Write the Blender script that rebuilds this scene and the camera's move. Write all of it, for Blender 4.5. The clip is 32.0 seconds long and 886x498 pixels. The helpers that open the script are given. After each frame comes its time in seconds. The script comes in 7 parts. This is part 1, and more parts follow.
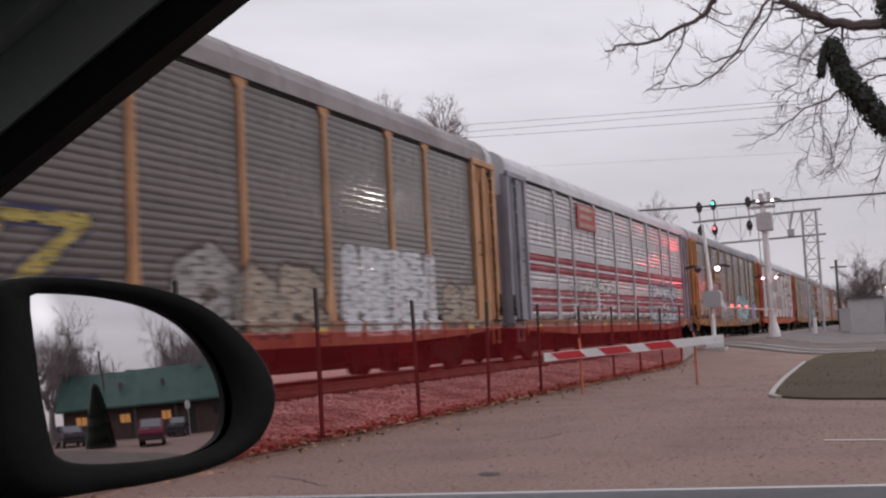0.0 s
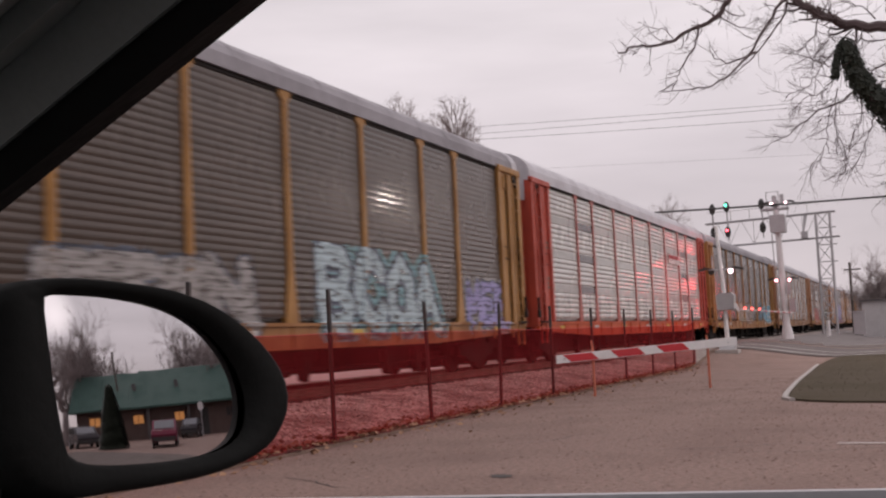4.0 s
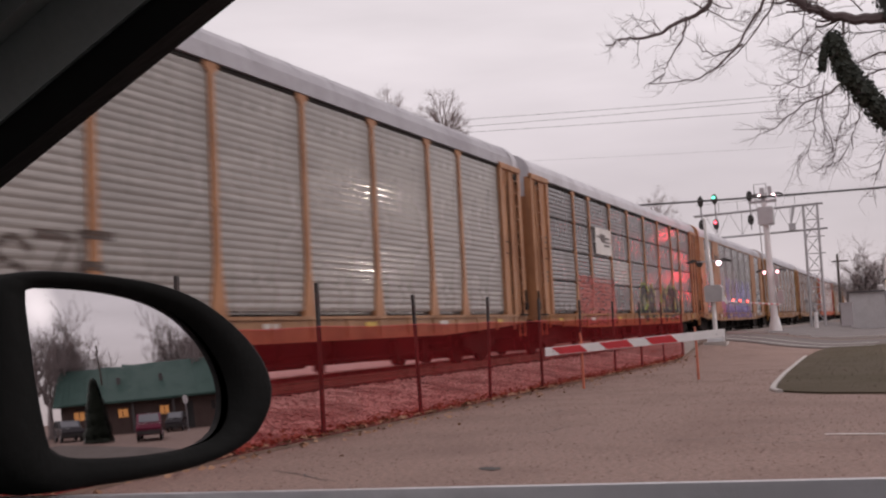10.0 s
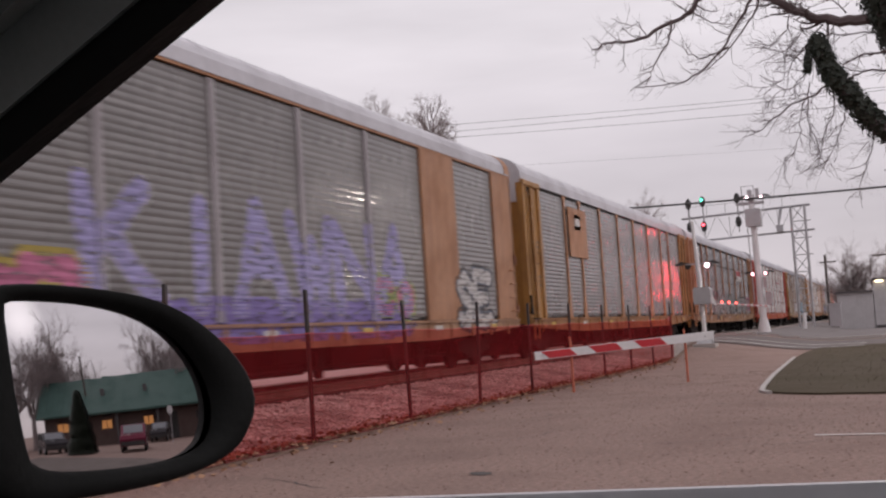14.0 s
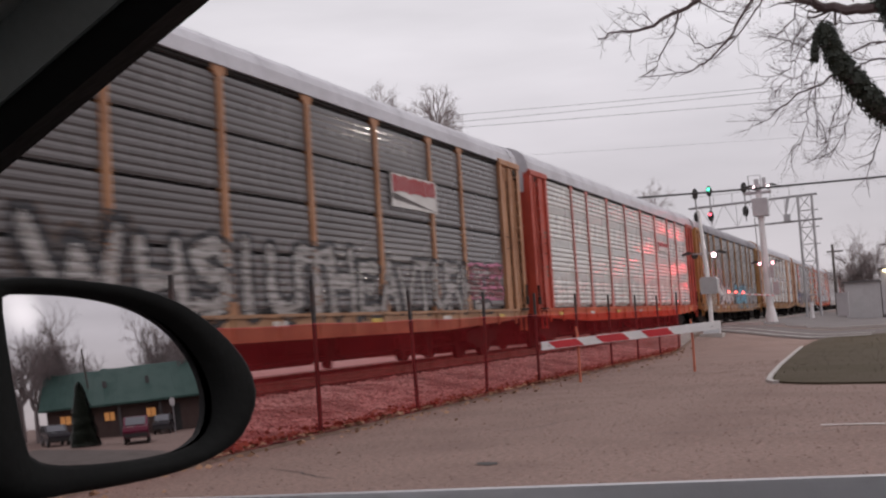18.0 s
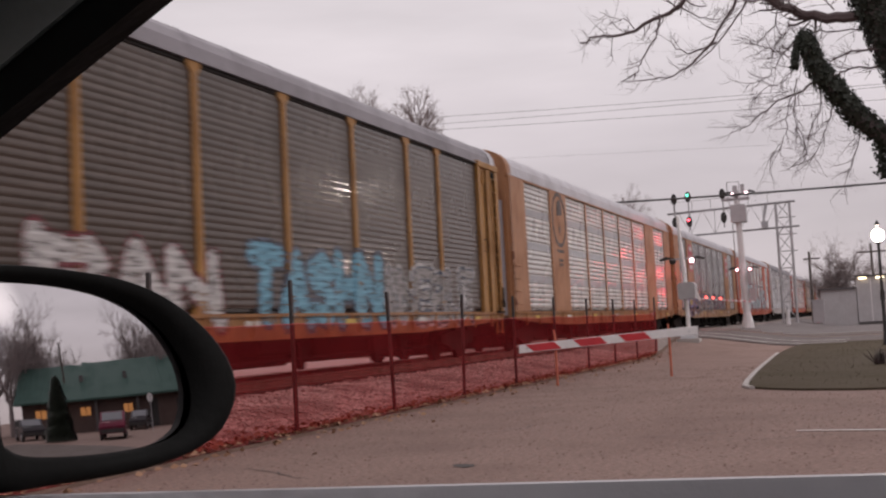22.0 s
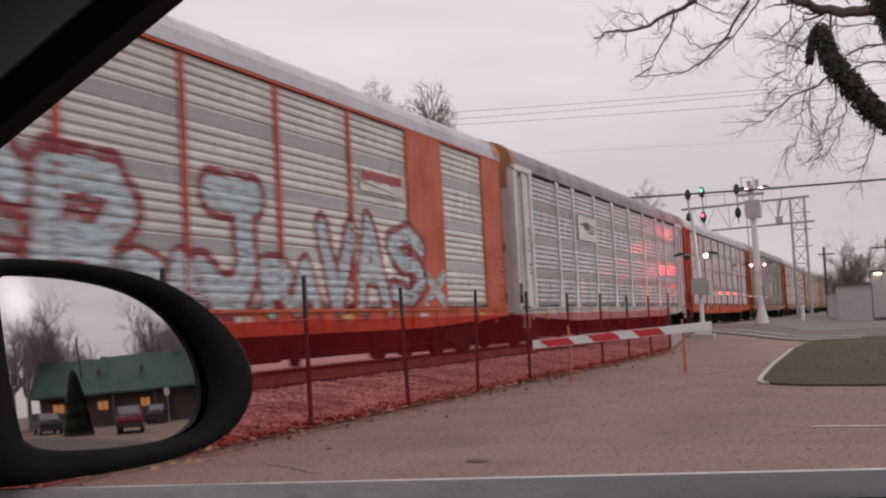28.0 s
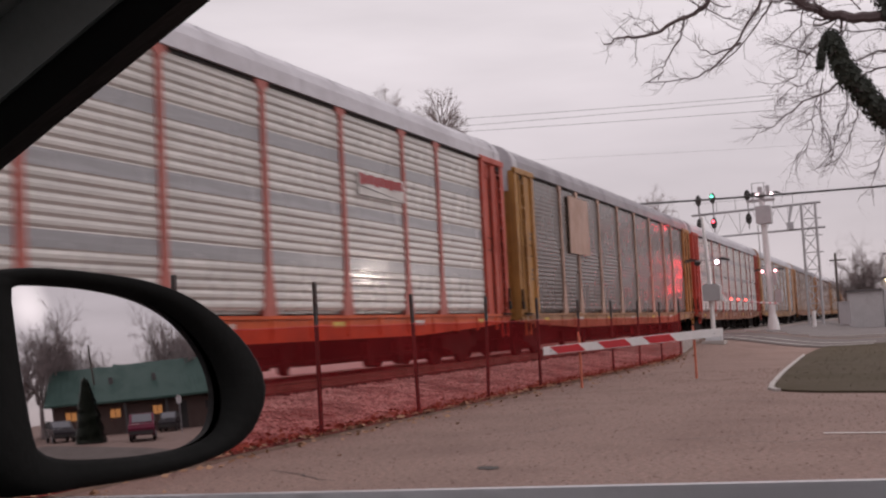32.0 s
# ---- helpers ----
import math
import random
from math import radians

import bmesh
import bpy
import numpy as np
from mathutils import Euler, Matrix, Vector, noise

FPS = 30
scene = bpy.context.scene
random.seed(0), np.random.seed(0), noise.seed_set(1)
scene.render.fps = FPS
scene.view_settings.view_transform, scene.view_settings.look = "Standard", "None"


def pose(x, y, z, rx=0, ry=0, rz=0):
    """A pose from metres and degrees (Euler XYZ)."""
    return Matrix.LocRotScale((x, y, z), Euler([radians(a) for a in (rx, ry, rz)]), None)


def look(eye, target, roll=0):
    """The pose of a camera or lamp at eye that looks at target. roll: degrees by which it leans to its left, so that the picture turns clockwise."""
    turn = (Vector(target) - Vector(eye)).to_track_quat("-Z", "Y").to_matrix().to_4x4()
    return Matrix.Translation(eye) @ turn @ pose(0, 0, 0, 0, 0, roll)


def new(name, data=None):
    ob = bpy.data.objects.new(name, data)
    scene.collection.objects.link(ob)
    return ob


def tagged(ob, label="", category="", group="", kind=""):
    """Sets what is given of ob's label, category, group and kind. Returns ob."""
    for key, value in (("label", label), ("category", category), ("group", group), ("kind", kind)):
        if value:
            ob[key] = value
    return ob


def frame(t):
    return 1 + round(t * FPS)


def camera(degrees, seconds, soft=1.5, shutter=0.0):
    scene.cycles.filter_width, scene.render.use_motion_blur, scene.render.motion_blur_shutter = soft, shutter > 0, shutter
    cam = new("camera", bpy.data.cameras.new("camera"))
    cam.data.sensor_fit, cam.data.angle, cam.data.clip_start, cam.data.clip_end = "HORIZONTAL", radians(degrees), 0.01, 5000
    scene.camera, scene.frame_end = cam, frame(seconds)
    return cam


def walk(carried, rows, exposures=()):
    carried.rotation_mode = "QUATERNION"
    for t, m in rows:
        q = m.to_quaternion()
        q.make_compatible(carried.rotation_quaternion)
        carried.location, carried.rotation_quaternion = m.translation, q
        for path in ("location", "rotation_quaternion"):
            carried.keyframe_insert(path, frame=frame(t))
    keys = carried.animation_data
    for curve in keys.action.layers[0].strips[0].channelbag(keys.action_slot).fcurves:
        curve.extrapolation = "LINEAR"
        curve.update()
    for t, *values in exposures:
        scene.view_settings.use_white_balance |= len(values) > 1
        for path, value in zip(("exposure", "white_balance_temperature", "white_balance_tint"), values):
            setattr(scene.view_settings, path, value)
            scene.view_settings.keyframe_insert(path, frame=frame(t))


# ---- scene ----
cam = camera(41.15, 32.0, soft=2.2, shutter=0.45)
# seconds, eye, heading from the track's line, tilt, roll
PATH = [
    (0.0, (0.0000, 0.0000, 1.2498), 21.205, 4.421, -2.890),
    (0.5, (0.0000, 0.0001, 1.2495), 21.180, 4.433, -2.975),
    (1.0, (-0.0002, 0.0005, 1.2495), 21.312, 4.427, -2.937),
    (1.5, (-0.0002, 0.0005, 1.2500), 21.365, 4.472, -2.920),
    (2.0, (-0.0002, 0.0004, 1.2502), 21.386, 4.511, -2.901),
    (2.5, (-0.0001, 0.0001, 1.2503), 21.459, 4.502, -2.855),
    (4.5, (-0.0001, 0.0004, 1.2501), 21.844, 4.545, -2.753),
    (5.0, (0.0002, -0.0004, 1.2498), 21.690, 4.457, -2.793),
    (5.5, (0.0009, -0.0023, 1.2496), 21.190, 4.385, -2.920),
    (6.0, (0.0019, -0.0047, 1.2495), 20.509, 4.280, -2.884),
    (6.5, (0.0023, -0.0058, 1.2495), 20.210, 4.135, -2.883),
    (7.0, (0.0021, -0.0053, 1.2492), 20.305, 4.104, -2.897),
    (7.5, (0.0019, -0.0047, 1.2485), 20.580, 4.077, -2.974),
    (8.0, (0.0019, -0.0045, 1.2480), 20.807, 4.040, -2.980),
    (8.5, (0.0018, -0.0043, 1.2480), 20.985, 4.026, -2.997),
    (9.0, (0.0018, -0.0041, 1.2482), 21.205, 4.100, -2.959),
    (9.5, (0.0018, -0.0044, 1.2486), 21.291, 4.164, -3.015),
    (10.0, (0.0019, -0.0047, 1.2490), 21.281, 4.169, -2.967),
    (10.5, (0.0021, -0.0051, 1.2490), 21.309, 4.087, -3.092),
    (11.0, (0.0024, -0.0061, 1.2491), 21.242, 4.109, -3.168),
    (11.5, (0.0030, -0.0075, 1.2493), 21.117, 4.200, -3.334),
    (12.0, (0.0034, -0.0087, 1.2494), 20.974, 4.239, -3.481),
    (12.5, (0.0037, -0.0094, 1.2500), 20.928, 4.276, -3.503),
    (13.0, (0.0039, -0.0101, 1.2505), 20.851, 4.253, -3.583),
    (13.5, (0.0041, -0.0107, 1.2508), 20.784, 4.304, -3.678),
    (14.0, (0.0043, -0.0113, 1.2513), 20.727, 4.385, -3.624),
    (14.5, (0.0043, -0.0114, 1.2516), 20.722, 4.372, -3.740),
    (16.5, (0.0089, -0.0126, 1.2512), 20.669, 4.025, -3.779),
    (17.0, (0.0103, -0.0138, 1.2520), 20.743, 4.027, -3.711),
    (17.5, (0.0114, -0.0141, 1.2527), 20.790, 3.840, -3.748),
    (18.0, (0.0123, -0.0137, 1.2530), 21.080, 3.929, -3.720),
    (18.5, (0.0125, -0.0118, 1.2533), 21.192, 3.770, -3.694),
    (19.0, (0.0128, -0.0095, 1.2523), 20.842, 3.672, -3.597),
    (19.5, (0.0182, -0.0069, 1.2511), 19.894, 3.590, -3.067),
    (20.0, (0.0235, -0.0040, 1.2510), 19.888, 3.758, -2.864),
    (20.5, (0.0234, -0.0033, 1.2507), 19.879, 3.970, -2.650),
    (21.0, (0.0230, -0.0023, 1.2522), 20.030, 3.944, -2.655),
    (21.5, (0.0230, -0.0025, 1.2502), 19.984, 3.901, -2.838),
    (22.0, (0.0231, -0.0031, 1.2469), 20.047, 3.976, -3.012),
    (22.5, (0.0230, -0.0030, 1.2457), 20.008, 4.093, -3.216),
    (23.0, (0.0230, -0.0032, 1.2451), 20.086, 4.060, -3.423),
    (23.5, (0.0233, -0.0044, 1.2447), 20.066, 3.997, -3.478),
    (24.0, (0.0235, -0.0054, 1.2440), 19.971, 3.945, -3.321),
    (24.5, (0.0235, -0.0051, 1.2424), 20.071, 3.811, -3.123),
    (25.0, (0.0227, -0.0038, 1.2420), 20.196, 3.756, -3.038),
    (25.5, (0.0218, -0.0023, 1.2437), 20.334, 3.784, -3.052),
    (27.5, (0.0224, 0.0001, 1.2468), 20.613, 3.874, -2.974),
    (28.0, (0.0225, 0.0002, 1.2457), 20.708, 3.793, -2.984),
    (28.5, (0.0229, -0.0002, 1.2455), 20.781, 3.875, -3.019),
    (29.0, (0.0233, -0.0006, 1.2450), 20.837, 3.938, -2.992),
    (29.5, (0.0234, -0.0005, 1.2451), 20.853, 4.057, -3.078),
    (30.0, (0.0234, -0.0002, 1.2457), 20.846, 4.116, -3.132),
    (30.5, (0.0236, -0.0005, 1.2463), 20.932, 4.117, -3.163),
    (31.0, (0.0236, -0.0004, 1.2475), 21.070, 4.133, -3.037),
    (31.5, (0.0231, 0.0010, 1.2478), 21.105, 4.136, -3.094),
    (32.0, (0.0226, 0.0024, 1.2479), 21.186, 4.130, -3.025),
]


def aim(eye, heading, tilt, roll):
    h, p = radians(heading), radians(tilt)
    ahead = Vector((math.cos(h) * math.cos(p), math.sin(h) * math.cos(p), math.sin(p)))
    return look(eye, Vector(eye) + ahead, roll)


walk(cam, [(t, aim(eye, a, b, c)) for t, eye, a, b, c in PATH], exposures=[(0.0, 0.0, 6350, 13), (0.8, 0.0, 6650, 17), (5.0, 0.0, 6780, 18), (9.0, 0.0, 6800, 18), (13.0, 0.0, 6650, 17), (16.5, 0.0, 6500, 13), (18.3, 0.0, 6500, 13), (19.2, 0.0, 6750, 17), (20.5, -0.10, 6750, 17), (25.0, -0.10, 6800, 18), (28.0, -0.03, 6800, 18), (32.0, -0.04, 6750, 18)])

# ---- world: overcast dusk sky, brighter overhead than at the horizon ----
SUN_EL, SUN_AZ = radians(35), radians(150)
world = bpy.data.worlds.new("overcast")
scene.world = world
world.use_nodes = True
wn, wl = world.node_tree.nodes, world.node_tree.links
wn.clear()
w_out, w_bg = wn.new("ShaderNodeOutputWorld"), wn.new("ShaderNodeBackground")
w_sky = wn.new("ShaderNodeTexSky")
w_sky.sky_type, w_sky.sun_disc, w_sky.sun_elevation, w_sky.sun_rotation = "NISHITA", False, SUN_EL, SUN_AZ
w_co, w_sep, w_ramp = wn.new("ShaderNodeTexCoord"), wn.new("ShaderNodeSeparateXYZ"), wn.new("ShaderNodeValToRGB")
wl.new(w_co.outputs["Generated"], w_sep.inputs[0])
wl.new(w_sep.outputs["Z"], w_ramp.inputs[0])
w_ramp.color_ramp.elements[0].position, w_ramp.color_ramp.elements[0].color = 0.0, (0.60, 0.565, 0.60, 1)
w_ramp.color_ramp.elements[1].position, w_ramp.color_ramp.elements[1].color = 1.0, (1.25, 1.24, 1.28, 1)
for pos, c in ((0.10, (0.69, 0.652, 0.683)), (0.25, (0.835, 0.808, 0.833))):
    w_ramp.color_ramp.elements.new(pos).color = (*c, 1)
w_map, w_noise, w_cr = wn.new("ShaderNodeMapping"), wn.new("ShaderNodeTexNoise"), wn.new("ShaderNodeMapRange")
w_map.inputs["Scale"].default_value = (1.2, 1.2, 7.0)
wl.new(w_co.outputs["Generated"], w_map.inputs[0])
wl.new(w_map.outputs[0], w_noise.inputs["Vector"])
w_noise.inputs["Scale"].default_value, w_noise.inputs["Detail"].default_value = 2.2, 5
w_cr.inputs[1].default_value, w_cr.inputs[2].default_value = 0.3, 0.75
w_cr.inputs[3].default_value, w_cr.inputs[4].default_value = 0.84, 1.10
wl.new(w_noise.outputs[0], w_cr.inputs[0])
w_mul, w_mix, w_dim = wn.new("ShaderNodeVectorMath"), wn.new("ShaderNodeMix"), wn.new("ShaderNodeVectorMath")
w_mul.operation, w_dim.operation = "MULTIPLY", "SCALE"
wl.new(w_ramp.outputs[0], w_mul.inputs[0])
wl.new(w_cr.outputs[0], w_mul.inputs[1])
w_dim.inputs["Scale"].default_value = 0.10
wl.new(w_sky.outputs[0], w_dim.inputs[0])
w_mix.data_type = "RGBA"
w_mix.inputs[0].default_value = 0.93
wl.new(w_dim.outputs[0], w_mix.inputs[6])
wl.new(w_mul.outputs[0], w_mix.inputs[7])
# the thin bright break in the cloud low behind the lot
w_dot, w_gap, w_add, w_tint = wn.new("ShaderNodeVectorMath"), wn.new("ShaderNodeMapRange"), wn.new("ShaderNodeVectorMath"), wn.new("ShaderNodeVectorMath")
w_dot.operation, w_add.operation, w_tint.operation = "DOT_PRODUCT", "ADD", "SCALE"
w_gap.interpolation_type = "SMOOTHSTEP"
w_dot.inputs[1].default_value = (0.398, -0.893, 0.201)
wl.new(w_co.outputs["Generated"], w_dot.inputs[0])
wl.new(w_dot.outputs["Value"], w_gap.inputs[0])
w_gap.inputs[1].default_value, w_gap.inputs[2].default_value, w_gap.inputs[4].default_value = 0.9965, 0.9996, 1.4
w_tint.inputs[0].default_value = (1.0, 0.97, 0.95)
wl.new(w_gap.outputs[0], w_tint.inputs["Scale"])
wl.new(w_mix.outputs[2], w_add.inputs[0])
wl.new(w_tint.outputs[0], w_add.inputs[1])
wl.new(w_add.outputs[0], w_bg.inputs[0])
w_bg.inputs[1].default_value = 1.0
wl.new(w_bg.outputs[0], w_out.inputs[0])

sun = new("sun", bpy.data.lights.new("sun", "SUN"))
sun.data.energy, sun.data.angle, sun.data.color = 0.5, radians(25), (1.0, 0.95, 0.92)
sun.matrix_world = look((0, 0, 60), (0 - math.sin(SUN_AZ) * 60, 0 - math.cos(SUN_AZ) * 60, 60 - math.tan(SUN_EL) * 60))

# ---- materials ----
MATS = {}


def material(name, color, rough=0.7, metal=0.0, grain=30.0, amount=0.15, stain=0.8, stain_amount=0.25, dark=None, streak=0.0,
             bump=0.1, bump_scale=None, coord="Object", random_tint=0.0, emit=None, strength=0.0, alpha=1.0, trans=0.0, spec=0.5, band=0.0, even=False):
    """A painted or raw surface: base colour, fine grain, larger stains, vertical streaks and a fine relief."""
    if name in MATS:
        return MATS[name]
    m = MATS[name] = bpy.data.materials.new(name)
    m.use_nodes = True
    nt = m.node_tree
    n, l = nt.nodes, nt.links
    b = n["Principled BSDF"]
    b.inputs["Roughness"].default_value, b.inputs["Metallic"].default_value = rough, metal
    b.inputs["Specular IOR Level"].default_value = spec
    co = n.new("ShaderNodeTexCoord")
    dark = dark or tuple(c * 0.45 for c in color)

    def noise_at(scale, detail, lo, hi, stretch=None):
        t = n.new("ShaderNodeTexNoise")
        t.inputs["Scale"].default_value, t.inputs["Detail"].default_value = scale, detail
        src = co.outputs[coord]
        if stretch:
            mp = n.new("ShaderNodeMapping")
            mp.inputs["Scale"].default_value = stretch
            l.new(src, mp.inputs[0])
            src = mp.outputs[0]
        l.new(src, t.inputs["Vector"])
        r = n.new("ShaderNodeMapRange")
        r.inputs[1].default_value, r.inputs[2].default_value = lo, hi
        l.new(t.outputs[0], r.inputs[0])
        return t, r

    def mixed(fac, amount, a, c2):
        k = n.new("ShaderNodeMath")
        k.operation, k.inputs[1].default_value = "MULTIPLY", amount
        l.new(fac, k.inputs[0])
        x = n.new("ShaderNodeMix")
        x.data_type = "RGBA"
        l.new(k.outputs[0], x.inputs[0])
        if isinstance(a, tuple):
            x.inputs[6].default_value = (*a, 1)
        else:
            l.new(a, x.inputs[6])
        x.inputs[7].default_value = (*c2, 1)
        return x.outputs[2]

    g_tex, g = noise_at(grain, 4, 0.35, 0.7)
    out = mixed(g.outputs[0], amount, tuple(color), tuple(c * 0.6 for c in color))
    _, s = noise_at(stain, 5, 0.45, 0.72)
    out = mixed(s.outputs[0], stain_amount, out, dark)
    if streak:
        _, k = noise_at(3.0, 4, 0.48, 0.75, (3.0, 3.0, 0.12))
        out = mixed(k.outputs[0], streak, out, dark)
    if band:
        _, k = noise_at(2.0, 3, 0.42, 0.66, (0.16, 1.0, 2.4))
        out = mixed(k.outputs[0], band, out, dark)
        _, k = noise_at(6.0, 2, 0.5, 0.7, (0.1, 1.0, 2.0))
        out = mixed(k.outputs[0], band * 0.7, out, tuple(min(1, c * 1.35) for c in color))
    if random_tint:
        info = n.new("ShaderNodeObjectInfo")
        out = mixed(info.outputs["Random"], random_tint, out, tuple(c * 0.55 for c in color))
    l.new(out, b.inputs["Base Color"])
    if bump:
        bt = g_tex
        if bump_scale:
            bt, _ = noise_at(bump_scale, 4, 0, 1)
        bp = n.new("ShaderNodeBump")
        bp.inputs["Strength"].default_value, bp.inputs["Distance"].default_value = bump, 0.02
        l.new(bt.outputs[0], bp.inputs["Height"])
        l.new(bp.outputs[0], b.inputs["Normal"])
    rr = n.new("ShaderNodeMapRange")
    rr.inputs[3].default_value, rr.inputs[4].default_value = max(rough - 0.12, 0.02), min(rough + 0.12, 1)
    l.new(s.outputs[0], rr.inputs[0])
    if not even:
        l.new(rr.outputs[0], b.inputs["Roughness"])
    if emit:
        b.inputs["Emission Color"].default_value, b.inputs["Emission Strength"].default_value = (*emit, 1), strength
    if trans:
        b.inputs["Transmission Weight"].default_value = trans
    return m


def steel(name, color, dark, streak=0.45, stain_amount=0.45):
    m = material(name, color, 0.34, 0.16, 14, 0.25, 0.55, stain_amount, dark, streak, 0.22, 2.2, random_tint=0.22, band=0.5, spec=0.2)
    b = m.node_tree.nodes["Principled BSDF"]
    b.inputs["Coat Weight"].default_value, b.inputs["Coat Roughness"].default_value = 0.22, 0.09
    return m


def paint(name, color, dark=None, streak=0.35, rough=0.55):
    return material(name, color, rough, 0.0, 7, 0.35, 0.9, 0.65, dark, min(0.85, streak * 2.0), 0.06, spec=0.2)


PANEL = {
    "light": steel("galvanised_pale", (0.54, 0.512, 0.482), (0.36, 0.34, 0.325)),
    "grey": steel("galvanised_grey", (0.110, 0.098, 0.098), (0.068, 0.060, 0.059)),
    "pewter": steel("galvanised_pewter", (0.215, 0.202, 0.198), (0.135, 0.125, 0.122)),
    # For flat bands: the weaker sky reflection is put into the colour.
    "sheet": steel("galvanised_flat_shaded", (0.33, 0.33, 0.34), (0.24, 0.235, 0.24)),
    "dirty": steel("galvanised_sooty", (0.126, 0.105, 0.098), (0.068, 0.056, 0.051)),
    "mauve": steel("galvanised_mauve", (0.42, 0.395, 0.405), (0.27, 0.25, 0.255)),
    "cream": steel("galvanised_cream", (0.55, 0.53, 0.50), (0.36, 0.34, 0.32)),
    # Flat bands of cream sides, dimmed in colour the same way.
    "plain": steel("galvanised_cream_flat_shaded", (0.41, 0.40, 0.375), (0.28, 0.265, 0.25)),
    "silver": steel("galvanised_silver", (0.37, 0.37, 0.39), (0.25, 0.25, 0.26)),
    "dull": steel("galvanised_dull", (0.325, 0.300, 0.280), (0.20, 0.18, 0.168)),
    "brown": steel("galvanised_rusty", (0.093, 0.069, 0.057), (0.052, 0.038, 0.030)),
}
TRIM = {
    "ochre": paint("ochre_paint", (0.44, 0.225, 0.105), (0.25, 0.12, 0.065)),
    "yellow": paint("yellow_paint", (0.37, 0.185, 0.055), (0.18, 0.085, 0.035)),
    "tan": paint("tan_paint", (0.40, 0.195, 0.098), (0.21, 0.097, 0.057)),
    "red": paint("red_paint", (0.43, 0.068, 0.042), (0.24, 0.038, 0.027)),
    "orange": paint("orange_paint", (0.47, 0.085, 0.032), (0.30, 0.05, 0.025)),
    "bluegrey": paint("blue_grey_paint", (0.25, 0.24, 0.28), (0.14, 0.13, 0.15)),
    "lavender": paint("lavender_grey_paint", (0.54, 0.54, 0.61), (0.32, 0.31, 0.35)),
    "white": paint("white_paint", (0.66, 0.63, 0.64), (0.42, 0.38, 0.37)),
    "mauve": paint("mauve_grey_paint", (0.37, 0.34, 0.355), (0.22, 0.2, 0.205)),
    # Red for side posts, paled to put their bright highlights into the colour.
    "dusty": paint("highlit_red_paint", (0.40, 0.125, 0.105), (0.24, 0.075, 0.065)),
    "pink": paint("faded_mauve_paint", (0.40, 0.265, 0.21), (0.25, 0.16, 0.125)),
}
ROOF = {
    "pale": paint("roof_pale", (0.50, 0.485, 0.515), (0.35, 0.33, 0.35), 0.2),
    "mid": paint("roof_mid", (0.38, 0.365, 0.39), (0.27, 0.25, 0.27), 0.2),
    "grey": paint("roof_grey", (0.26, 0.24, 0.26), (0.17, 0.16, 0.17), 0.25),
    "soot": paint("roof_sooty", (0.24, 0.21, 0.21), (0.14, 0.12, 0.12), 0.25),
    "dark": paint("roof_dark", (0.22, 0.21, 0.235), (0.13, 0.12, 0.13), 0.2),
}
SILL = {
    "rust": paint("rusty_sill", (0.30, 0.13, 0.08), (0.13, 0.06, 0.04)),
    "orange": paint("orange_sill", (0.55, 0.085, 0.02), (0.28, 0.07, 0.04)),
    "yellow": paint("yellow_sill", (0.34, 0.155, 0.055), (0.15, 0.065, 0.03), 0.4),
    "tan": paint("tan_sill", (0.36, 0.195, 0.105), (0.17, 0.085, 0.05), 0.4),
    "white": paint("white_sill", (0.52, 0.48, 0.47), (0.27, 0.2, 0.18)),
}
BLACK = material("black_iron", (0.03, 0.028, 0.028), 0.7, 0, 20, 0.3, 2, 0.4, (0.06, 0.04, 0.03))
IRON = material("grimy_iron", (0.016, 0.013, 0.012), 0.85, 0, 20, 0.3, 2, 0.4, (0.03, 0.02, 0.015), spec=0.15)
INNER = material("dark_interior", (0.035, 0.033, 0.033), 0.9)
RAIL = material("rail_steel", (0.22, 0.16, 0.13), 0.45, 0.6, 30, 0.3, 2, 0.4, (0.12, 0.06, 0.04))
TIE = material("old_timber", (0.10, 0.08, 0.07), 0.9, 0, 25, 0.4, 3, 0.4)
ASPHALT = material("worn_asphalt", (0.266, 0.181, 0.155), 0.9, 0, 17, 0.95, 0.7, 0.45, (0.168, 0.117, 0.104), 0, 1.0, 24, spec=0.1)
BALLAST = material("ballast", (0.31, 0.26, 0.24), 0.95, 0, 9, 0.7, 0.7, 0.4, (0.10, 0.08, 0.07), 0, 0.6, 18, spec=0.1)
STONE = material("ballast_stone", (0.60, 0.52, 0.49), 0.9, 0, 7, 0.6, 0.9, 0.9, (0.13, 0.10, 0.085), 0, 0.2, 30)
EARTH = material("winter_earth", (0.078, 0.061, 0.042), 0.95, 0, 25, 0.5, 0.5, 0.5, (0.056, 0.048, 0.031), 0, 0.4, 40, spec=0.05)
GRASSM = material("winter_grass", (0.090, 0.076, 0.048), 0.9, 0, 15, 0.5, 1.2, 0.5, (0.075, 0.06, 0.035), 0, 0.1, random_tint=0.3)
CONCRETE = material("pale_concrete", (0.38, 0.345, 0.325), 0.9, 0, 40, 0.3, 1.2, 0.35, (0.28, 0.25, 0.23), 0, 0.2, 60)
LINE = material("road_paint", (0.62, 0.59, 0.57), 0.8, 0, 35, 0.45, 4, 0.45, (0.3, 0.27, 0.25))
NET = material("red_plastic_net", (0.50, 0.035, 0.045), 0.55, 0, 20, 0.2, 1, 0.3, (0.34, 0.02, 0.03))
TPOST = material("dark_post", (0.055, 0.05, 0.05), 0.7, 0.2, 30, 0.3, 5, 0.5, (0.12, 0.05, 0.04))
OPOST = material("orange_post", (0.50, 0.15, 0.09), 0.6, 0, 30, 0.2, 4, 0.4)
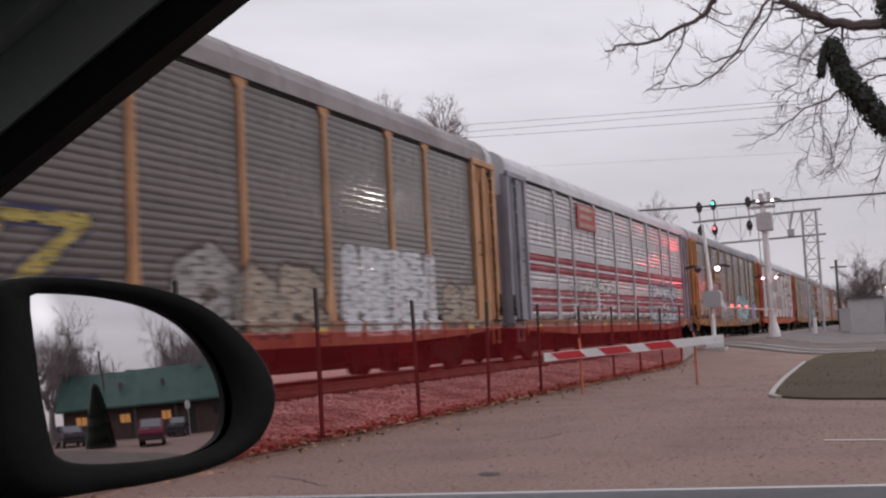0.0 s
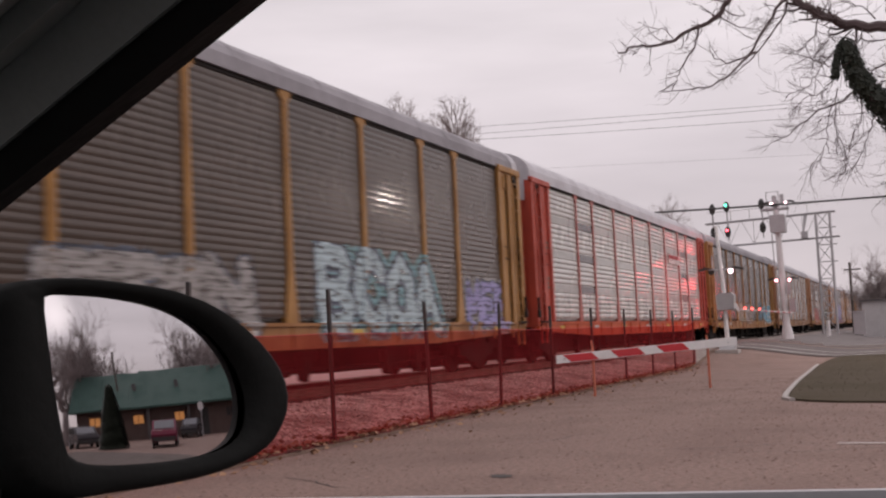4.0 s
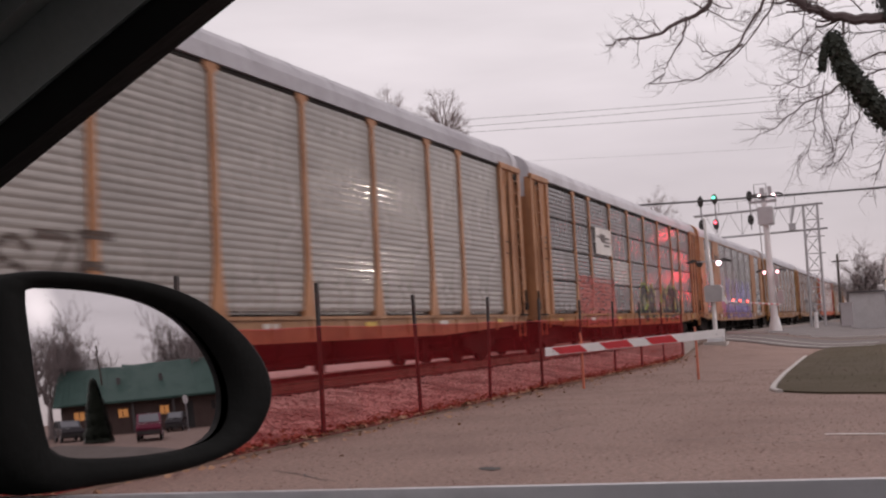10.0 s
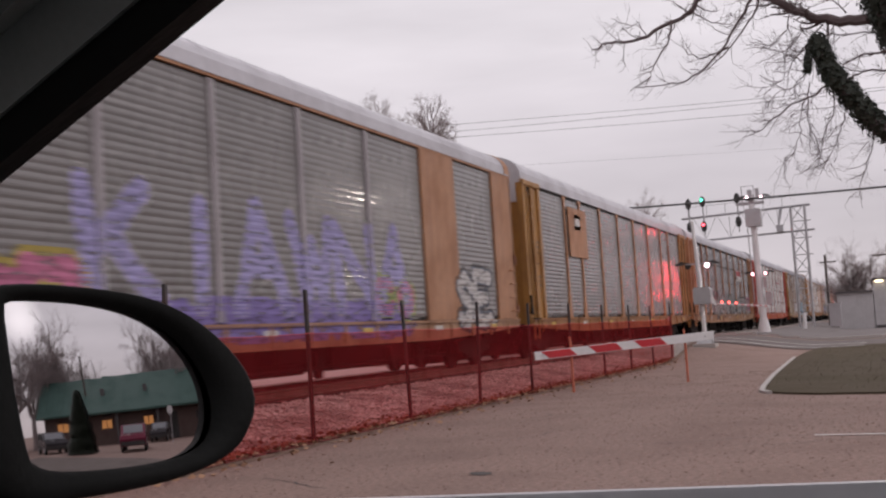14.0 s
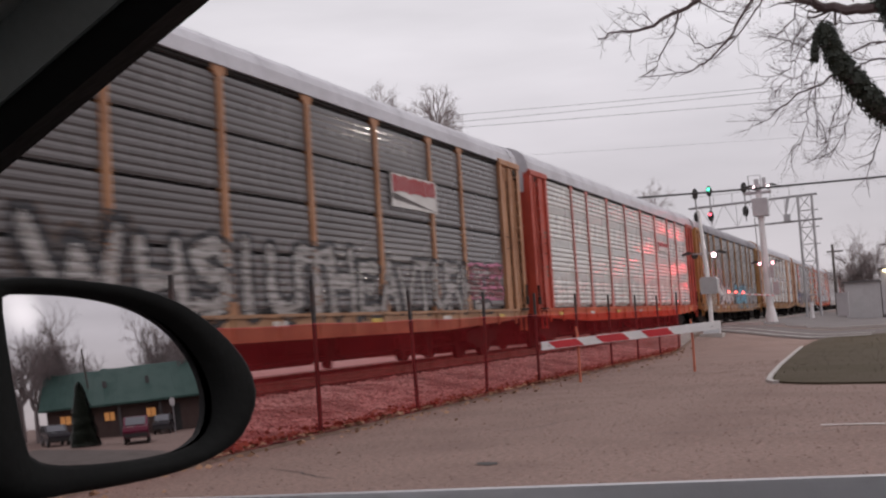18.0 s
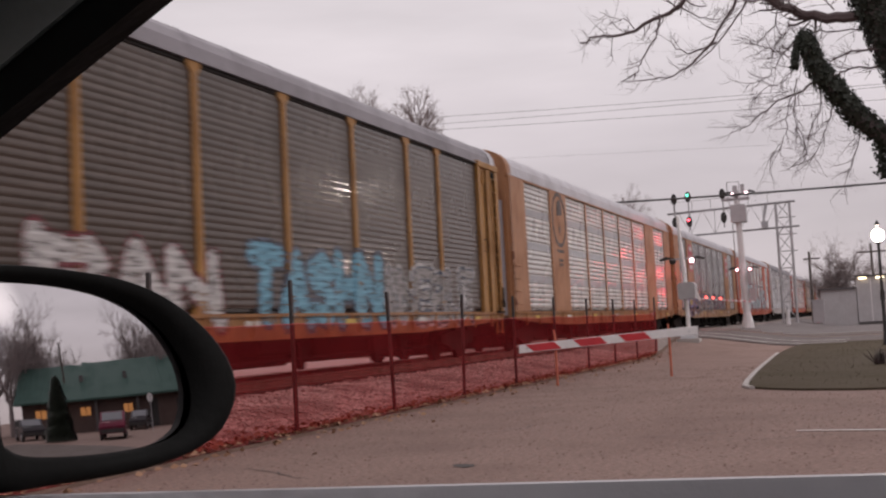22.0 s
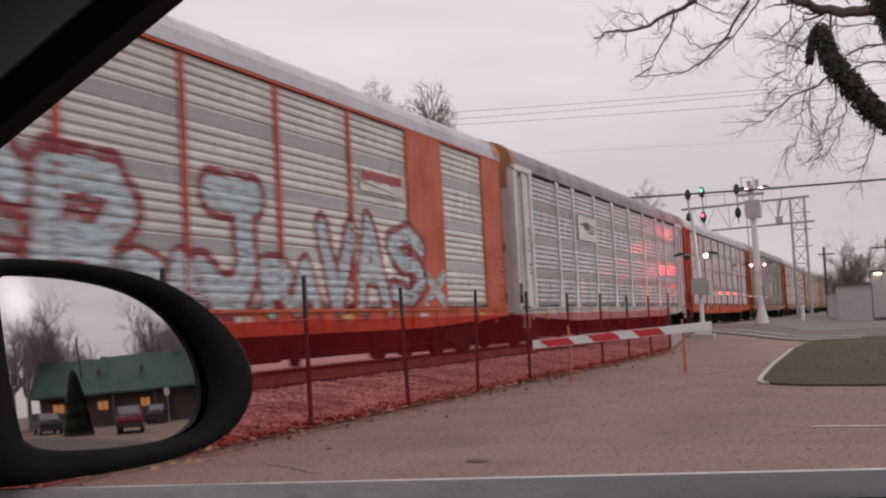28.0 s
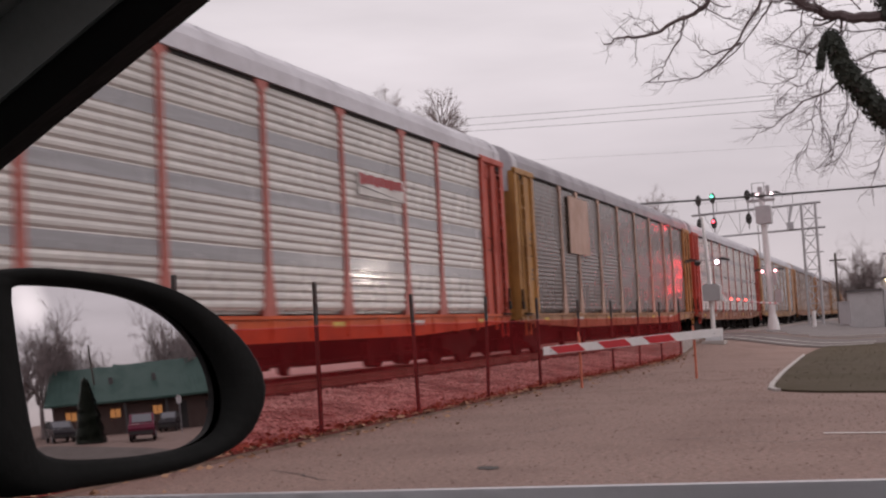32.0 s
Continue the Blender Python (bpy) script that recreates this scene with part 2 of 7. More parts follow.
WHITE = material("white_enamel", (0.68, 0.66, 0.66), 0.5, 0, 20, 0.15, 3, 0.25, (0.4, 0.36, 0.34))
STRIPE = material("red_reflective", (0.50, 0.03, 0.04), 0.45, 0, 20, 0.15, 3, 0.25)
GALV = material("galvanised", (0.38, 0.37, 0.38), 0.5, 0.3, 25, 0.2, 3, 0.3, (0.3, 0.28, 0.28))
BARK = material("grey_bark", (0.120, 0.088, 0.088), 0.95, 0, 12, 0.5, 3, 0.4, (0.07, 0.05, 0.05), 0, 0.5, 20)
# Paler than BARK: the haze of distance is put into this colour.
FARBARK = material("far_twigs_hazed", (0.28, 0.23, 0.225), 0.95, 0, 3, 0.3, 1, 0.3)
IVY = material("ivy_leaf", (0.016, 0.022, 0.012), 0.7, 0, 9, 0.5, 3, 0.5, (0.03, 0.03, 0.02), 0, 0.1)
SIGNAL_RED = material("signal_red", (0.3, 0.01, 0.02), 0.3, emit=(1.0, 0.10, 0.14), strength=5)
SIGNAL_GREEN = material("signal_green", (0.01, 0.2, 0.1), 0.3, emit=(0.10, 1.0, 0.62), strength=4)
FLASH = material("flasher_lens", (0.5, 0.1, 0.1), 0.3, emit=(1.0, 0.72, 0.78), strength=7)
DIM_FLASH = material("dim_flasher_lens", (0.3, 0.03, 0.04), 0.3, emit=(1.0, 0.50, 0.55), strength=5.0)
GATE_LAMP = material("gate_lamp", (0.4, 0.05, 0.03), 0.3, emit=(1.0, 0.12, 0.10), strength=3.5)
LAMP = material("lamp_globe", (0.8, 0.7, 0.7), 0.3, emit=(1.0, 0.92, 0.82), strength=230)
TRIM_BLACK = material("black_trim", (0.165, 0.18, 0.174), 0.6, 0, 200, 0.2, 3, 0.2, (0.09, 0.095, 0.095), 0, 0.08, 900)
GLOSS_BLACK = material("black_housing", (0.0105, 0.0108, 0.0105), 0.8, 0, 60, 0.1, 6, 0.2, (0.010, 0.010, 0.0105), spec=0.05)
CAR_PAINT = material("silver_car_paint", (0.060, 0.057, 0.072), 0.5, 0.0, 400, 0.1, 2, 0.1)
SEAL = material("window_seal", (0.024, 0.0195, 0.022), 0.8, 0, 300, 0.2, 6, 0.3, None, 0, 0.06, 500, spec=0.12)
CHROME_STRIP = material("bright_strip", (0.5, 0.49, 0.51), 0.4, 0.3, 60, 0.1, 5, 0.15)
MIRROR = material("mirror_glass", (0.60, 0.585, 0.60), 0.02, 1.0, 60, 0.0, 6, 0.0, bump=0, even=True)


# ---- building helpers ----
class Mesh:
    """Vertices and faces gathered into one mesh."""

    def __init__(self):
        self.v, self.f = [], []

    def add(self, verts, faces):
        o = len(self.v)
        self.v += [tuple(p) for p in verts]
        self.f += [tuple(i + o for i in f) for f in faces]
        return self

    def box(self, x0, x1, y0, y1, z0, z1, c=0.0):
        """A box; with c its upright and lying edges along x are chamfered."""
        if c:
            ring = [(y0 + c, z0), (y1 - c, z0), (y1, z0 + c), (y1, z1 - c), (y1 - c, z1), (y0 + c, z1), (y0, z1 - c), (y0, z0 + c)]
            return self.extrude([(y, z) for y, z in ring], x0, x1)
        return self.add([(x, y, z) for x in (x0, x1) for y in (y0, y1) for z in (z0, z1)],
                        [(0, 1, 3, 2), (4, 6, 7, 5), (0, 4, 5, 1), (2, 3, 7, 6), (0, 2, 6, 4), (1, 5, 7, 3)])

    def extrude(self, ring, x0, x1, caps=True):
        """A closed ring of (y, z) drawn along x."""
        n = len(ring)
        verts = [(x0, y, z) for y, z in ring] + [(x1, y, z) for y, z in ring]
        faces = [(i, (i + 1) % n, (i + 1) % n + n, i + n) for i in range(n)]
        if caps:
            faces += [tuple(range(n))[::-1], tuple(range(n, 2 * n))]
        return self.add(verts, faces)

    def prism(self, ring, axis, a, b):
        """A closed ring in the plane square to the axis, given thickness from a to b along it."""
        def place(p, q, k):
            return {0: (k, p, q), 1: (p, k, q), 2: (p, q, k)}[axis]
        n = len(ring)
        verts = [place(p, q, a) for p, q in ring] + [place(p, q, b) for p, q in ring]
        faces = [(i, (i + 1) % n, (i + 1) % n + n, i + n) for i in range(n)] + [tuple(range(n))[::-1], tuple(range(n, 2 * n))]
        return self.add(verts, faces)

    def tube(self, points, radii, n=6):
        """A tapered round bar along a line of points."""
        pts = [Vector(p) for p in points]
        if not hasattr(radii, "__len__"):
            radii = [radii] * len(pts)
        rings = []
        for i, p in enumerate(pts):
            d = (pts[min(i + 1, len(pts) - 1)] - pts[max(i - 1, 0)]).normalized()
            s = d.cross(Vector((0, 0, 1)) if abs(d.z) < 0.9 else Vector((1, 0, 0))).normalized()
            u = s.cross(d)
            rings.append([p + (s * math.cos(a) + u * math.sin(a)) * radii[i] for a in (2 * math.pi * k / n for k in range(n))])
        faces = []
        for i in range(len(pts) - 1):
            faces += [(i * n + k, i * n + (k + 1) % n, (i + 1) * n + (k + 1) % n, (i + 1) * n + k) for k in range(n)]
        faces += [tuple(range(n))[::-1], tuple(range((len(pts) - 1) * n, len(pts) * n))]
        return self.add([p for r in rings for p in r], faces)

    def disc(self, centre, axis, r0, r1, depth, n=14):
        a = Vector(axis).normalized()
        return self.tube([Vector(centre), Vector(centre) + a * depth], [r0, r1], n)

    def ball(self, centre, r, n=10, m=6, squash=1.0):
        c = Vector(centre)
        verts = [c + Vector((r * math.sin(math.pi * j / m) * math.cos(2 * math.pi * i / n), r * math.sin(math.pi * j / m) * math.sin(2 * math.pi * i / n),
                 squash * r * math.cos(math.pi * j / m))) for j in range(m + 1) for i in range(n)]
        return self.add(verts, [(j * n + i, (j + 1) * n + i, (j + 1) * n + (i + 1) % n, j * n + (i + 1) % n) for j in range(m) for i in range(n)])

    def data(self, name, mat, smooth=False):
        me = bpy.data.meshes.new(name)
        me.from_pydata(self.v, [], self.f)
        bm = bmesh.new()
        bm.from_mesh(me)
        bmesh.ops.recalc_face_normals(bm, faces=bm.faces)
        bm.to_mesh(me)
        bm.free()
        me.materials.append(mat)
        if smooth:
            me.shade_smooth()
        return me


def part(name, data, mat=None, parent=None, label="", at=None, smooth=False):
    """One mesh object under a thing or under a part."""
    if isinstance(data, Mesh):
        data = data.data(name, mat, smooth)
    ob = new(name, data)
    ob.parent = parent
    if at is not None:
        ob.matrix_basis = at
    if label:
        ob["label"] = label
    return ob


def thing(name, m, label, category, group="", kind=""):
    ob = new(name)
    ob.matrix_basis = m
    return tagged(ob, label, category, group, kind)


def structure(name, data, mat, label, category="", smooth=False):
    ob = part(name, data, mat, smooth=smooth)
    return tagged(ob, label, category or name, kind="structure")


def ease(a, b, x):
    x = min(max((x - a) / (b - a), 0), 1)
    return x * x * (3 - 2 * x)


RAIL_Z, TRACK_Y, SIDE = 0.55, 11.05, 1.53


def ground_z(x, y):
    """The lot is level and climbs to the rails at the crossing; a low mound carries the track."""
    ramp = RAIL_Z * ease(2.6, 7.6, y) * ease(38, 45, x)
    mound = (RAIL_Z - 0.22) * ease(7.0, 9.6, y)
    return max(ramp, mound)


def grid(xs, ys, rough=0.0, lift=0.0):
    m = Mesh()
    for x in xs:
        for y in ys:
            m.v.append((x, y, ground_z(x, y) + lift + (rough * noise.noise((x * 2.3, y * 2.3, 0)) if rough else 0)))
    k = len(ys)
    m.f = [(i * k + j, (i + 1) * k + j, (i + 1) * k + j + 1, i * k + j + 1) for i in range(len(xs) - 1) for j in range(k - 1)]
    return m


def steps(*spans):
    out = []
    for a, b, d in spans:
        n = max(1, round((b - a) / d))
        out += [a + (b - a) * i / n for i in range(n)]
    return out + [spans[-1][1]]


# ---- ground, road, track ----
structure("ground", grid(steps((-900, -60, 60), (-60, 0, 4), (0, 70, 1.0), (70, 130, 5), (130, 1200, 60)),
                         steps((-900, -60, 60), (-60, -4, 4), (-4, 14, 0.5), (14, 60, 6), (60, 900, 60))), ASPHALT,
          "worn pale grey asphalt lot and road with cracks", "asphalt")
bal_x = steps((-80, 2, 2), (2, 42, 0.25), (42, 44.5, 0.5))
structure("ballast_bed", grid(bal_x, steps((7.1, 9.6, 0.14), (9.6, 12.2, 0.4), (12.2, 15.5, 0.5)), 0.05, 0.02), BALLAST,
          "grey-brown gravel ballast strewn with dead leaves under the rails", "ballast")
structure("far_ballast_bed", grid(steps((59, 300, 3)), steps((7.6, 9.6, 0.4), (9.6, 14.0, 0.8)), 0.04, 0.02), BALLAST,
          "gravel ballast bed of the track beyond the crossing", "ballast")
FARLOT = material("pale_far_paving", (0.50, 0.46, 0.44), 0.9, 0, 6, 0.3, 0.4, 0.4, (0.42, 0.38, 0.36), 0, 0.2, 20, spec=0.1)
structure("far_paving", grid(steps((-60, 42, 6)), steps((15.6, 24, 1.4), (24, 60, 6)), 0.0, 0.03), FARLOT, "pale paving beyond the track", "paving")
VERGE = material("grey_gravel_verge", (0.21, 0.185, 0.18), 0.95, 0, 8, 0.4, 0.6, 0.45, (0.13, 0.115, 0.112), 0, 0.35, 25, spec=0.08)
structure("far_verge", grid(steps((62.0, 70, 1.0), (70, 130, 5)), steps((-14, -2, 2.0), (-2, 7.6, 0.5)), 0.0, 0.02), VERGE, "grey gravel verge beyond the crossing road", "verge")
for nm, y in (("rail", TRACK_Y - 0.75), ("rail", TRACK_Y + 0.75)):
    z = RAIL_Z
    ring = [(y - 0.07, z - 0.17), (y + 0.07, z - 0.17), (y + 0.07, z - 0.15), (y + 0.01, z - 0.13), (y + 0.01, z - 0.05), (y + 0.036, z - 0.035),
            (y + 0.036, z), (y - 0.036, z), (y - 0.036, z - 0.035), (y - 0.01, z - 0.05), (y - 0.01, z - 0.13), (y - 0.07, z - 0.15)]
    structure("rail", Mesh().extrude(ring, -150, 600), RAIL, "worn brown steel running rail", "rail")
ties = tagged(new("railway_ties"), "weathered timber railway ties bedded in gravel", "ties", kind="structure")
tie_me = Mesh().box(-0.11, 0.11, -1.3, 1.3, -0.17, 0.0, 0.015).data("tie", TIE)
for i in range(110):
    part("tie", tie_me, parent=ties, at=pose(-8 + i * 0.55, TRACK_Y + random.uniform(-0.03, 0.03), RAIL_Z - 0.17, 0, 0, random.uniform(-1, 1)))


# ---- the train ----
LEN, ZB, ZT = 28.5, 1.17, 4.95
WIDE, NARROW, BAY = 2.886, 1.95, 2.2


def profile(style):
    """Height and depth of a side panel's ribs, from its foot to its head; depth counts outwards."""
    pts, z = [(ZB, 0), (ZB + 0.012, -0.07), (ZB + 0.052, -0.07), (ZB + 0.06, 0)], ZB + 0.07
    tier = (ZT - z) / 4
    if style == "even":
        n = 31
        p = (ZT - z) / n
        for i in range(n):
            pts += [(z, 0), (z + p * 0.34, 0.0070), (z + p * 0.58, 0.0075), (z + p * 0.96, 0)]
            z += p
        return pts + [(ZT, 0)]
    rib = 0.020 if style == "band" else 0.010
    for i in range(4):
        p = (ZT - ZB - 0.07 - 0.78) / 20 if style == "band" else (tier - 0.06) / 7
        for j in range(5 if style == "band" else 7):
            pts += [(z, 0), (z + p * 0.28, rib), (z + p * 0.62, rib), (z + p * 0.93, 0)]
            z += p
        if style == "band" and i < 3:
            pts += [(z, 0), (z + 0.02, 0.012), (z + 0.24, 0.012)]
            z += 0.26
        elif style == "slot":
            pts += [(z, 0.0), (z + 0.004, -0.09), (z + 0.05, -0.09), (z + 0.055, 0.0)]
            z += 0.06
    return pts + [(ZT, 0)]


PROFILES = {s: profile(s) for s in ("even", "band", "slot")}
CACHE = {}


def cached(key, make):
    if key not in CACHE:
        CACHE[key] = make()
    return CACHE[key]


def panel_mesh(width, style, mat):
    def make():
        pr = PROFILES[style]
        m = Mesh()
        w = width / 2 - 0.02
        m.v = [(x, -d, z) for z, d in pr for x in (-w, w)]
        m.f = [(2 * i, 2 * i + 1, 2 * i + 3, 2 * i + 2) for i in range(len(pr) - 1)]
        m.add([(x, y, z) for x in (-w, w) for y in (0.0, 0.1) for z in (ZB, ZT)],
              [(4, 6, 7, 5), (0, 1, 3, 2), (2, 3, 7, 6), (0, 2, 6, 4), (1, 5, 7, 3)])
        me = m.data("panel", mat)
        if style == "band":
            # Flat bands get a darker copy, painting in their duller reflection of the sky.
            me.materials.append(PANEL["plain" if mat == PANEL["cream"] else "sheet" if mat in (PANEL["light"], PANEL["mauve"]) else "pewter"])
            for i, ((a, da), (b, db)) in enumerate(zip(pr, pr[1:])):
                if da == db == 0.012:
                    me.polygons[i].material_index = 1
        return me
    return cached(("panel", width, style, mat.name), make)


def post_mesh(mat):
    """A side post with a flared foot and a T head."""
    def make():
        m = Mesh()
        ring = [(-0.22, ZB - 0.05), (0.22, ZB - 0.05), (0.085, ZB + 0.75), (0.07, ZT - 0.12), (0.19, ZT - 0.02), (0.19, ZT + 0.07), (-0.19, ZT + 0.07),
                (-0.19, ZT - 0.02), (-0.07, ZT - 0.12), (-0.085, ZB + 0.75)]
        return m.prism(ring, 1, -0.046, 0.05).data("post", mat)
    return cached(("post", mat.name), make)


def slim_mesh(mat):
    return cached(("slim", mat.name), lambda: Mesh().prism([(-0.11, ZB), (0.11, ZB), (0.075, ZB + 0.3), (0.075, ZT), (-0.075, ZT), (-0.075, ZB + 0.3)], 1, -0.042, 0.05).data("post", mat))


def wide_mesh(w, mat):
    def make():
        m = Mesh().box(-w / 2, w / 2, -0.05, 0.06, ZB - 0.02, ZT + 0.06)
        return m.data("pillar", mat)
    return cached(("wide", w, mat.name), make)


def roof_mesh(mat, crown):
    def make():
        m = Mesh()
        arc = []
        for i in range(13):
            a = math.pi * i / 12
            c = math.copysign(abs(math.cos(a)) ** 0.62, math.cos(a))
            arc.append((-c * 1.50, 5.04 + (crown - 5.04) * math.sin(a) ** 0.8))
        ring = [(-1.50, 5.02), (-1.535, 5.02), (-1.535, 5.05)] + arc + [(1.535, 5.05), (1.535, 5.02), (1.50, 5.02)]
        m.extrude(ring, -LEN / 2 + 0.62, LEN / 2 - 0.62)
        seam = [(y * 1.004, z + 0.012) for y, z in arc]
        for k in range(-9, 10):
            x = k * 1.47
            m.extrude(seam + [(y, z - 0.02) for y, z in arc[::-1]], x - 0.03, x + 0.03, False)
        return m.data("roof", mat)
    return cached(("roof", mat.name, crown), make)


def bay_meshes(mat):
    """The end bay of a side: a flat plate with a bracket, a corner post, a ladder stile, an inner stile and a top plate."""
    def make():
        return [(nm, m.data(nm, mat)) for nm, m in (
            ("end_bay", Mesh().box(0.55, BAY - 0.06, -0.02, 0.1, ZB - 0.1, ZT + 0.02)),
            ("corner_post", Mesh().box(0.50, 0.72, -0.075, 0.12, ZB - 0.15, ZT + 0.05, 0.01)),
            ("stile", Mesh().box(1.28, 1.52, -0.09, -0.021, ZB - 0.12, ZT - 0.05, 0.01)),
            ("stile", Mesh().box(BAY - 0.22, BAY - 0.02, -0.08, 0.05, ZB - 0.08, ZT + 0.03, 0.01)),
            ("top_plate", Mesh().box(0.5, BAY, -0.10, 0.0, ZT - 0.02, ZT + 0.14, 0.02)),
            ("bracket", Mesh().box(1.60, 1.75, -0.05, -0.021, ZT - 0.42, ZT - 0.12)))] + [(nm, m.data(nm, IRON)) for nm, m in (
            # Thin dark strips paint in the shade of the upright gaps.
            ("edge_seal", Mesh().box(0.725, 0.765, -0.05, -0.02, ZB - 0.05, ZT - 0.1)),
            ("edge_seal", Mesh().box(1.525, 1.56, -0.04, -0.02, ZB - 0.05, ZT - 0.1)),
            ("latch", Mesh().box(0.50, 0.66, -0.13, -0.075, ZB + 0.08, ZB + 0.30, 0.02)),
            ("latch_rod", Mesh().box(0.54, 0.60, -0.12, -0.075, ZB + 0.304, ZB + 0.62)),
            ("gusset", Mesh().prism([(0.78, ZT - 0.06), (1.22, ZT - 0.06), (0.92, ZT - 0.2), (0.78, ZT - 0.34)], 1, -0.075, -0.021)),
            ("placard_rail", Mesh().box(1.62, 1.92, -0.032, -0.021, 2.72, 2.75)),
            ("placard_rail", Mesh().box(1.62, 1.92, -0.032, -0.021, 3.02, 3.05)),
            ("brake_step", Mesh().box(0.62, 1.25, -0.16, -0.08, ZB - 0.06, ZB - 0.02)))]
    return cached(("bay", mat.name), make)


def pillar_irons(mat):
    """Grab irons and a latch on the corner pillar of a broad-pillared car."""
    def make():
        irons = []
        for z in (1.35, 1.71, 2.07, 2.43):
            irons.append(("grab_iron", Mesh().tube([(0.79, -0.05, z), (0.79, -0.10, z), (1.15, -0.10, z), (1.15, -0.05, z)], 0.015, 5).data("grab_iron", mat)))
        # The narrow upright strip is a gap's shade as dark iron.
        return irons + [("edge_seal", Mesh().box(0.70, 0.735, -0.056, -0.05, ZB, ZT).data("edge_seal", IRON)),
                ("latch", Mesh().box(0.62, 0.72, -0.10, -0.05, 2.6, 2.85, 0.02).data("latch", SILL["rust"])), ("latch", Mesh().box(0.62, 0.72, -0.10, -0.05, 1.3, 1.5, 0.02).data("latch", SILL["rust"]))]
    return cached(("irons", mat.name), make)


def ladder_mesh(mat):
    def make():
        m = Mesh().box(0.76, 0.80, -0.10, -0.06, 0.55, ZT).box(1.21, 1.25, -0.10, -0.06, 0.55, ZT)
        for i in range(13):
            m.box(0.78, 1.23, -0.11, -0.088, 0.6 + i * 0.34, 0.62 + i * 0.34)
        return m.data("ladder", mat)
    return cached(("ladder", mat.name), make)


def end_meshes(mat, mat_top, mat_strip, crown):
    """An end of a car: folding door with ribs, two corner posts and the white cap under the roof."""
    def make():
        e = -LEN / 2
        out = [("end_door", Mesh().box(e + 0.56, e + 0.80, -1.36, 1.36, 1.0, 4.46).data("end_door", mat)), ("end_cap", Mesh().box(e + 0.60, e + 0.80, -1.42, 1.42, 4.464, 5.0).data("end_cap", mat_top))]
        for i, y in enumerate((-1.05, -0.7, -0.35, 0, 0.35, 0.7, 1.05)):
            strip = mat_strip and i == 0
            out.append(("door_leaf" if strip else "door_rib", Mesh().box(e + 0.525, e + 0.56, y - (0.26 if strip else 0.03), y + (0.50 if strip else 0.03), 1.05, 4.3).data("door_rib", mat_strip if strip else mat)))
        hood = []
        for i in range(13):
            a = math.pi * i / 12
            c = math.copysign(abs(math.cos(a)) ** 0.62, math.cos(a))
            hood.append((-c * 1.515, 5.04 + (crown - 5.02) * math.sin(a) ** 0.8))
        out.append(("roof_hood", Mesh().extrude([(-1.44, 4.46), (-1.44, 5.03), (-1.515, 5.03)] + hood + [(1.515, 5.03), (1.44, 5.03), (1.44, 4.46)], e + 0.535, e + 0.95).data("roof_hood", mat_top)))
        for y in (-1.46, 1.34):
            out.append(("end_post", Mesh().box(e + 0.52, e + 0.80, y, y + 0.12, 0.95, 4.9, 0.01).data("end_post", mat)))
        return out
    return cached(("end", crown, mat.name, mat_top.name, mat_strip and mat_strip.name), make)


def sill_mesh(mat):
    def make():
        m = Mesh()
        a, b = -LEN / 2 + 0.6, LEN / 2 - 0.6
        m.prism([(a, ZB - 0.03), (a, 0.92), (a + 2.2, 0.82), (a + 6.0, 0.70), (b - 6.0, 0.70), (b - 2.2, 0.82), (b, 0.92), (b, ZB - 0.03)], 1, -0.06, 0.04)
        m.box(a, b, -0.10, 0.0, ZB - 0.09, ZB - 0.035)
        for k in range(-9, 10):
            m.box(k * 1.4 - 0.05, k * 1.4 + 0.05, -0.085, -0.05, 0.75, ZB - 0.1)
        return m.data("side_sill", mat)
    return cached(("sill", mat.name), make)


def truck_meshes():
    def make():
        f = Mesh()
        for s in (-1, 1):
            f.prism([(-1.15, 0.62), (-1.15, 0.40), (-0.75, 0.36), (-0.45, 0.22), (0.45, 0.22), (0.75, 0.36), (1.15, 0.40), (1.15, 0.62), (0.5, 0.70), (-0.5, 0.70)], 1, s * 1.02 - 0.07, s * 1.02 + 0.07)
        f.box(-0.25, 0.25, -1.0, 1.0, 0.4, 0.62).box(-1.5, 1.5, -0.45, 0.45, 0.14, 0.5)
        for x in (-0.87, 0.87):
            f.tube([(x, -1.1, 0.42), (x, 1.1, 0.42)], 0.08, 8)
        w = Mesh().disc((0, -0.07, 0), (0, 1, 0), 0.42, 0.42, 0.14, 18).disc((0, -0.10, 0), (0, 1, 0), 0.16, 0.16, 0.2, 10)
        return f.data("truck_frame", IRON), w.data("wheel", IRON)
    return cached("truck", make)


REFLECT = [paint("reflector_yellow", (0.6, 0.42, 0.1), None, 0.2), paint("reflector_white", (0.6, 0.58, 0.55), None, 0.2)]


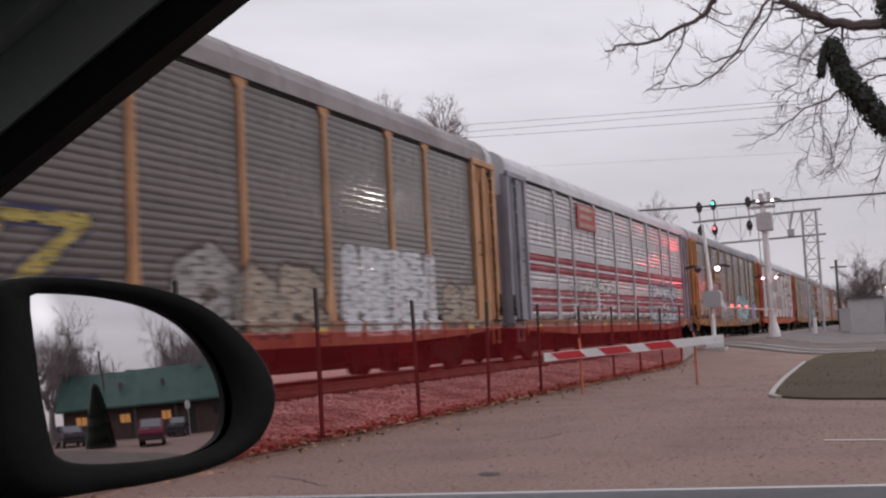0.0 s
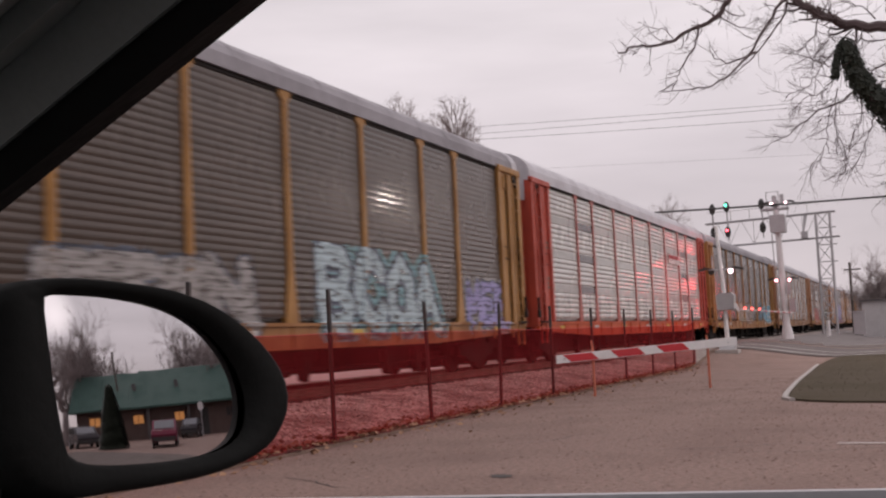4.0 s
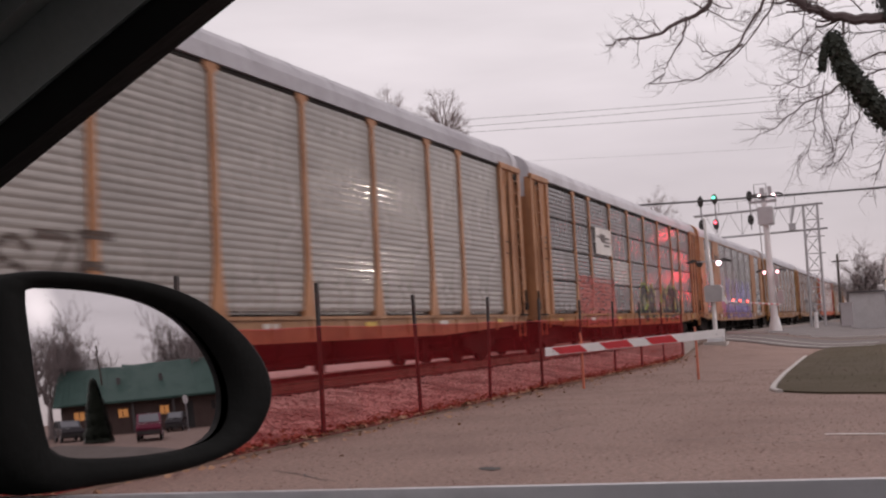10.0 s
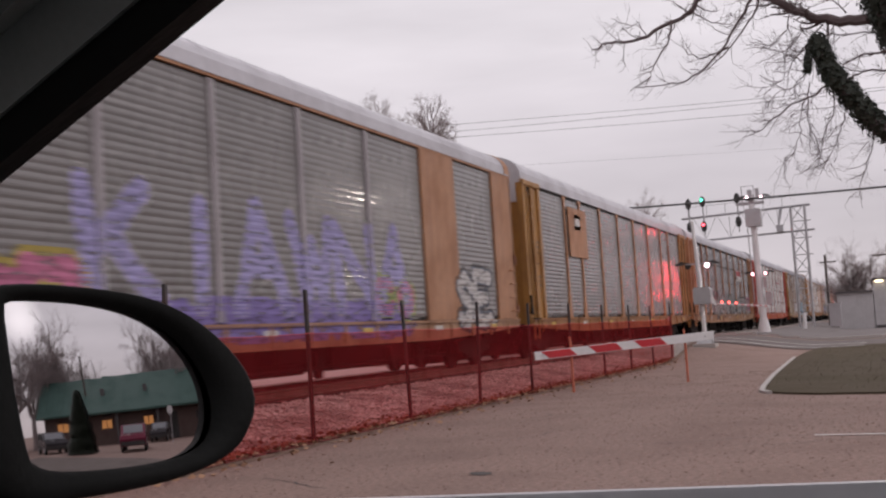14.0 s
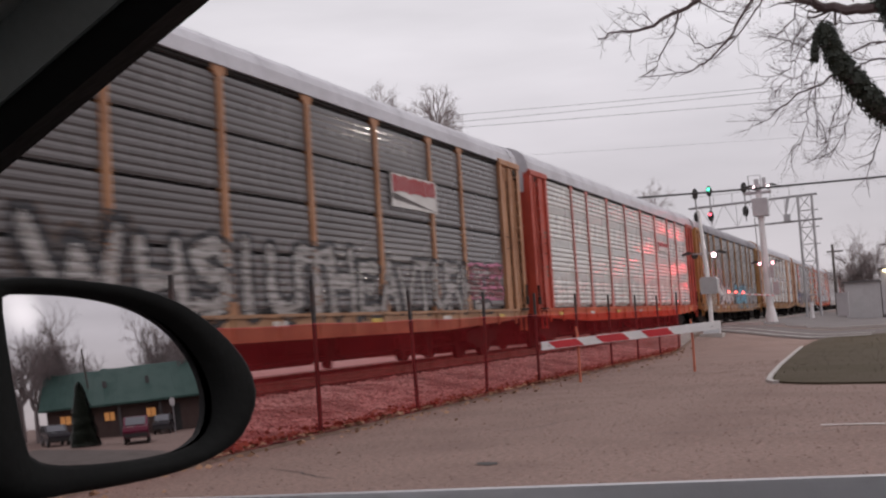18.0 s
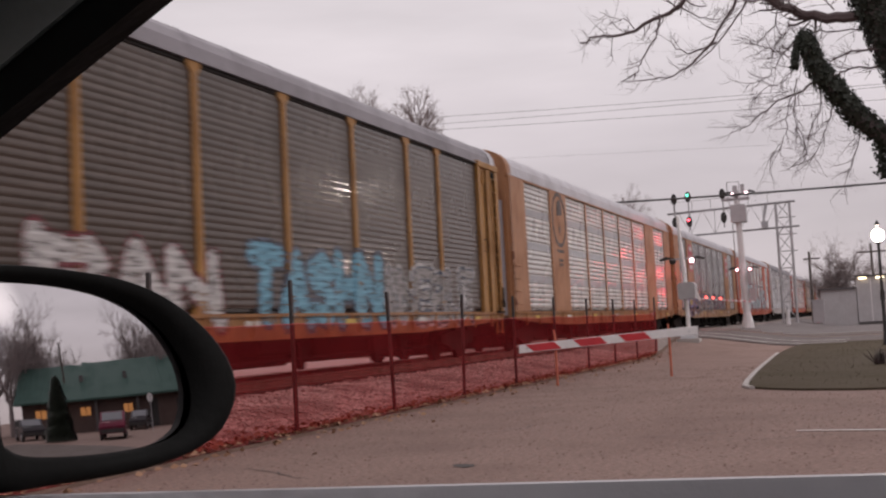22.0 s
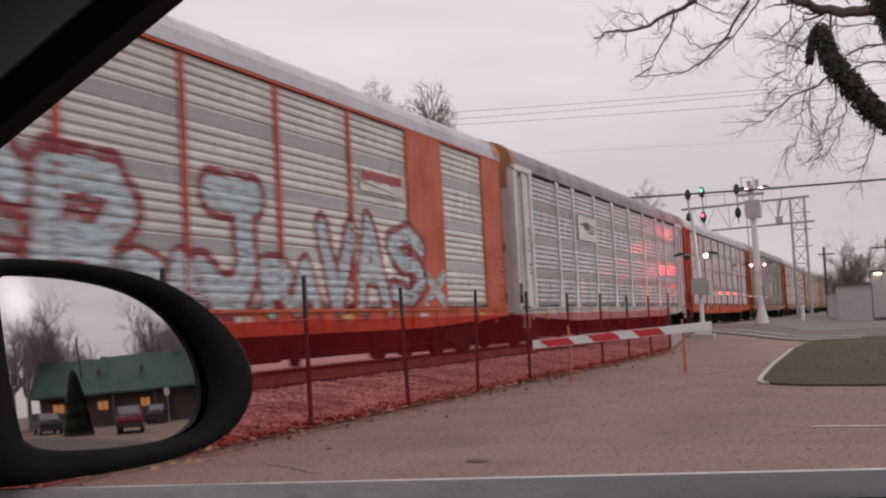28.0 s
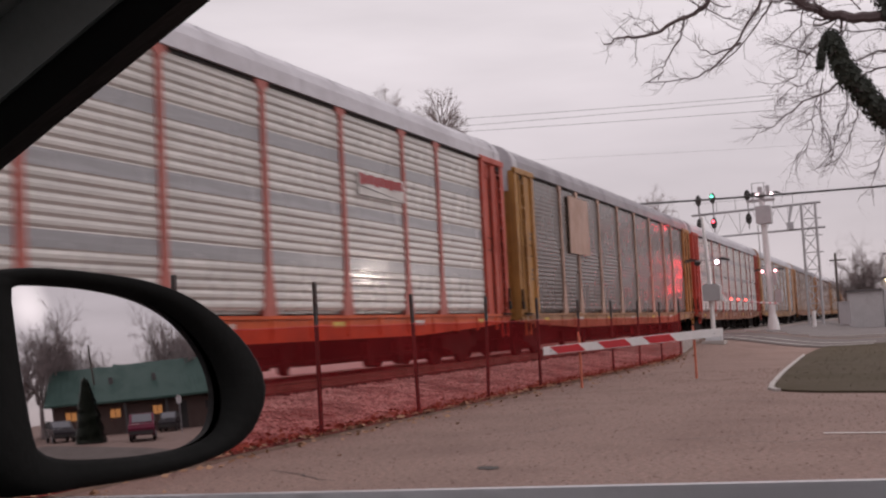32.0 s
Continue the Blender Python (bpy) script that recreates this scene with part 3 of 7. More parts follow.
# Letter-like stroke figures on a 10 x 10 cell: lines split by "|", each point two hex digits.
FIGURES = dict(
    A="00 5a a0|24 84", B="00 0a 7a 98 65 05|65 93 70 00", C="98 7a 3a 07 03 30 70 92", D="00 0a 6a a6 a4 60 00", E="a0 00 0a aa|05 75", F="00 0a aa|05 75", H="00 0a|a0 aa|05 a5", I="50 5a",
    J="02 30 60 83 8a|3a aa", K="00 0a|04 9a|45 a0", L="0a 00 90", M="00 1a 54 9a a0", N="00 0a a0 aa", O="50 12 17 5a 97 92 50", P="00 0a 7a 98 65 05", R="00 0a 7a 98 65 05|55 a0", S="01 50 93 75 26 08 5a 98",
    T="50 5a|0a aa", U="0a 02 40 60 a2 aa", V="0a 50 aa", W="0a 30 57 70 aa", X="00 aa|0a a0", Y="5a 55|0a 55 aa|55 50", Z="0a aa 00 a0", Q="50 12 17 5a 97 92 50|54 a0", G="98 7a 3a 07 03 30 70 92 95 55")


def side_depth(kind, style, u, z):
    """How far a car's side stands out at u along the car and height z: ribs, posts, pillars and sill."""
    if z < ZB - 0.03:
        return 0.11 if z > ZB - 0.095 else 0.071
    if kind == "W":
        edges = (0.62, 2.19, 5.033, 7.143, 21.358, 23.468, 26.311, 27.88)
        if any(a - 0.03 < u < b + 0.03 for a, b in zip(edges[::2], edges[1::2])):
            return 0.05
        if any(abs(u - 7.143 - 2.843 * i) < 0.075 for i in range(1, 5)):
            return 0.042
    else:
        p = BAY
        for w in (WIDE, NARROW, WIDE, WIDE, WIDE, WIDE, WIDE, NARROW):
            p += w
            if abs(u - p) < 0.11 + 0.15 * max(0.0, 1 - (z - ZB) / 0.75):
                return 0.046
    pr = PROFILES[style]
    for (a, da), (b, db) in zip(pr, pr[1:]):
        if a <= z <= b:
            return max(0.0, da + (db - da) * (z - a) / (b - a))
    return 0.0


def sprayed(kind, style, u0, u1, z0, z1, text, mats, seed, thick=0.12, edge=0.07, halo=0.0):
    """Letter-like figures sprayed over ribs, posts and sill: a fill and an outline each, and a halo behind them all."""
    rng = random.Random(seed)
    us = np.arange(u0 - 0.25, u1 + 0.25, 0.045)
    zs = np.arange(max(0.78, z0 - 0.25), min(ZT - 0.05, z1 + 0.25), 0.04)
    uu, zz = np.meshgrid(us, zs, indexing="ij")
    near = []
    w = (u1 - u0) / len(text)
    for k, ch in enumerate(text):
        dist = np.full(uu.shape, 9.0)
        lo = u0 + w * (k + rng.uniform(0.06, 0.12))
        wide, foot = w * rng.uniform(0.76, 0.86), z0 + (z1 - z0) * rng.uniform(0.0, 0.07)
        tall, lean = (z1 - z0) * rng.uniform(0.80, 0.95), w * rng.uniform(-0.14, 0.10)
        for stroke in FIGURES.get(ch, "").split("|"):
            pts = [(lo + wide * int(q[0], 16) / 10 + lean * int(q[1], 16) / 10, foot + tall * int(q[1], 16) / 10) for q in stroke.split()]
            for (ax, az), (bx, bz) in zip(pts, pts[1:]):
                d2 = (bx - ax) ** 2 + (bz - az) ** 2 + 1e-6
                t = np.clip(((uu - ax) * (bx - ax) + (zz - az) * (bz - az)) / d2, 0, 1)
                dist = np.minimum(dist, np.hypot(uu - ax - t * (bx - ax), zz - az - t * (bz - az)))
        near.append(dist)
    owner, dist = np.argmin(near, axis=0), np.min(near, axis=0)
    dist = dist + np.array([[noise.noise((a * 1.8, b * 1.8, seed)) for b in zs] for a in us]) * 0.06
    depth = [[side_depth(kind, style, a, b) + 0.006 for b in zs] for a in us]
    out = []
    jobs = [(k, lo, hi, mat) for k in range(len(text)) for lo, hi, mat in ((-9, thick, mats[0]), (thick, thick + edge, mats[1]))] + [(-1, thick + edge, thick + edge + halo, mats[2])]
    for k, lo, hi, mat in jobs:
        if mat is None or hi <= lo:
            continue
        m, index = Mesh(), {}
        hit = (dist > lo) & (dist <= hi)
        if k >= 0:
            hit &= owner == k
        for i, j in zip(*(q.tolist() for q in np.nonzero(hit[:-1, :-1]))):
            face = []
            for a, b in ((i, j), (i + 1, j), (i + 1, j + 1), (i, j + 1)):
                if (a, b) not in index:
                    index[a, b] = len(m.v)
                    m.v.append((us[a] - LEN / 2, -depth[a][b], zs[b]))
                face.append(index[a, b])
            m.f.append(tuple(face))
        if m.f:
            me = bpy.data.meshes.new("graffiti")
            me.from_pydata(m.v, [], m.f)
            me.materials.append(SPRAY[mat])
            out.append(me)
    return out


def spray(name, c):
    m = paint("spray_" + name, c, tuple(x * 0.7 for x in c), 0.3, 0.6)
    n, l = m.node_tree.nodes, m.node_tree.links
    co, mp, tex, ramp = n.new("ShaderNodeTexCoord"), n.new("ShaderNodeMapping"), n.new("ShaderNodeTexNoise"), n.new("ShaderNodeMapRange")
    clear, mix = n.new("ShaderNodeBsdfTransparent"), n.new("ShaderNodeMixShader")
    mp.inputs["Scale"].default_value = (1.0, 1.0, 5.0)
    tex.inputs["Scale"].default_value, tex.inputs["Detail"].default_value = 2.4, 4
    ramp.inputs[1].default_value, ramp.inputs[2].default_value, ramp.inputs[3].default_value, ramp.inputs[4].default_value = 0.47, 0.66, 0.06, 0.80
    l.new(co.outputs["Object"], mp.inputs[0])
    l.new(mp.outputs[0], tex.inputs["Vector"])
    l.new(tex.outputs[0], ramp.inputs[0])
    l.new(ramp.outputs[0], mix.inputs[0])
    l.new(n["Principled BSDF"].outputs[0], mix.inputs[1])
    l.new(clear.outputs[0], mix.inputs[2])
    l.new(mix.outputs[0], n["Material Output"].inputs[0])
    return m


SPRAY = {k: spray(k, c) for k, c in dict(white=(0.55, 0.53, 0.52), teal=(0.20, 0.36, 0.38), blue=(0.18, 0.40, 0.52), ice=(0.45, 0.56, 0.60), black=(0.035, 0.035, 0.04),
         maroon=(0.26, 0.05, 0.06), red=(0.5, 0.10, 0.09), purple=(0.22, 0.17, 0.42), lilac=(0.36, 0.33, 0.58), yellow=(0.42, 0.33, 0.09), green=(0.30, 0.36, 0.08),
         navy=(0.035, 0.033, 0.09), pink=(0.55, 0.18, 0.30), cream=(0.36, 0.30, 0.24), mist=(0.34, 0.32, 0.31), silver=(0.62, 0.62, 0.66), umber=(0.10, 0.075, 0.065), khaki=(0.27, 0.235, 0.16), brick=(0.40, 0.12, 0.105), slate=(0.10, 0.115, 0.15), wine=(0.19, 0.055, 0.065)).items()}
SIGN_RED = paint("sign_red", (0.31, 0.04, 0.05), (0.3, 0.05, 0.05), 0.2)
STRIPE_RED = paint("stripe_crimson", (0.24, 0.028, 0.042), (0.16, 0.03, 0.035), 0.2)
SIGN_PINK = paint("sign_rose", (0.50, 0.10, 0.13), (0.42, 0.10, 0.12), 0.2)
SIGN_WHITE = paint("sign_white", (0.62, 0.60, 0.58), (0.4, 0.36, 0.34), 0.2)
SIGN_DARK = paint("sign_dark", (0.085, 0.07, 0.065), None, 0.1)
STENCIL = paint("stencil_paint", (0.17, 0.125, 0.095), None, 0.2)
SIGN_BLUE = paint("sign_blue", (0.10, 0.18, 0.30), None, 0.2)


def rows_between(style, z0, z1):
    """Height and depth of a side's ribs from z0 to z1, cut off level at both."""
    pr, zs = PROFILES[style], [p[0] for p in PROFILES[style]]
    ds = [p[1] for p in pr]
    return [(z0, float(np.interp(z0, zs, ds)))] + [p for p in pr if z0 < p[0] < z1] + [(z1, float(np.interp(z1, zs, ds)))]


def autorack(k, kind, panels, trim, roof, sill, style, label, crown=5.82, extras=(), posts=""):
    car = thing("autorack_railcar", pose(0, 0, 0), label, "railcar", "covered railcars of the passing freight train")
    pm, tm, rm, sm = PANEL[panels], TRIM[trim], ROOF[roof], SILL[sill]
    h = LEN / 2
    flip = pose(0, 0, 0, 0, 0, 180)
    part("body", cached("body", lambda: Mesh().box(-h + 0.8, h - 0.8, -1.38, 1.38, 0.95, 4.98).data("body", INNER)), parent=car)
    part("center_sill", cached("frame", lambda: Mesh().box(-h + 0.1, h - 0.1, -0.25, 0.25, 0.50, 0.96, 0.03).data("center_sill", IRON)), parent=car)
    part("underfloor", cached("floor", lambda: Mesh().box(-h + 0.6, h - 0.6, -1.4, 1.4, 0.9, 0.97).data("underfloor", IRON)), parent=car)
    for nm, x0, x1, y0, y1, z0 in (("belly_beam", -h + 5.2, -2.6, -0.35, 0.35, 0.22), ("belly_beam", -1.6, 3.4, -0.35, 0.35, 0.20), ("belly_beam", 4.6, h - 5.2, -0.35, 0.35, 0.22), ("brake_cylinder", -4, -1.5, -0.9, -0.36, 0.40), ("air_tank", 1.5, 3.5, -0.8, -0.36, 0.42)):
        part(nm, cached((nm, x0), lambda: Mesh().box(x0, x1, y0, y1, z0, 0.90, 0.05).data(nm, IRON)), parent=car)
    for x in (-7.6, -5.1, -0.6, 2.9, 6.4, 7.9):
        part("hanger", cached("hanger", lambda: Mesh().prism([(-0.16, 0.62), (-0.10, 0.16), (0.05, 0.12), (0.12, 0.34), (0.20, 0.62)], 1, -0.95, -0.80).data("hanger", IRON)), parent=car, at=pose(x, 0, 0))
    part("brake_pipe", cached("pipe", lambda: Mesh().tube([(-h + 4.6, -0.88, 0.34), (-2, -0.88, 0.30), (2, -0.88, 0.32), (h - 4.6, -0.88, 0.36)], 0.035, 5).data("brake_pipe", IRON)), parent=car)
    part("roof", roof_mesh(rm, crown), parent=car)
    ends = end_meshes(tm, TRIM["tan"] if kind == "W" or k == 15 else rm if roof == "pale" else ROOF["pale"], TRIM["lavender"] if kind == "W" else None, crown)
    pom = TRIM[posts] if posts else tm
    for s in (pose(0, 0, 0), flip):
        for nm, me in ends:
            part(nm, me, parent=car, at=s)
        f, w = truck_meshes()
        t = part("truck", f, parent=car, at=s @ pose(-h + 3.1, 0, 0))
        for x in (-0.87, 0.87):
            for y in (-0.75, 0.75):
                part("wheel", w, parent=t, at=pose(x, y, 0.42))
        part("coupler", cached("coupler", lambda: Mesh().box(-h - 0.02, -h + 0.9, -0.09, 0.09, 0.72, 0.9).box(-h - 0.12, -h + 0.14, -0.16, 0.14, 0.66, 0.98, 0.03).data("coupler", BLACK)), parent=car, at=s)
        part("side_sill", sill_mesh(sm), parent=car, at=s @ pose(0, -SIDE + 0.05, 0))
        for i in range(7):
            part("reflector", cached(("reflector", i % 2), lambda: Mesh().box(-0.23, 0.23, -0.014, 0.0, -0.05, 0.05).data("reflector", REFLECT[i % 2])), parent=car, at=s @ pose(-11.4 + 3.8 * i, -SIDE - 0.012, ZB - 0.20))
        side = s @ pose(0, -SIDE + 0.06, 0)
        if kind == "W":
            part("top_rail", cached(("chord", tm.name), lambda: Mesh().box(-h + 0.6, h - 0.6, -0.055, 0.08, ZT + 0.02, ZT + 0.095).data("top_rail", tm)), parent=car, at=side)
            # A dark strip added as the shadow under the eave.
            part("eave_gap", cached("gap", lambda: Mesh().box(-h + 0.6, h - 0.6, 0.0, 0.08, ZT, ZT + 0.02).data("eave_gap", IRON)), parent=car, at=side)
        else:
            # Rail in dark iron: the eave's shadow is put into its colour.
            part("top_rail", cached("chord", lambda: Mesh().box(-h + 0.6, h - 0.6, -0.02, 0.08, ZT, ZT + 0.068).data("top_rail", IRON)), parent=car, at=side)
        if kind == "N":
            u, widths = -h + BAY, [WIDE, NARROW, WIDE, WIDE, WIDE, WIDE, WIDE, NARROW, WIDE]
            for i, w in enumerate(widths):
                part("panel", panel_mesh(w, style, pm), parent=car, at=side @ pose(u + w / 2, 0, 0))
                u += w
                if i < 8:
                    part("post", post_mesh(pom), parent=car, at=side @ pose(u, 0, 0))
            for e in (-1, 1):
                m = side @ (pose(-h, 0, 0) if e < 0 else pose(h, 0, 0) @ Matrix.Diagonal((-1, 1, 1, 1)))
                for nm, me in bay_meshes(tm):
                    part(nm, me, parent=car, at=m)
                part("ladder", ladder_mesh(tm), parent=car, at=m)
        else:
            pil, PAN = 2.11, 2.843
            u = -h + 0.62
            for i, w in enumerate([1.57, PAN, pil, PAN, PAN, PAN, PAN, PAN, pil, PAN, 1.57]):
                c = pose(u + w / 2, 0, 0)
                if i in (0, 2, 8, 10):
                    part("pillar", wide_mesh(w, tm), parent=car, at=side @ c)
                    if i in (0, 10):
                        for nm, me in pillar_irons(tm):
                            part(nm, me, parent=car, at=side @ (pose(-h, 0, 0) if i == 0 else pose(h, 0, 0) @ Matrix.Diagonal((-1, 1, 1, 1))))
                else:
                    part("panel", panel_mesh(w, style, pm), parent=car, at=side @ c)
                if 3 <= i <= 6:
                    part("post", slim_mesh(TRIM[posts] if posts else pm if panels == "light" else tm), parent=car, at=side @ pose(u + w, 0, 0))
                u += w
    near = pose(0, -SIDE + 0.06, 0)
    if kind == "N":
        for i, (zc, wd) in enumerate(((3.35, 0.42), (3.22, 0.36), (2.35, 0.40), (2.22, 0.30), (2.10, 0.38))):
            part("stencil_mark", cached(("mark", i), lambda: Mesh().box(-wd / 2, wd / 2, -0.006, 0.0, -0.035, 0.035).data("stencil_mark", STENCIL)), parent=car, at=near @ pose(-h + 1.76, -0.021, zc))
    for e in extras:
        if e[0] == "spray":
            _, u0, u1, z0, z1, text, mats, *more = e
            for me in sprayed(kind, style, u0, u1, z0, z1, text, mats, 7 * k + int(u0 * 3), *more):
                part("graffiti", me, parent=car, at=near)
        elif e[0] == "plate":
            _, u0, u1, z0, z1, mat, bars, barmat = e
            p = part("sign_plate", Mesh().box(u0 - h, u1 - h, -0.075, -0.045, z0, z1), mat, car, at=near)
            for i in range(bars):
                zc = z0 + (z1 - z0) * (i + 0.5) / bars
                part("lettering_bar", Mesh().box(u0 - h + (u1 - u0) * 0.12, u1 - h - (u1 - u0) * (0.12 + 0.1 * (i % 2)), -0.083, -0.075, zc - 0.25 * (z1 - z0) / bars, zc + 0.25 * (z1 - z0) / bars), barmat, p)
        elif e[0] == "stripe":
            _, z0, z1, mat = e
            u, widths = BAY, [WIDE, NARROW, WIDE, WIDE, WIDE, WIDE, WIDE, NARROW, WIDE]
            for w in widths:
                rows = rows_between(style, z0, z1)
                m = Mesh()
                m.v = [(x, -d - 0.006, z) for z, d in rows for x in (u - h + 0.12, u + w - h - 0.12)]
                m.f = [(2 * i, 2 * i + 1, 2 * i + 3, 2 * i + 2) for i in range(len(rows) - 1)]
                part("stripe", m, mat, car, at=near)
                u += w
        elif e[0] == "patch":
            _, u0, u1, z0, z1, key = e
            rows = rows_between(style, z0, z1)
            m = Mesh()
            m.v = [(x, -d - 0.005, z) for z, d in rows for x in (u0 - h, u1 - h)]
            m.f = [(2 * i, 2 * i + 1, 2 * i + 3, 2 * i + 2) for i in range(len(rows) - 1)]
            if m.f:
                part("replaced_sheet", m, PANEL[key], car, at=near)
        elif e[0] == "emblem":
            _, uc, zc, r, mat, mat2 = e
            p = part("emblem", Mesh().prism([(uc - h + r * 0.78 * math.cos(a), zc + r * math.sin(a)) for a in (2 * math.pi * i / 20 for i in range(20))], 1, -0.066, -0.04), mat, car, at=near)
            part("emblem_centre", Mesh().prism([(uc - h + r * 0.5 * math.cos(a), zc + r * 0.62 * math.sin(a)) for a in (2 * math.pi * i / 20 for i in range(20))], 1, -0.074, -0.066), mat2, p)
        elif e[0] == "signboard":
            # a white strip with a red word bar and a dark wedge beneath it
            _, u0, u1, z0, z1 = e
            mid = z0 + (z1 - z0) * 0.45
            p = part("sign_plate", Mesh().box(u0 - h, u1 - h, -0.06, -0.035, z0, z1), SIGN_WHITE, car, at=near)
            n = 9
            w = (u1 - u0) * 0.94 / n
            for i in range(n):
                a = u0 - h + (u1 - u0) * 0.03 + w * i
                part("lettering_bar", Mesh().box(a, a + w * 0.84, -0.068, -0.06, mid + (0.03 if i % 3 else 0.0), z1 - 0.03 - (0.02 if i % 2 else 0.0)), SIGN_RED, p)
            part("sign_wedge", Mesh().prism([(u0 - h + 0.03, z0 + 0.16), (u1 - h - 0.1, z0 + 0.03), (u0 - h + 0.03, mid - 0.02)], 1, -0.068, -0.06), SIGN_DARK, p)
        elif e[0] == "board":
            # a whitened sheet with a dark frame and broken dark bars
            _, u0, u1, z0, z1 = e
            p = part("sign_plate", Mesh().box(u0 - h, u1 - h, -0.06, -0.035, z0, z1), SIGN_WHITE, car, at=near)
            a, b, hh = u0 - h, u1 - u0, z1 - z0
            for x0, x1, q0, q1 in ((0.10, 0.42, 0.62, 0.70), (0.30, 0.62, 0.52, 0.78), (0.58, 0.90, 0.60, 0.68), (0.40, 0.92, 0.46, 0.53), (0.52, 0.88, 0.32, 0.40)):
                part("lettering_bar", Mesh().box(a + b * x0, a + b * x1, -0.067, -0.06, z0 + hh * q0, z0 + hh * q1), SIGN_DARK, p)
        elif e[0] == "crest":
            # a dark crest: a barred box between two bowed brackets
            _, uc, z0, z1, w = e
            c, zc, hh = uc - h, (z0 + z1) / 2, (z1 - z0) / 2
            p = part("emblem", Mesh().prism([(c - w * 0.5, zc + hh * 0.7), (c + w * 0.5, zc + hh * 0.7), (c + w * 0.42, zc - hh * 0.6), (c - w * 0.42, zc - hh * 0.6)], 1, -0.062, -0.05), SIGN_DARK, car, at=near)
            for q in (-0.25, 0.25):
                part("lettering_bar", Mesh().box(c - w * 0.34, c + w * 0.34, -0.068, -0.062, zc + hh * q - 0.03, zc + hh * q + 0.03), tm, p)
            if w > 0.6:
                for sgn in (-1, 1):
                    part("bracket_bar", Mesh().prism([(c + sgn * w * 0.62, zc + hh), (c + sgn * w * 0.82, zc + hh * 0.8), (c + sgn * w * 0.95, zc - hh * 0.2), (c + sgn * w * 0.75, zc - hh), (c + sgn * w * 0.55, zc - hh),
                         (c + sgn * w * 0.74, zc - hh * 0.2), (c + sgn * w * 0.66, zc + hh * 0.6)], 1, -0.006, 0.0), SIGN_DARK, car, at=near @ pose(0, -0.05, 0))
        elif e[0] == "roundel":
            # a dark ring with a star-like figure, and two short bars of writing under it
            _, uc, zc, r = e
            c, n, ring = uc - h, 40, Mesh()
            for i in range(n):
                a = 2 * math.pi * i / n
                ring.v += [(c + r * q * 0.98 * math.cos(a), y, zc + r * q * math.sin(a)) for q in (0.86, 1.0) for y in (-0.05, -0.058)]
            ring.f = [(4 * i + a, 4 * i + b, (4 * i + 4 + b) % (4 * n), (4 * i + 4 + a) % (4 * n)) for i in range(n) for a, b in ((0, 1), (1, 3), (3, 2), (2, 0))]
            p = part("emblem", ring, SIGN_DARK, car, at=near)
            part("emblem_figure", Mesh().prism([(c, zc - 0.05), (c + 0.12, zc - 0.32), (c, zc - 0.5), (c - 0.12, zc - 0.32)], 1, -0.057, -0.05), SIGN_DARK, p)
            part("emblem_figure", Mesh().prism([(c - 0.30, zc + 0.12), (c + 0.42, zc + 0.18), (c + 0.34, zc + 0.62), (c + 0.05, zc + 0.70), (c - 0.22, zc + 0.55)], 1, -0.057, -0.05), SIGN_DARK, p)
            for z, wd in ((zc - r - 0.12, 0.42), (zc - r - 0.42, 0.24), (zc - r - 0.56, 0.2)):
                part("lettering_bar", Mesh().box(c - wd, c + wd, -0.057, -0.05, z - 0.05, z + 0.05), SIGN_DARK, p)
        elif e[0] == "shield":
            _, uc, z0, z1, w, mat, mat2 = e
            q = [(uc - h - w, z0 + 0.25), (uc - h - w * 0.6, z0), (uc - h + w * 0.6, z0), (uc - h + w, z0 + 0.25), (uc - h + w, z1 - 0.25), (uc - h + w * 0.6, z1), (uc - h - w * 0.6, z1), (uc - h - w, z1 - 0.25)]
            p = part("emblem", Mesh().prism(q, 1, -0.066, -0.04), mat, car, at=near)
            for i in range(3):
                zc = z0 + (z1 - z0) * (i + 0.5) / 3
                part("lettering_bar", Mesh().box(uc - h - w * 0.6, uc - h + w * 0.6, -0.074, -0.066, zc - 0.12, zc + 0.12), mat2, p)
    return car


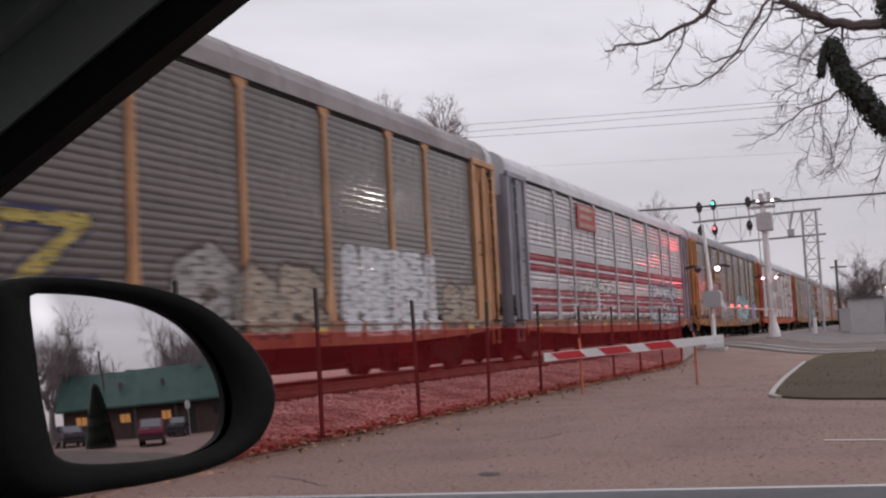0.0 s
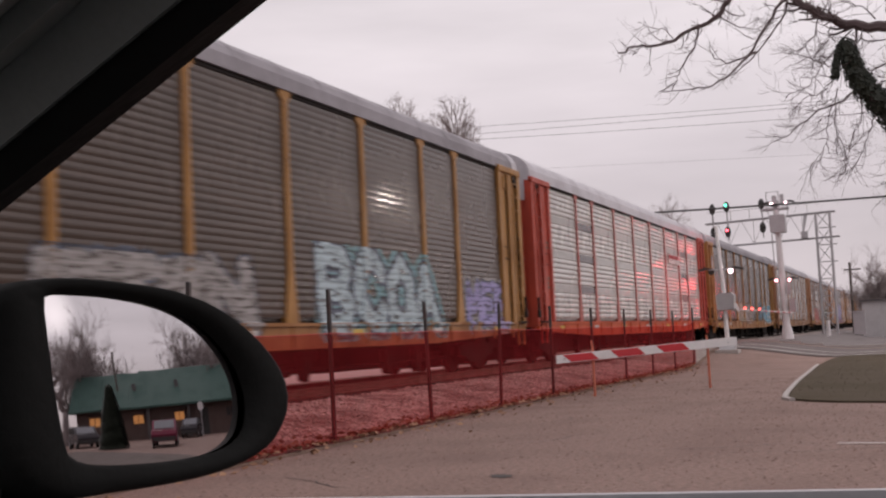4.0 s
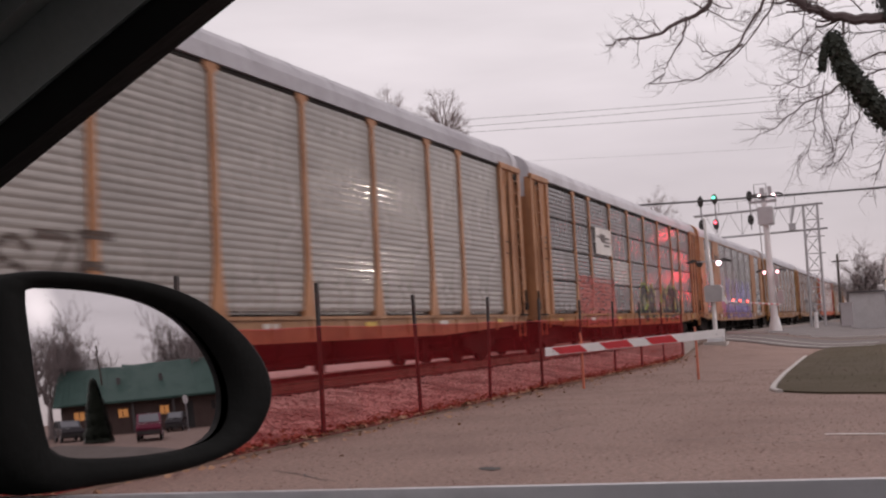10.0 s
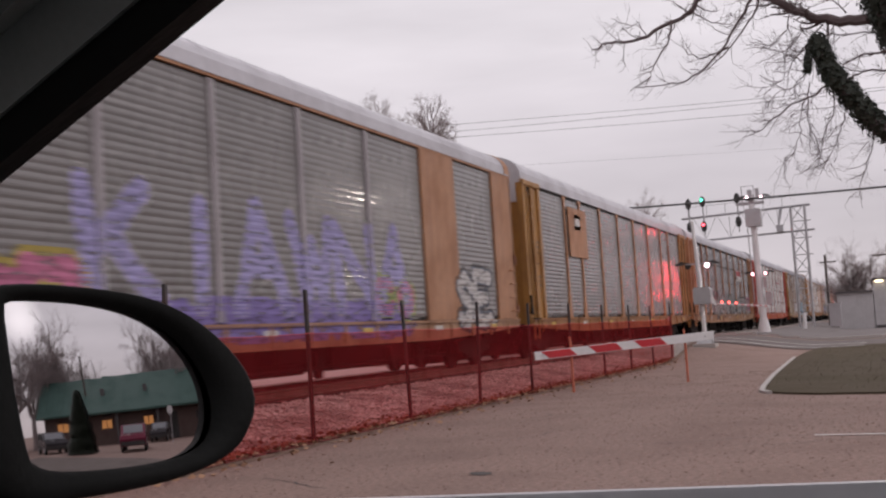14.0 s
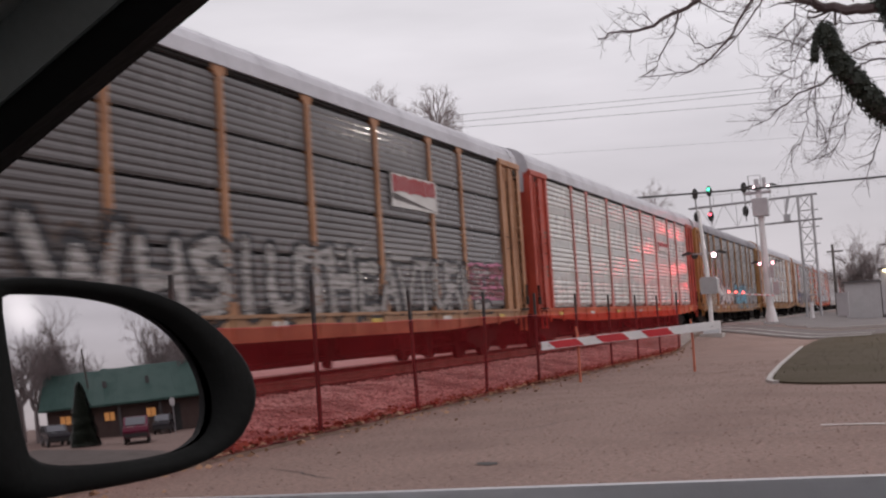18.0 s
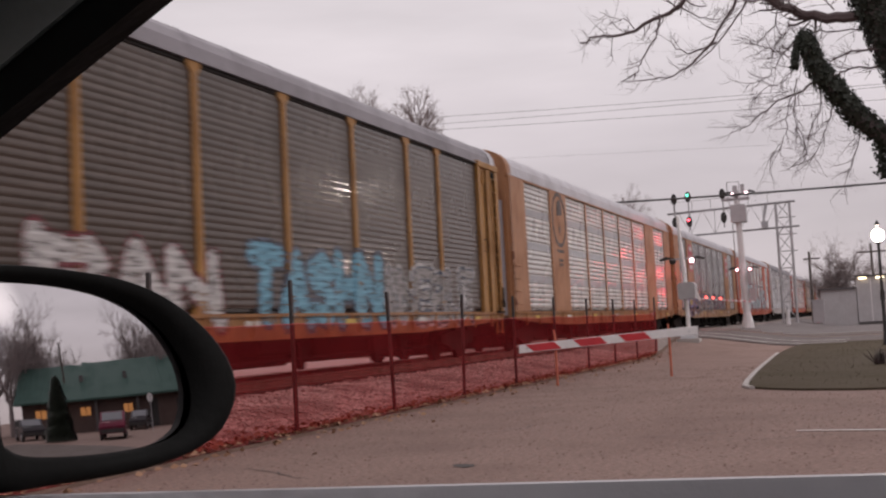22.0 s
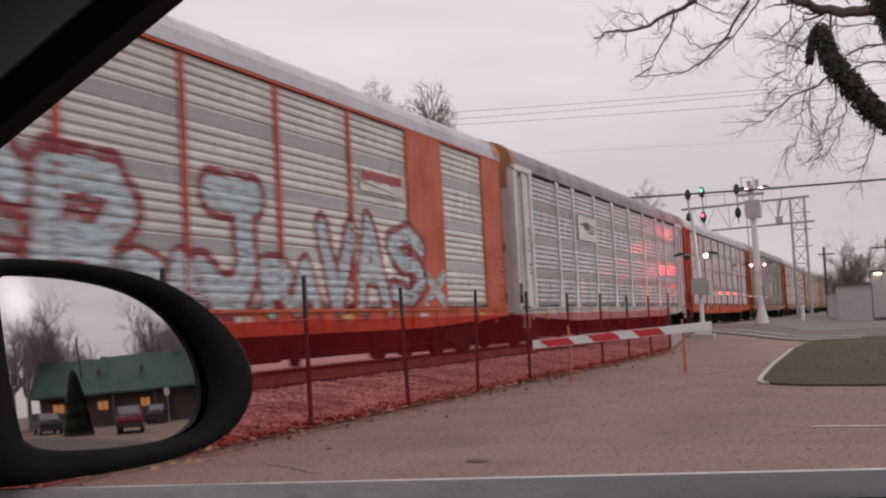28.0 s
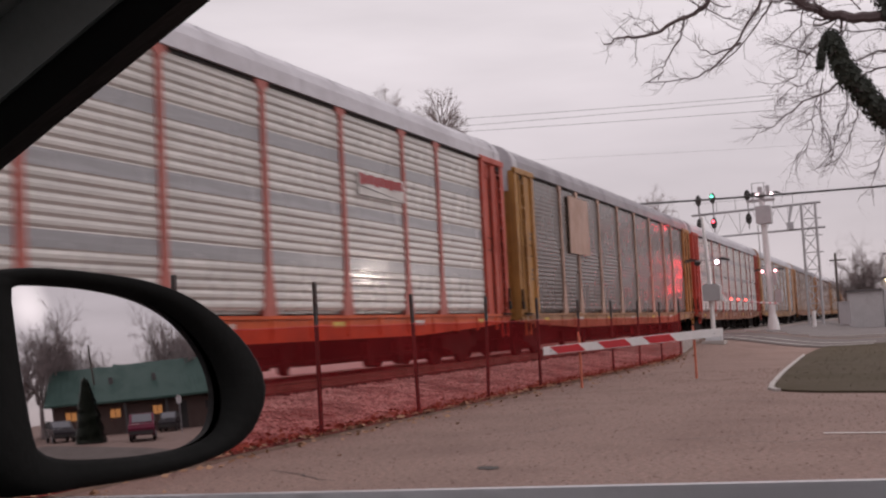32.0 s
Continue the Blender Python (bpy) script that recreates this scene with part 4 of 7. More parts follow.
P = "plate"
CARS = [
    (-1, "N", "dirty", "ochre", "grey", "rust", "even", "sooty autorack railcar with ochre posts", 5.82, ()),
    (0, "N", "dirty", "ochre", "soot", "rust", "even", "sooty grey-brown autorack railcar, ochre posts and faded graffiti", 5.84,
     (("spray", 8.5, 12.2, 1.5, 2.5, "SZ", ("yellow", "navy", None), 0.10, 0.06), ("spray", 13.6, 15.4, 1.1, 2.15, "O", ("mist", "umber", None), 0.30, 0.10), ("spray", 15.3, 18.4, 1.1, 1.95, "QR", ("cream", "umber", None), 0.22, 0.09),
      ("spray", 19.3, 23.5, 1.1, 2.35, "HEBH", ("silver", "silver", None), 0.26, 0.10, 0.0), ("spray", 24.2, 26.4, 1.1, 1.85, "SE", ("cream", "umber", None), 0.16, 0.06))),
    (1, "N", "mauve", "bluegrey", "pale", "rust", "band", "dull grey autorack railcar with dark red stripes and blue-grey ends", 5.74,
     (("stripe", 2.79, 3.01, STRIPE_RED), ("stripe", 2.49, 2.71, STRIPE_RED), ("stripe", 1.86, 2.04, STRIPE_RED), ("stripe", 1.62, 1.79, STRIPE_RED), ("stripe", 1.37, 1.54, STRIPE_RED), (P, 7.6, 9.95, 4.05, 4.86, SIGN_RED, 3, TRIM["pink"]),
      ("spray", 6.4, 12.4, 1.15, 2.3, "VKORS", ("white", "umber", None), 0.11, 0.05, 0.0), ("spray", 13.6, 16.4, 1.25, 1.8, "SAS", ("mist", None, None), 0.05, 0.0),
      ("spray", 18.6, 24.2, 1.05, 2.45, "UTERS", ("ice", "slate", "teal"), 0.15, 0.10, 0.22)), "mauve"),
    (2, "N", "brown", "yellow", "grey", "yellow", "even", "grimy brown autorack railcar with yellow ends and graffiti", 5.74,
     ((P, 7.7, 10.0, 3.1, 3.85, TRIM["ochre"], 2, SIGN_DARK), ("spray", 2.6, 7.6, 1.3, 2.2, "WAKH", ("cream", "umber", None), 0.13, 0.07), ("spray", 9.6, 14.6, 1.1, 2.0, "BERN", ("mist", "slate", None), 0.20, 0.05),
      ("spray", 16.8, 22.2, 1.05, 2.35, "BCOA", ("ice", "slate", "teal"), 0.19, 0.10, 0.14), ("spray", 23.9, 26.7, 1.1, 2.0, "MEB", ("lilac", "slate", "mist"), 0.14, 0.05, 0.08))),
    (3, "N", "cream", "red", "pale", "orange", "band", "pale autorack railcar with bright red posts and ends", 5.82,
     tuple(("patch", a, b, z, z + 0.24, "grey") for z in (2.0, 2.96, 3.95) for a, b in ((5.2, 6.95), (22.0, 23.6))) + (("signboard", 19.1, 21.4, 3.55, 3.95),), "dusty"),
    (4, "N", "brown", "yellow", "grey", "yellow", "even", "grimy brown autorack railcar with yellow ends and round emblem", 5.74,
     (("emblem", 1.95, 4.0, 0.42, SIGN_BLUE, SIGN_WHITE), ("spray", 7.3, 8.6, 1.95, 2.4, "SK", ("slate", "mist", None), 0.06, 0.05), ("spray", 10.3, 12.5, 1.1, 2.05, "WR", ("cream", "khaki", None), 0.20, 0.06),
      ("spray", 13.0, 16.0, 1.05, 2.05, "BOA", ("mist", "khaki", None), 0.16, 0.06), ("spray", 19.2, 22.2, 1.15, 2.15, "OCO", ("slate", "blue", None), 0.08, 0.06, 0.0), ("spray", 22.3, 25.6, 1.1, 2.0, "BEE", ("blue", "white", None), 0.15, 0.08, 0.0))),
    (5, "N", "dull", "tan", "mid", "tan", "even", "pale corrugated autorack railcar with tan ends", 5.82,
     (("spray", 3.3, 5.3, 2.0, 2.45, "RAO", ("umber", None, None), 0.045, 0.0), ("spray", 3.4, 4.8, 1.5, 1.85, "SVE", ("umber", None, None), 0.04, 0.0), ("spray", 6.0, 7.6, 1.4, 1.85, "SKA", ("umber", None, None), 0.05, 0.0),
      ("spray", 8.0, 10.4, 1.35, 2.2, "SZE", ("umber", None, None), 0.055, 0.0)), "tan"),
    (6, "N", "grey", "tan", "pale", "yellow", "slot", "slotted grey autorack railcar, tan posts, red and green graffiti", 5.74,
     (("patch", 2.3, 4.95, 2.19, 3.05, "pewter"), ("patch", 10.2, 12.8, 2.19, 3.05, "dull"), ("patch", 7.3, 9.9, 2.19, 3.05, "pewter"), ("patch", 2.3, 4.95, 1.25, 2.1, "pewter"), ("board", 7.65, 9.85, 3.15, 4.05),
      ("spray", 5.5, 10.1, 1.0, 2.15, "BEEB", ("brick", "wine", None), 0.30, 0.10, 0.0), ("spray", 14.6, 22.4, 1.0, 2.1, "CQ OGD", ("black", "green", "khaki"), 0.22, 0.07, 0.05))),
    (7, "W", "pewter", "tan", "pale", "tan", "even", "grey autorack railcar with broad tan pillars and purple graffiti", 5.74,
     (("crest", 6.1, 3.65, 4.35, 0.75), ("spray", 9.6, 20.6, 1.4, 3.1, "KIAWNA", ("lilac", "mist", None), 0.20, 0.05, 0.0), ("spray", 8.9, 20.4, 1.0, 1.36, "EBEHEBEBHEEB", ("purple", "purple", None), 0.16, 0.06, 0.0),
      ("spray", 7.2, 9.8, 1.0, 1.9, "SB", ("pink", "yellow", None), 0.16, 0.10, 0.0), ("spray", 18.6, 20.6, 1.3, 2.0, "CO", ("pink", "green", None), 0.12, 0.08, 0.0), ("spray", 23.2, 25.8, 1.05, 2.3, "SE", ("white", "slate", "black"), 0.17, 0.05, 0.05)), "mauve"),
    (8, "N", "pewter", "yellow", "pale", "yellow", "even", "grey autorack railcar with dull yellow posts and ends", 5.82, ((P, 5.4, 7.7, 3.1, 4.7, TRIM["tan"], 0, TRIM["ochre"]), (P, 6.1, 6.9, 4.0, 4.5, TRIM["ochre"], 1, SIGN_WHITE)), "tan"),
    (9, "N", "grey", "tan", "pale", "tan", "slot", "slotted grey autorack railcar with scrawled black and white graffiti", 5.74,
     (("signboard", 19.2, 21.7, 3.3, 4.0), ("spray", 8.3, 10.6, 1.1, 2.35, "W", ("mist", "black", "umber"), 0.14, 0.18, 0.10), ("spray", 10.6, 17.4, 1.15, 2.25, "HSIUTH", ("mist", "black", None), 0.14, 0.11, 0.0),
      ("spray", 17.4, 25.0, 1.15, 2.15, "EAVTURHE", ("mist", "black", None), 0.10, 0.09, 0.0), ("spray", 23.6, 26.1, 1.5, 2.1, "EE", ("wine", "pink", None), 0.12, 0.06, 0.0))),
    (10, "N", "cream", "red", "pale", "orange", "band", "clean pale autorack railcar with red posts", 5.82, (("signboard", 19.0, 21.2, 3.5, 3.9),), "dusty"),
    (11, "N", "brown", "yellow", "grey", "yellow", "even", "grimy brown autorack railcar, white, pink and blue graffiti", 5.74,
     (("emblem", 1.95, 4.0, 0.42, SIGN_BLUE, SIGN_WHITE), ("spray", 2.9, 6.4, 1.0, 2.2, "ABO", ("cream", "khaki", None), 0.25, 0.10, 0.0), ("spray", 7.8, 13.4, 1.0, 2.15, "URAN", ("white", "wine", None), 0.17, 0.06, 0.0),
      ("spray", 14.2, 19.8, 1.0, 2.2, "TASHN", ("blue", "slate", None), 0.19, 0.08, 0.0), ("spray", 19.6, 25.8, 1.0, 2.05, "INEBUT", ("mist", "slate", "white"), 0.11, 0.06, 0.07))),
    (12, "W", "light", "tan", "pale", "yellow", "band", "bright louvred autorack railcar with broad tan pillars and emblem", 5.82, (("roundel", 6.1, 4.1, 0.90),), "tan"),
    (13, "W", "pewter", "tan", "pale", "tan", "even", "grey autorack railcar, tan pillars, red shields and dark graffiti", 5.74,
     (("shield", 6.15, 3.25, 4.75, 0.72, SIGN_PINK, SIGN_WHITE), ("shield", 22.4, 3.3, 4.7, 0.55, SIGN_PINK, SIGN_WHITE), ("spray", 4.4, 6.6, 0.95, 2.2, "C", ("navy", "lilac", "yellow"), 0.26, 0.10, 0.26),
      ("spray", 6.6, 8.4, 1.0, 2.1, "O", ("navy", "lilac", "yellow"), 0.22, 0.08, 0.10), ("spray", 8.4, 14.0, 1.1, 2.05, "BTRMS", ("slate", "cream", "khaki"), 0.14, 0.06, 0.06), ("spray", 15.0, 20.6, 1.2, 2.0, "ENUR", ("wine", "slate", None), 0.10, 0.06, 0.0)), "mauve"),
    (14, "W", "light", "orange", "pale", "orange", "band", "louvred autorack railcar, orange pillars, ice-blue and maroon graffiti", 5.74,
     (("spray", 6.0, 7.2, 1.2, 1.9, "X", ("ice", None, None), 0.16, 0.0), ("spray", 7.2, 11.6, 1.15, 3.1, "CR", ("ice", "maroon", None), 0.24, 0.20, 0.0), ("spray", 11.2, 13.2, 1.15, 1.9, "SA", ("ice", "maroon", None), 0.18, 0.10), ("spray", 13.0, 15.2, 1.2, 3.1, "J", ("ice", "maroon", None), 0.26, 0.16, 0.0),
      ("spray", 15.0, 17.0, 1.15, 1.9, "RA", ("ice", "maroon", None), 0.16, 0.11), ("spray", 17.0, 20.2, 1.15, 2.9, "VA", ("ice", "maroon", None), 0.18, 0.15, 0.0), ("spray", 20.2, 22.2, 1.2, 2.9, "S", ("ice", "maroon", "wine"), 0.16, 0.11, 0.05), ("spray", 22.0, 23.4, 1.2, 1.9, "X", ("ice", None, None), 0.12, 0.0, 0.0),
      ("signboard", 18.9, 21.1, 3.45, 3.9)), "red"),
    (15, "N", "silver", "white", "dark", "white", "band", "silver-grey autorack railcar with white posts and white ends", 5.82, (("board", 7.5, 10.0, 3.35, 4.15),)),
    (16, "N", "light", "red", "pale", "orange", "band", "pale autorack railcar with red posts and small sign", 5.82, (("signboard", 19.2, 21.4, 3.45, 3.9),), "dusty"),
    (17, "N", "brown", "yellow", "grey", "tan", "even", "grimy brown autorack railcar with yellow ends and pale square sign", 5.82, ((P, 5.9, 8.3, 3.0, 4.8, TRIM["pink"], 0, SIGN_WHITE),), "pink"),
    (18, "N", "light", "red", "pale", "rust", "band", "pale autorack railcar with red ends", 5.82, (), "dusty"),
    (19, "W", "pewter", "ochre", "pale", "tan", "even", "grey autorack railcar with ochre pillars", 5.82, ()),
    (20, "N", "brown", "ochre", "grey", "rust", "even", "brown autorack railcar with ochre posts", 5.82, ()),
    (21, "N", "grey", "tan", "pale", "tan", "slot", "slotted grey autorack railcar", 5.82, ()),
    (22, "N", "dirty", "yellow", "grey", "yellow", "even", "sooty autorack railcar with yellow posts", 5.82, ()),
    (23, "N", "brown", "tan", "grey", "rust", "even", "brown autorack railcar with tan posts", 5.82, ()),
]
TRAIN = [(row[0], autorack(*row)) for row in CARS]

# ---- fence of steel posts with red debris netting along the track ----
NETTING = bpy.data.materials.new("red_netting")
NETTING.use_nodes = True
nn, nl = NETTING.node_tree.nodes, NETTING.node_tree.links
nn.clear()
n_out, n_mix, n_tr, n_di = nn.new("ShaderNodeOutputMaterial"), nn.new("ShaderNodeMixShader"), nn.new("ShaderNodeBsdfTransparent"), nn.new("ShaderNodeBsdfDiffuse")
n_co, n_no, n_ra = nn.new("ShaderNodeTexCoord"), nn.new("ShaderNodeTexNoise"), nn.new("ShaderNodeMapRange")
n_tr.inputs[0].default_value = (0.75, 0.46, 0.455, 1)
n_di.inputs[0].default_value = (0.50, 0.042, 0.048, 1)
n_no.inputs["Scale"].default_value, n_no.inputs["Detail"].default_value = 1.6, 6
nl.new(n_co.outputs["Object"], n_no.inputs["Vector"])
nl.new(n_no.outputs[0], n_ra.inputs[0])
n_ra.inputs[1].default_value, n_ra.inputs[2].default_value, n_ra.inputs[3].default_value, n_ra.inputs[4].default_value = 0.3, 0.7, 0.13, 0.23
nl.new(n_ra.outputs[0], n_mix.inputs[0])
nl.new(n_tr.outputs[0], n_mix.inputs[1])
nl.new(n_di.outputs[0], n_mix.inputs[2])
nl.new(n_mix.outputs[0], n_out.inputs[0])

FENCE_Y = 7.15
fence = thing("netting_fence", pose(0, 0, 0), "red translucent debris netting on dark steel posts beside gravel", "fence")
rng = random.Random(4)


def t_post():
    m = Mesh().box(-0.02, 0.02, -0.006, 0.006, -0.1, 1.9).box(-0.006, 0.006, -0.006, 0.035, -0.1, 1.9)
    for i in range(16):
        m.box(-0.012, 0.012, -0.012, -0.006, 0.2 + i * 0.1, 0.225 + i * 0.1)
    return m.box(-0.05, 0.05, 0.036, 0.042, -0.1, 0.1).data("post", TPOST)


post_me = t_post()
fence_x = [3.9 + 3.3 * i for i in range(12)]
for i, x in enumerate(fence_x):
    tall = 1.06 if i in (2, 3) else 1.0
    p = part("post", post_me, parent=fence, at=pose(x, FENCE_Y, ground_z(x, FENCE_Y), rng.uniform(-1.2, 1.2), rng.uniform(-1.5, 2.2), rng.uniform(-10, 10)))
    p.scale = (1.25, 1.25, tall)
for a, b in zip(fence_x, fence_x[1:]):
    m = Mesh()
    nx, nz = 14, 8
    for i in range(nx + 1):
        for j in range(nz + 1):
            x = a + (b - a) * i / nx
            sag = 0.018 * math.sin(math.pi * i / nx) * (j / nz)
            m.v.append((x, FENCE_Y - 0.05 + 0.02 * noise.noise((x * 1.3, j * 0.5, 3)), ground_z(x, FENCE_Y) + 0.02 + (1.42 - sag) * j / nz + 0.008 * noise.noise((x * 3, j, 9))))
    m.f = [(i * (nz + 1) + j, (i + 1) * (nz + 1) + j, (i + 1) * (nz + 1) + j + 1, i * (nz + 1) + j + 1) for i in range(nx) for j in range(nz)]
    part("netting_panel", m, NETTING, fence, smooth=True)
    part("top_cord", Mesh().tube([m.v[i * (nz + 1) + nz] for i in range(nx + 1)], 0.004, 5), NET, fence)

# loose stones on the bank and leaf litter along its foot
rng = random.Random(11)
stones, litter = Mesh(), Mesh()
for i in range(14000):
    x = rng.uniform(8, 40) if i % 4 else rng.uniform(8, 22)
    y = rng.uniform(7.25, 9.7)
    r = rng.uniform(0.016, 0.044)
    z = ground_z(x, y) + 0.02 + r * 0.2 + 0.05 * noise.noise((x * 2.3, y * 2.3, 0))
    k = 5
    ang = rng.uniform(0, 6)
    ring = [(x + r * rng.uniform(0.7, 1.2) * math.cos(ang + 2 * math.pi * j / k), y + r * rng.uniform(0.7, 1.2) * math.sin(ang + 2 * math.pi * j / k), z + r * rng.uniform(-0.1, 0.3)) for j in range(k)]
    stones.add(ring + [(x, y, z + r * rng.uniform(0.6, 0.9)), (x, y, z - r * 0.6)], [(j, (j + 1) % k, k) for j in range(k)] + [((j + 1) % k, j, k + 1) for j in range(k)])
for i in range(3800):
    x, y = rng.uniform(7, 40), 7.05 + (abs(rng.gauss(0, 0.22)) if i % 9 else -rng.expovariate(4.5))
    r, a, t = rng.uniform(0.025, 0.06), rng.uniform(0, 6.3), rng.uniform(-0.02, 0.03)
    z = ground_z(x, y) + (0.045 + rng.uniform(0, 0.03) if y > 6.95 else 0.012)
    c, s = math.cos(a) * r, math.sin(a) * r
    litter.add([(x - c, y - s, z), (x + s * 0.5, y - c * 0.5, z + t), (x + c, y + s, z + 0.01), (x - s * 0.5, y + c * 0.5, z - t + 0.02)], [(0, 1, 2), (0, 2, 3)])
tagged(part("loose_stones", stones, STONE), "loose grey-brown crushed stones on the bank", "stones", kind="stuff")
LEAF = material("dead_leaf", (0.30, 0.17, 0.10), 0.9, 0, 6, 0.4, 2, 0.6, (0.12, 0.06, 0.04), 0, 0)
tagged(part("leaf_litter", litter, LEAF), "brown dead leaves lying along the fence foot", "leaves", kind="stuff")
edge = Mesh()
prev = None
for i in range(120):
    x = 5 + i * 0.33
    y = 7.06 + 0.05 * noise.noise((x * 0.9, 1, 1))
    w = 0.06 + 0.05 * abs(noise.noise((x * 1.7, 5, 2)))
    row = [(x, y - w, ground_z(x, y) + 0.004), (x, y, ground_z(x, y) + 0.03), (x, y + 0.15, ground_z(x, y) + 0.01)]
    if prev:
        edge.add(prev + row, [(0, 3, 4, 1), (1, 4, 5, 2)])
    prev = row
GRIT = material("edge_grit", (0.17, 0.115, 0.092), 0.95, 0, 30, 0.6, 3, 0.5, (0.10, 0.065, 0.05), 0, 0.4, 40, spec=0.05)
tagged(part("asphalt_edge", edge, GRIT), "gritty crumbling edge of the asphalt", "asphalt edge", kind="structure")

# fine grit lying on the asphalt
GRAVEL = material("road_grit", (0.30, 0.21, 0.185), 0.95, spec=0.08)
nt = GRAVEL.node_tree
geo, ramp = nt.nodes.new("ShaderNodeNewGeometry"), nt.nodes.new("ShaderNodeValToRGB")
ramp.color_ramp.elements[0].color, ramp.color_ramp.elements[1].color = (0.15, 0.101, 0.087, 1), (0.30, 0.208, 0.18, 1)
nt.links.new(geo.outputs["Random Per Island"], ramp.inputs[0])
nt.links.new(ramp.outputs[0], nt.nodes["Principled BSDF"].inputs["Base Color"])
grit = Mesh()
for i in range(11000):
    x = 4 + 26 * rng.random() ** 1.3
    y = rng.uniform(max(-0.35 * x, -5.5), 6.95)
    r, a = rng.uniform(0.006, 0.015) * (1 + x / 30), rng.uniform(0, 6.3)
    c, s, z = r * math.cos(a), r * math.sin(a), ground_z(x, y)
    grit.add([(x - c, y - s, z), (x + s, y - c, z), (x + c, y + s, z), (x - s, y + c, z), (x, y, z + r * 0.7)], [(0, 1, 4), (1, 2, 4), (2, 3, 4), (3, 0, 4)])
tagged(part("road_grit", grit, GRAVEL), "fine brown and pale grit strewn over the asphalt", "grit", kind="stuff")

# ---- barricade board on two orange posts ----
bar = thing("barricade", pose(23.79, 6.28, 0, 0, 0, math.degrees(math.atan2(-1.98, 2.24))), "red and white striped barricade board on orange posts", "barricade")
board = part("board", Mesh().prism([(-0.92, 0.715), (3.75, 0.885), (3.75, 1.07), (-0.92, 0.885)], 1, -0.02, 0.02), WHITE, bar)


def board_z(u, top):
    return (0.885 if top else 0.715) + (u + 0.92) / 4.67 * (0.185 if top else 0.17)


for u in (-0.72, 0.45, 1.62):
    part("stripe", Mesh().prism([(u + 0.14, board_z(u + 0.14, 0) + 0.012), (u + 0.82, board_z(u + 0.82, 0) + 0.012), (u + 0.64, board_z(u + 0.64, 1) - 0.012), (u - 0.06, board_z(u - 0.06, 1) - 0.012)], 1, -0.027, -0.021), STRIPE, bar)
for u in (0.0, 2.99):
    part("post", Mesh().tube([(u, 0.05, -0.05), (u, 0.05, 1.0), (u - 0.02, 0.05, 1.15)], [0.028, 0.026, 0.02], 8), OPOST, bar)
for u in (-0.75, 3.5):
    part("bolt", Mesh().disc((u, -0.035, board_z(u, 0) + 0.08), (0, 1, 0), 0.015, 0.015, 0.02, 8), GALV, bar)

# ---- road marks, kerb, island ----
for nm, pts, w in (("parking_line", ((13.05, 0.90), (12.55, -4.0)), 0.07),):
    (ax, ay), (bx, by) = pts
    m = Mesh()
    d = Vector((bx - ax, by - ay, 0)).normalized()
    s = Vector((-d.y, d.x, 0)) * w / 2
    n = 24
    for i in range(n + 1):
        x, y = ax + (bx - ax) * i / n, ay + (by - ay) * i / n
        m.v += [(x + s.x, y + s.y, ground_z(x, y) + (0.012 if nm == "parking_line" else 0.05)), (x - s.x, y - s.y, ground_z(x, y) + (0.012 if nm == "parking_line" else 0.05))]
    m.f = [(2 * i, 2 * i + 1, 2 * i + 3, 2 * i + 2) for i in range(n)]
    structure(nm, m, LINE, "worn white painted line on the asphalt", "road marking")
PALE_ROAD = material("pale_road", (0.165, 0.138, 0.130), 0.9, 0, 14, 0.5, 0.5, 0.4, (0.12, 0.10, 0.095), 0, 0.3, 40, spec=0.12)
structure("crossing_road", grid(steps((46.0, 58.5, 1.0)), steps((-40, -2, 2.0), (-2, 9.8, 0.5)), 0.0, 0.03), PALE_ROAD, "pale road climbing to the railway crossing", "road")
FADED = material("faded_road_paint", (0.58, 0.54, 0.52), 0.85, 0, 12, 0.6, 2, 0.6, (0.24, 0.2, 0.185), spec=0.15)
for x0, x1 in ((47.4, 47.9), (51.4, 51.9)):
    structure("road_line", grid(steps((x0, x1, 0.4)), steps((1.2, 9.4, 0.5)), 0.0, 0.045), FADED, "worn white stop line across the road", "road marking")
TAR = material("dark_patch", (0.055, 0.045, 0.042), 0.95, 0, 30, 0.4, 3, 0.4)
m = Mesh()
for i in range(36):
    a = 2 * math.pi * i / 36
    k = 0.75 + 0.55 * noise.noise((math.cos(a) * 2.2, math.sin(a) * 2.2, 4)) + 0.25 * noise.noise((math.cos(a) * 7, math.sin(a) * 7, 1))
    m.v.append((10.36 + 0.17 * k * math.cos(a), 3.68 + 0.15 * k * math.sin(a) + 0.05 * math.cos(a), 0.006))
m.f = [tuple(range(36))]
structure("pothole", m, TAR, "small dark pothole in the asphalt", "pothole")
rng = random.Random(21)
for k, (x, y, a, n) in enumerate(((12.6, 2.9, -70, 14), (12.2, 1.9, -75, 12), (9.5, 4.8, 40, 10), (16.5, 5.2, 20, 12), (13.5, 4.6, -20, 9), (18.5, 3.3, -85, 10))):
    m = Mesh()
    a = radians(a)
    for i in range(n):
        w = 0.008 * math.sin(math.pi * (i + 0.5) / n) + 0.003
        m.v += [(x - math.sin(a) * w, y + math.cos(a) * w, 0.006), (x + math.sin(a) * w, y - math.cos(a) * w, 0.006)]
        a += rng.uniform(-0.5, 0.5)
        x, y = x + 0.16 * math.cos(a), y + 0.16 * math.sin(a)
    m.f = [(2 * i, 2 * i + 1, 2 * i + 3, 2 * i + 2) for i in range(n - 1)]
    structure("crack", m, TAR, "dark crack in the asphalt", "crack")

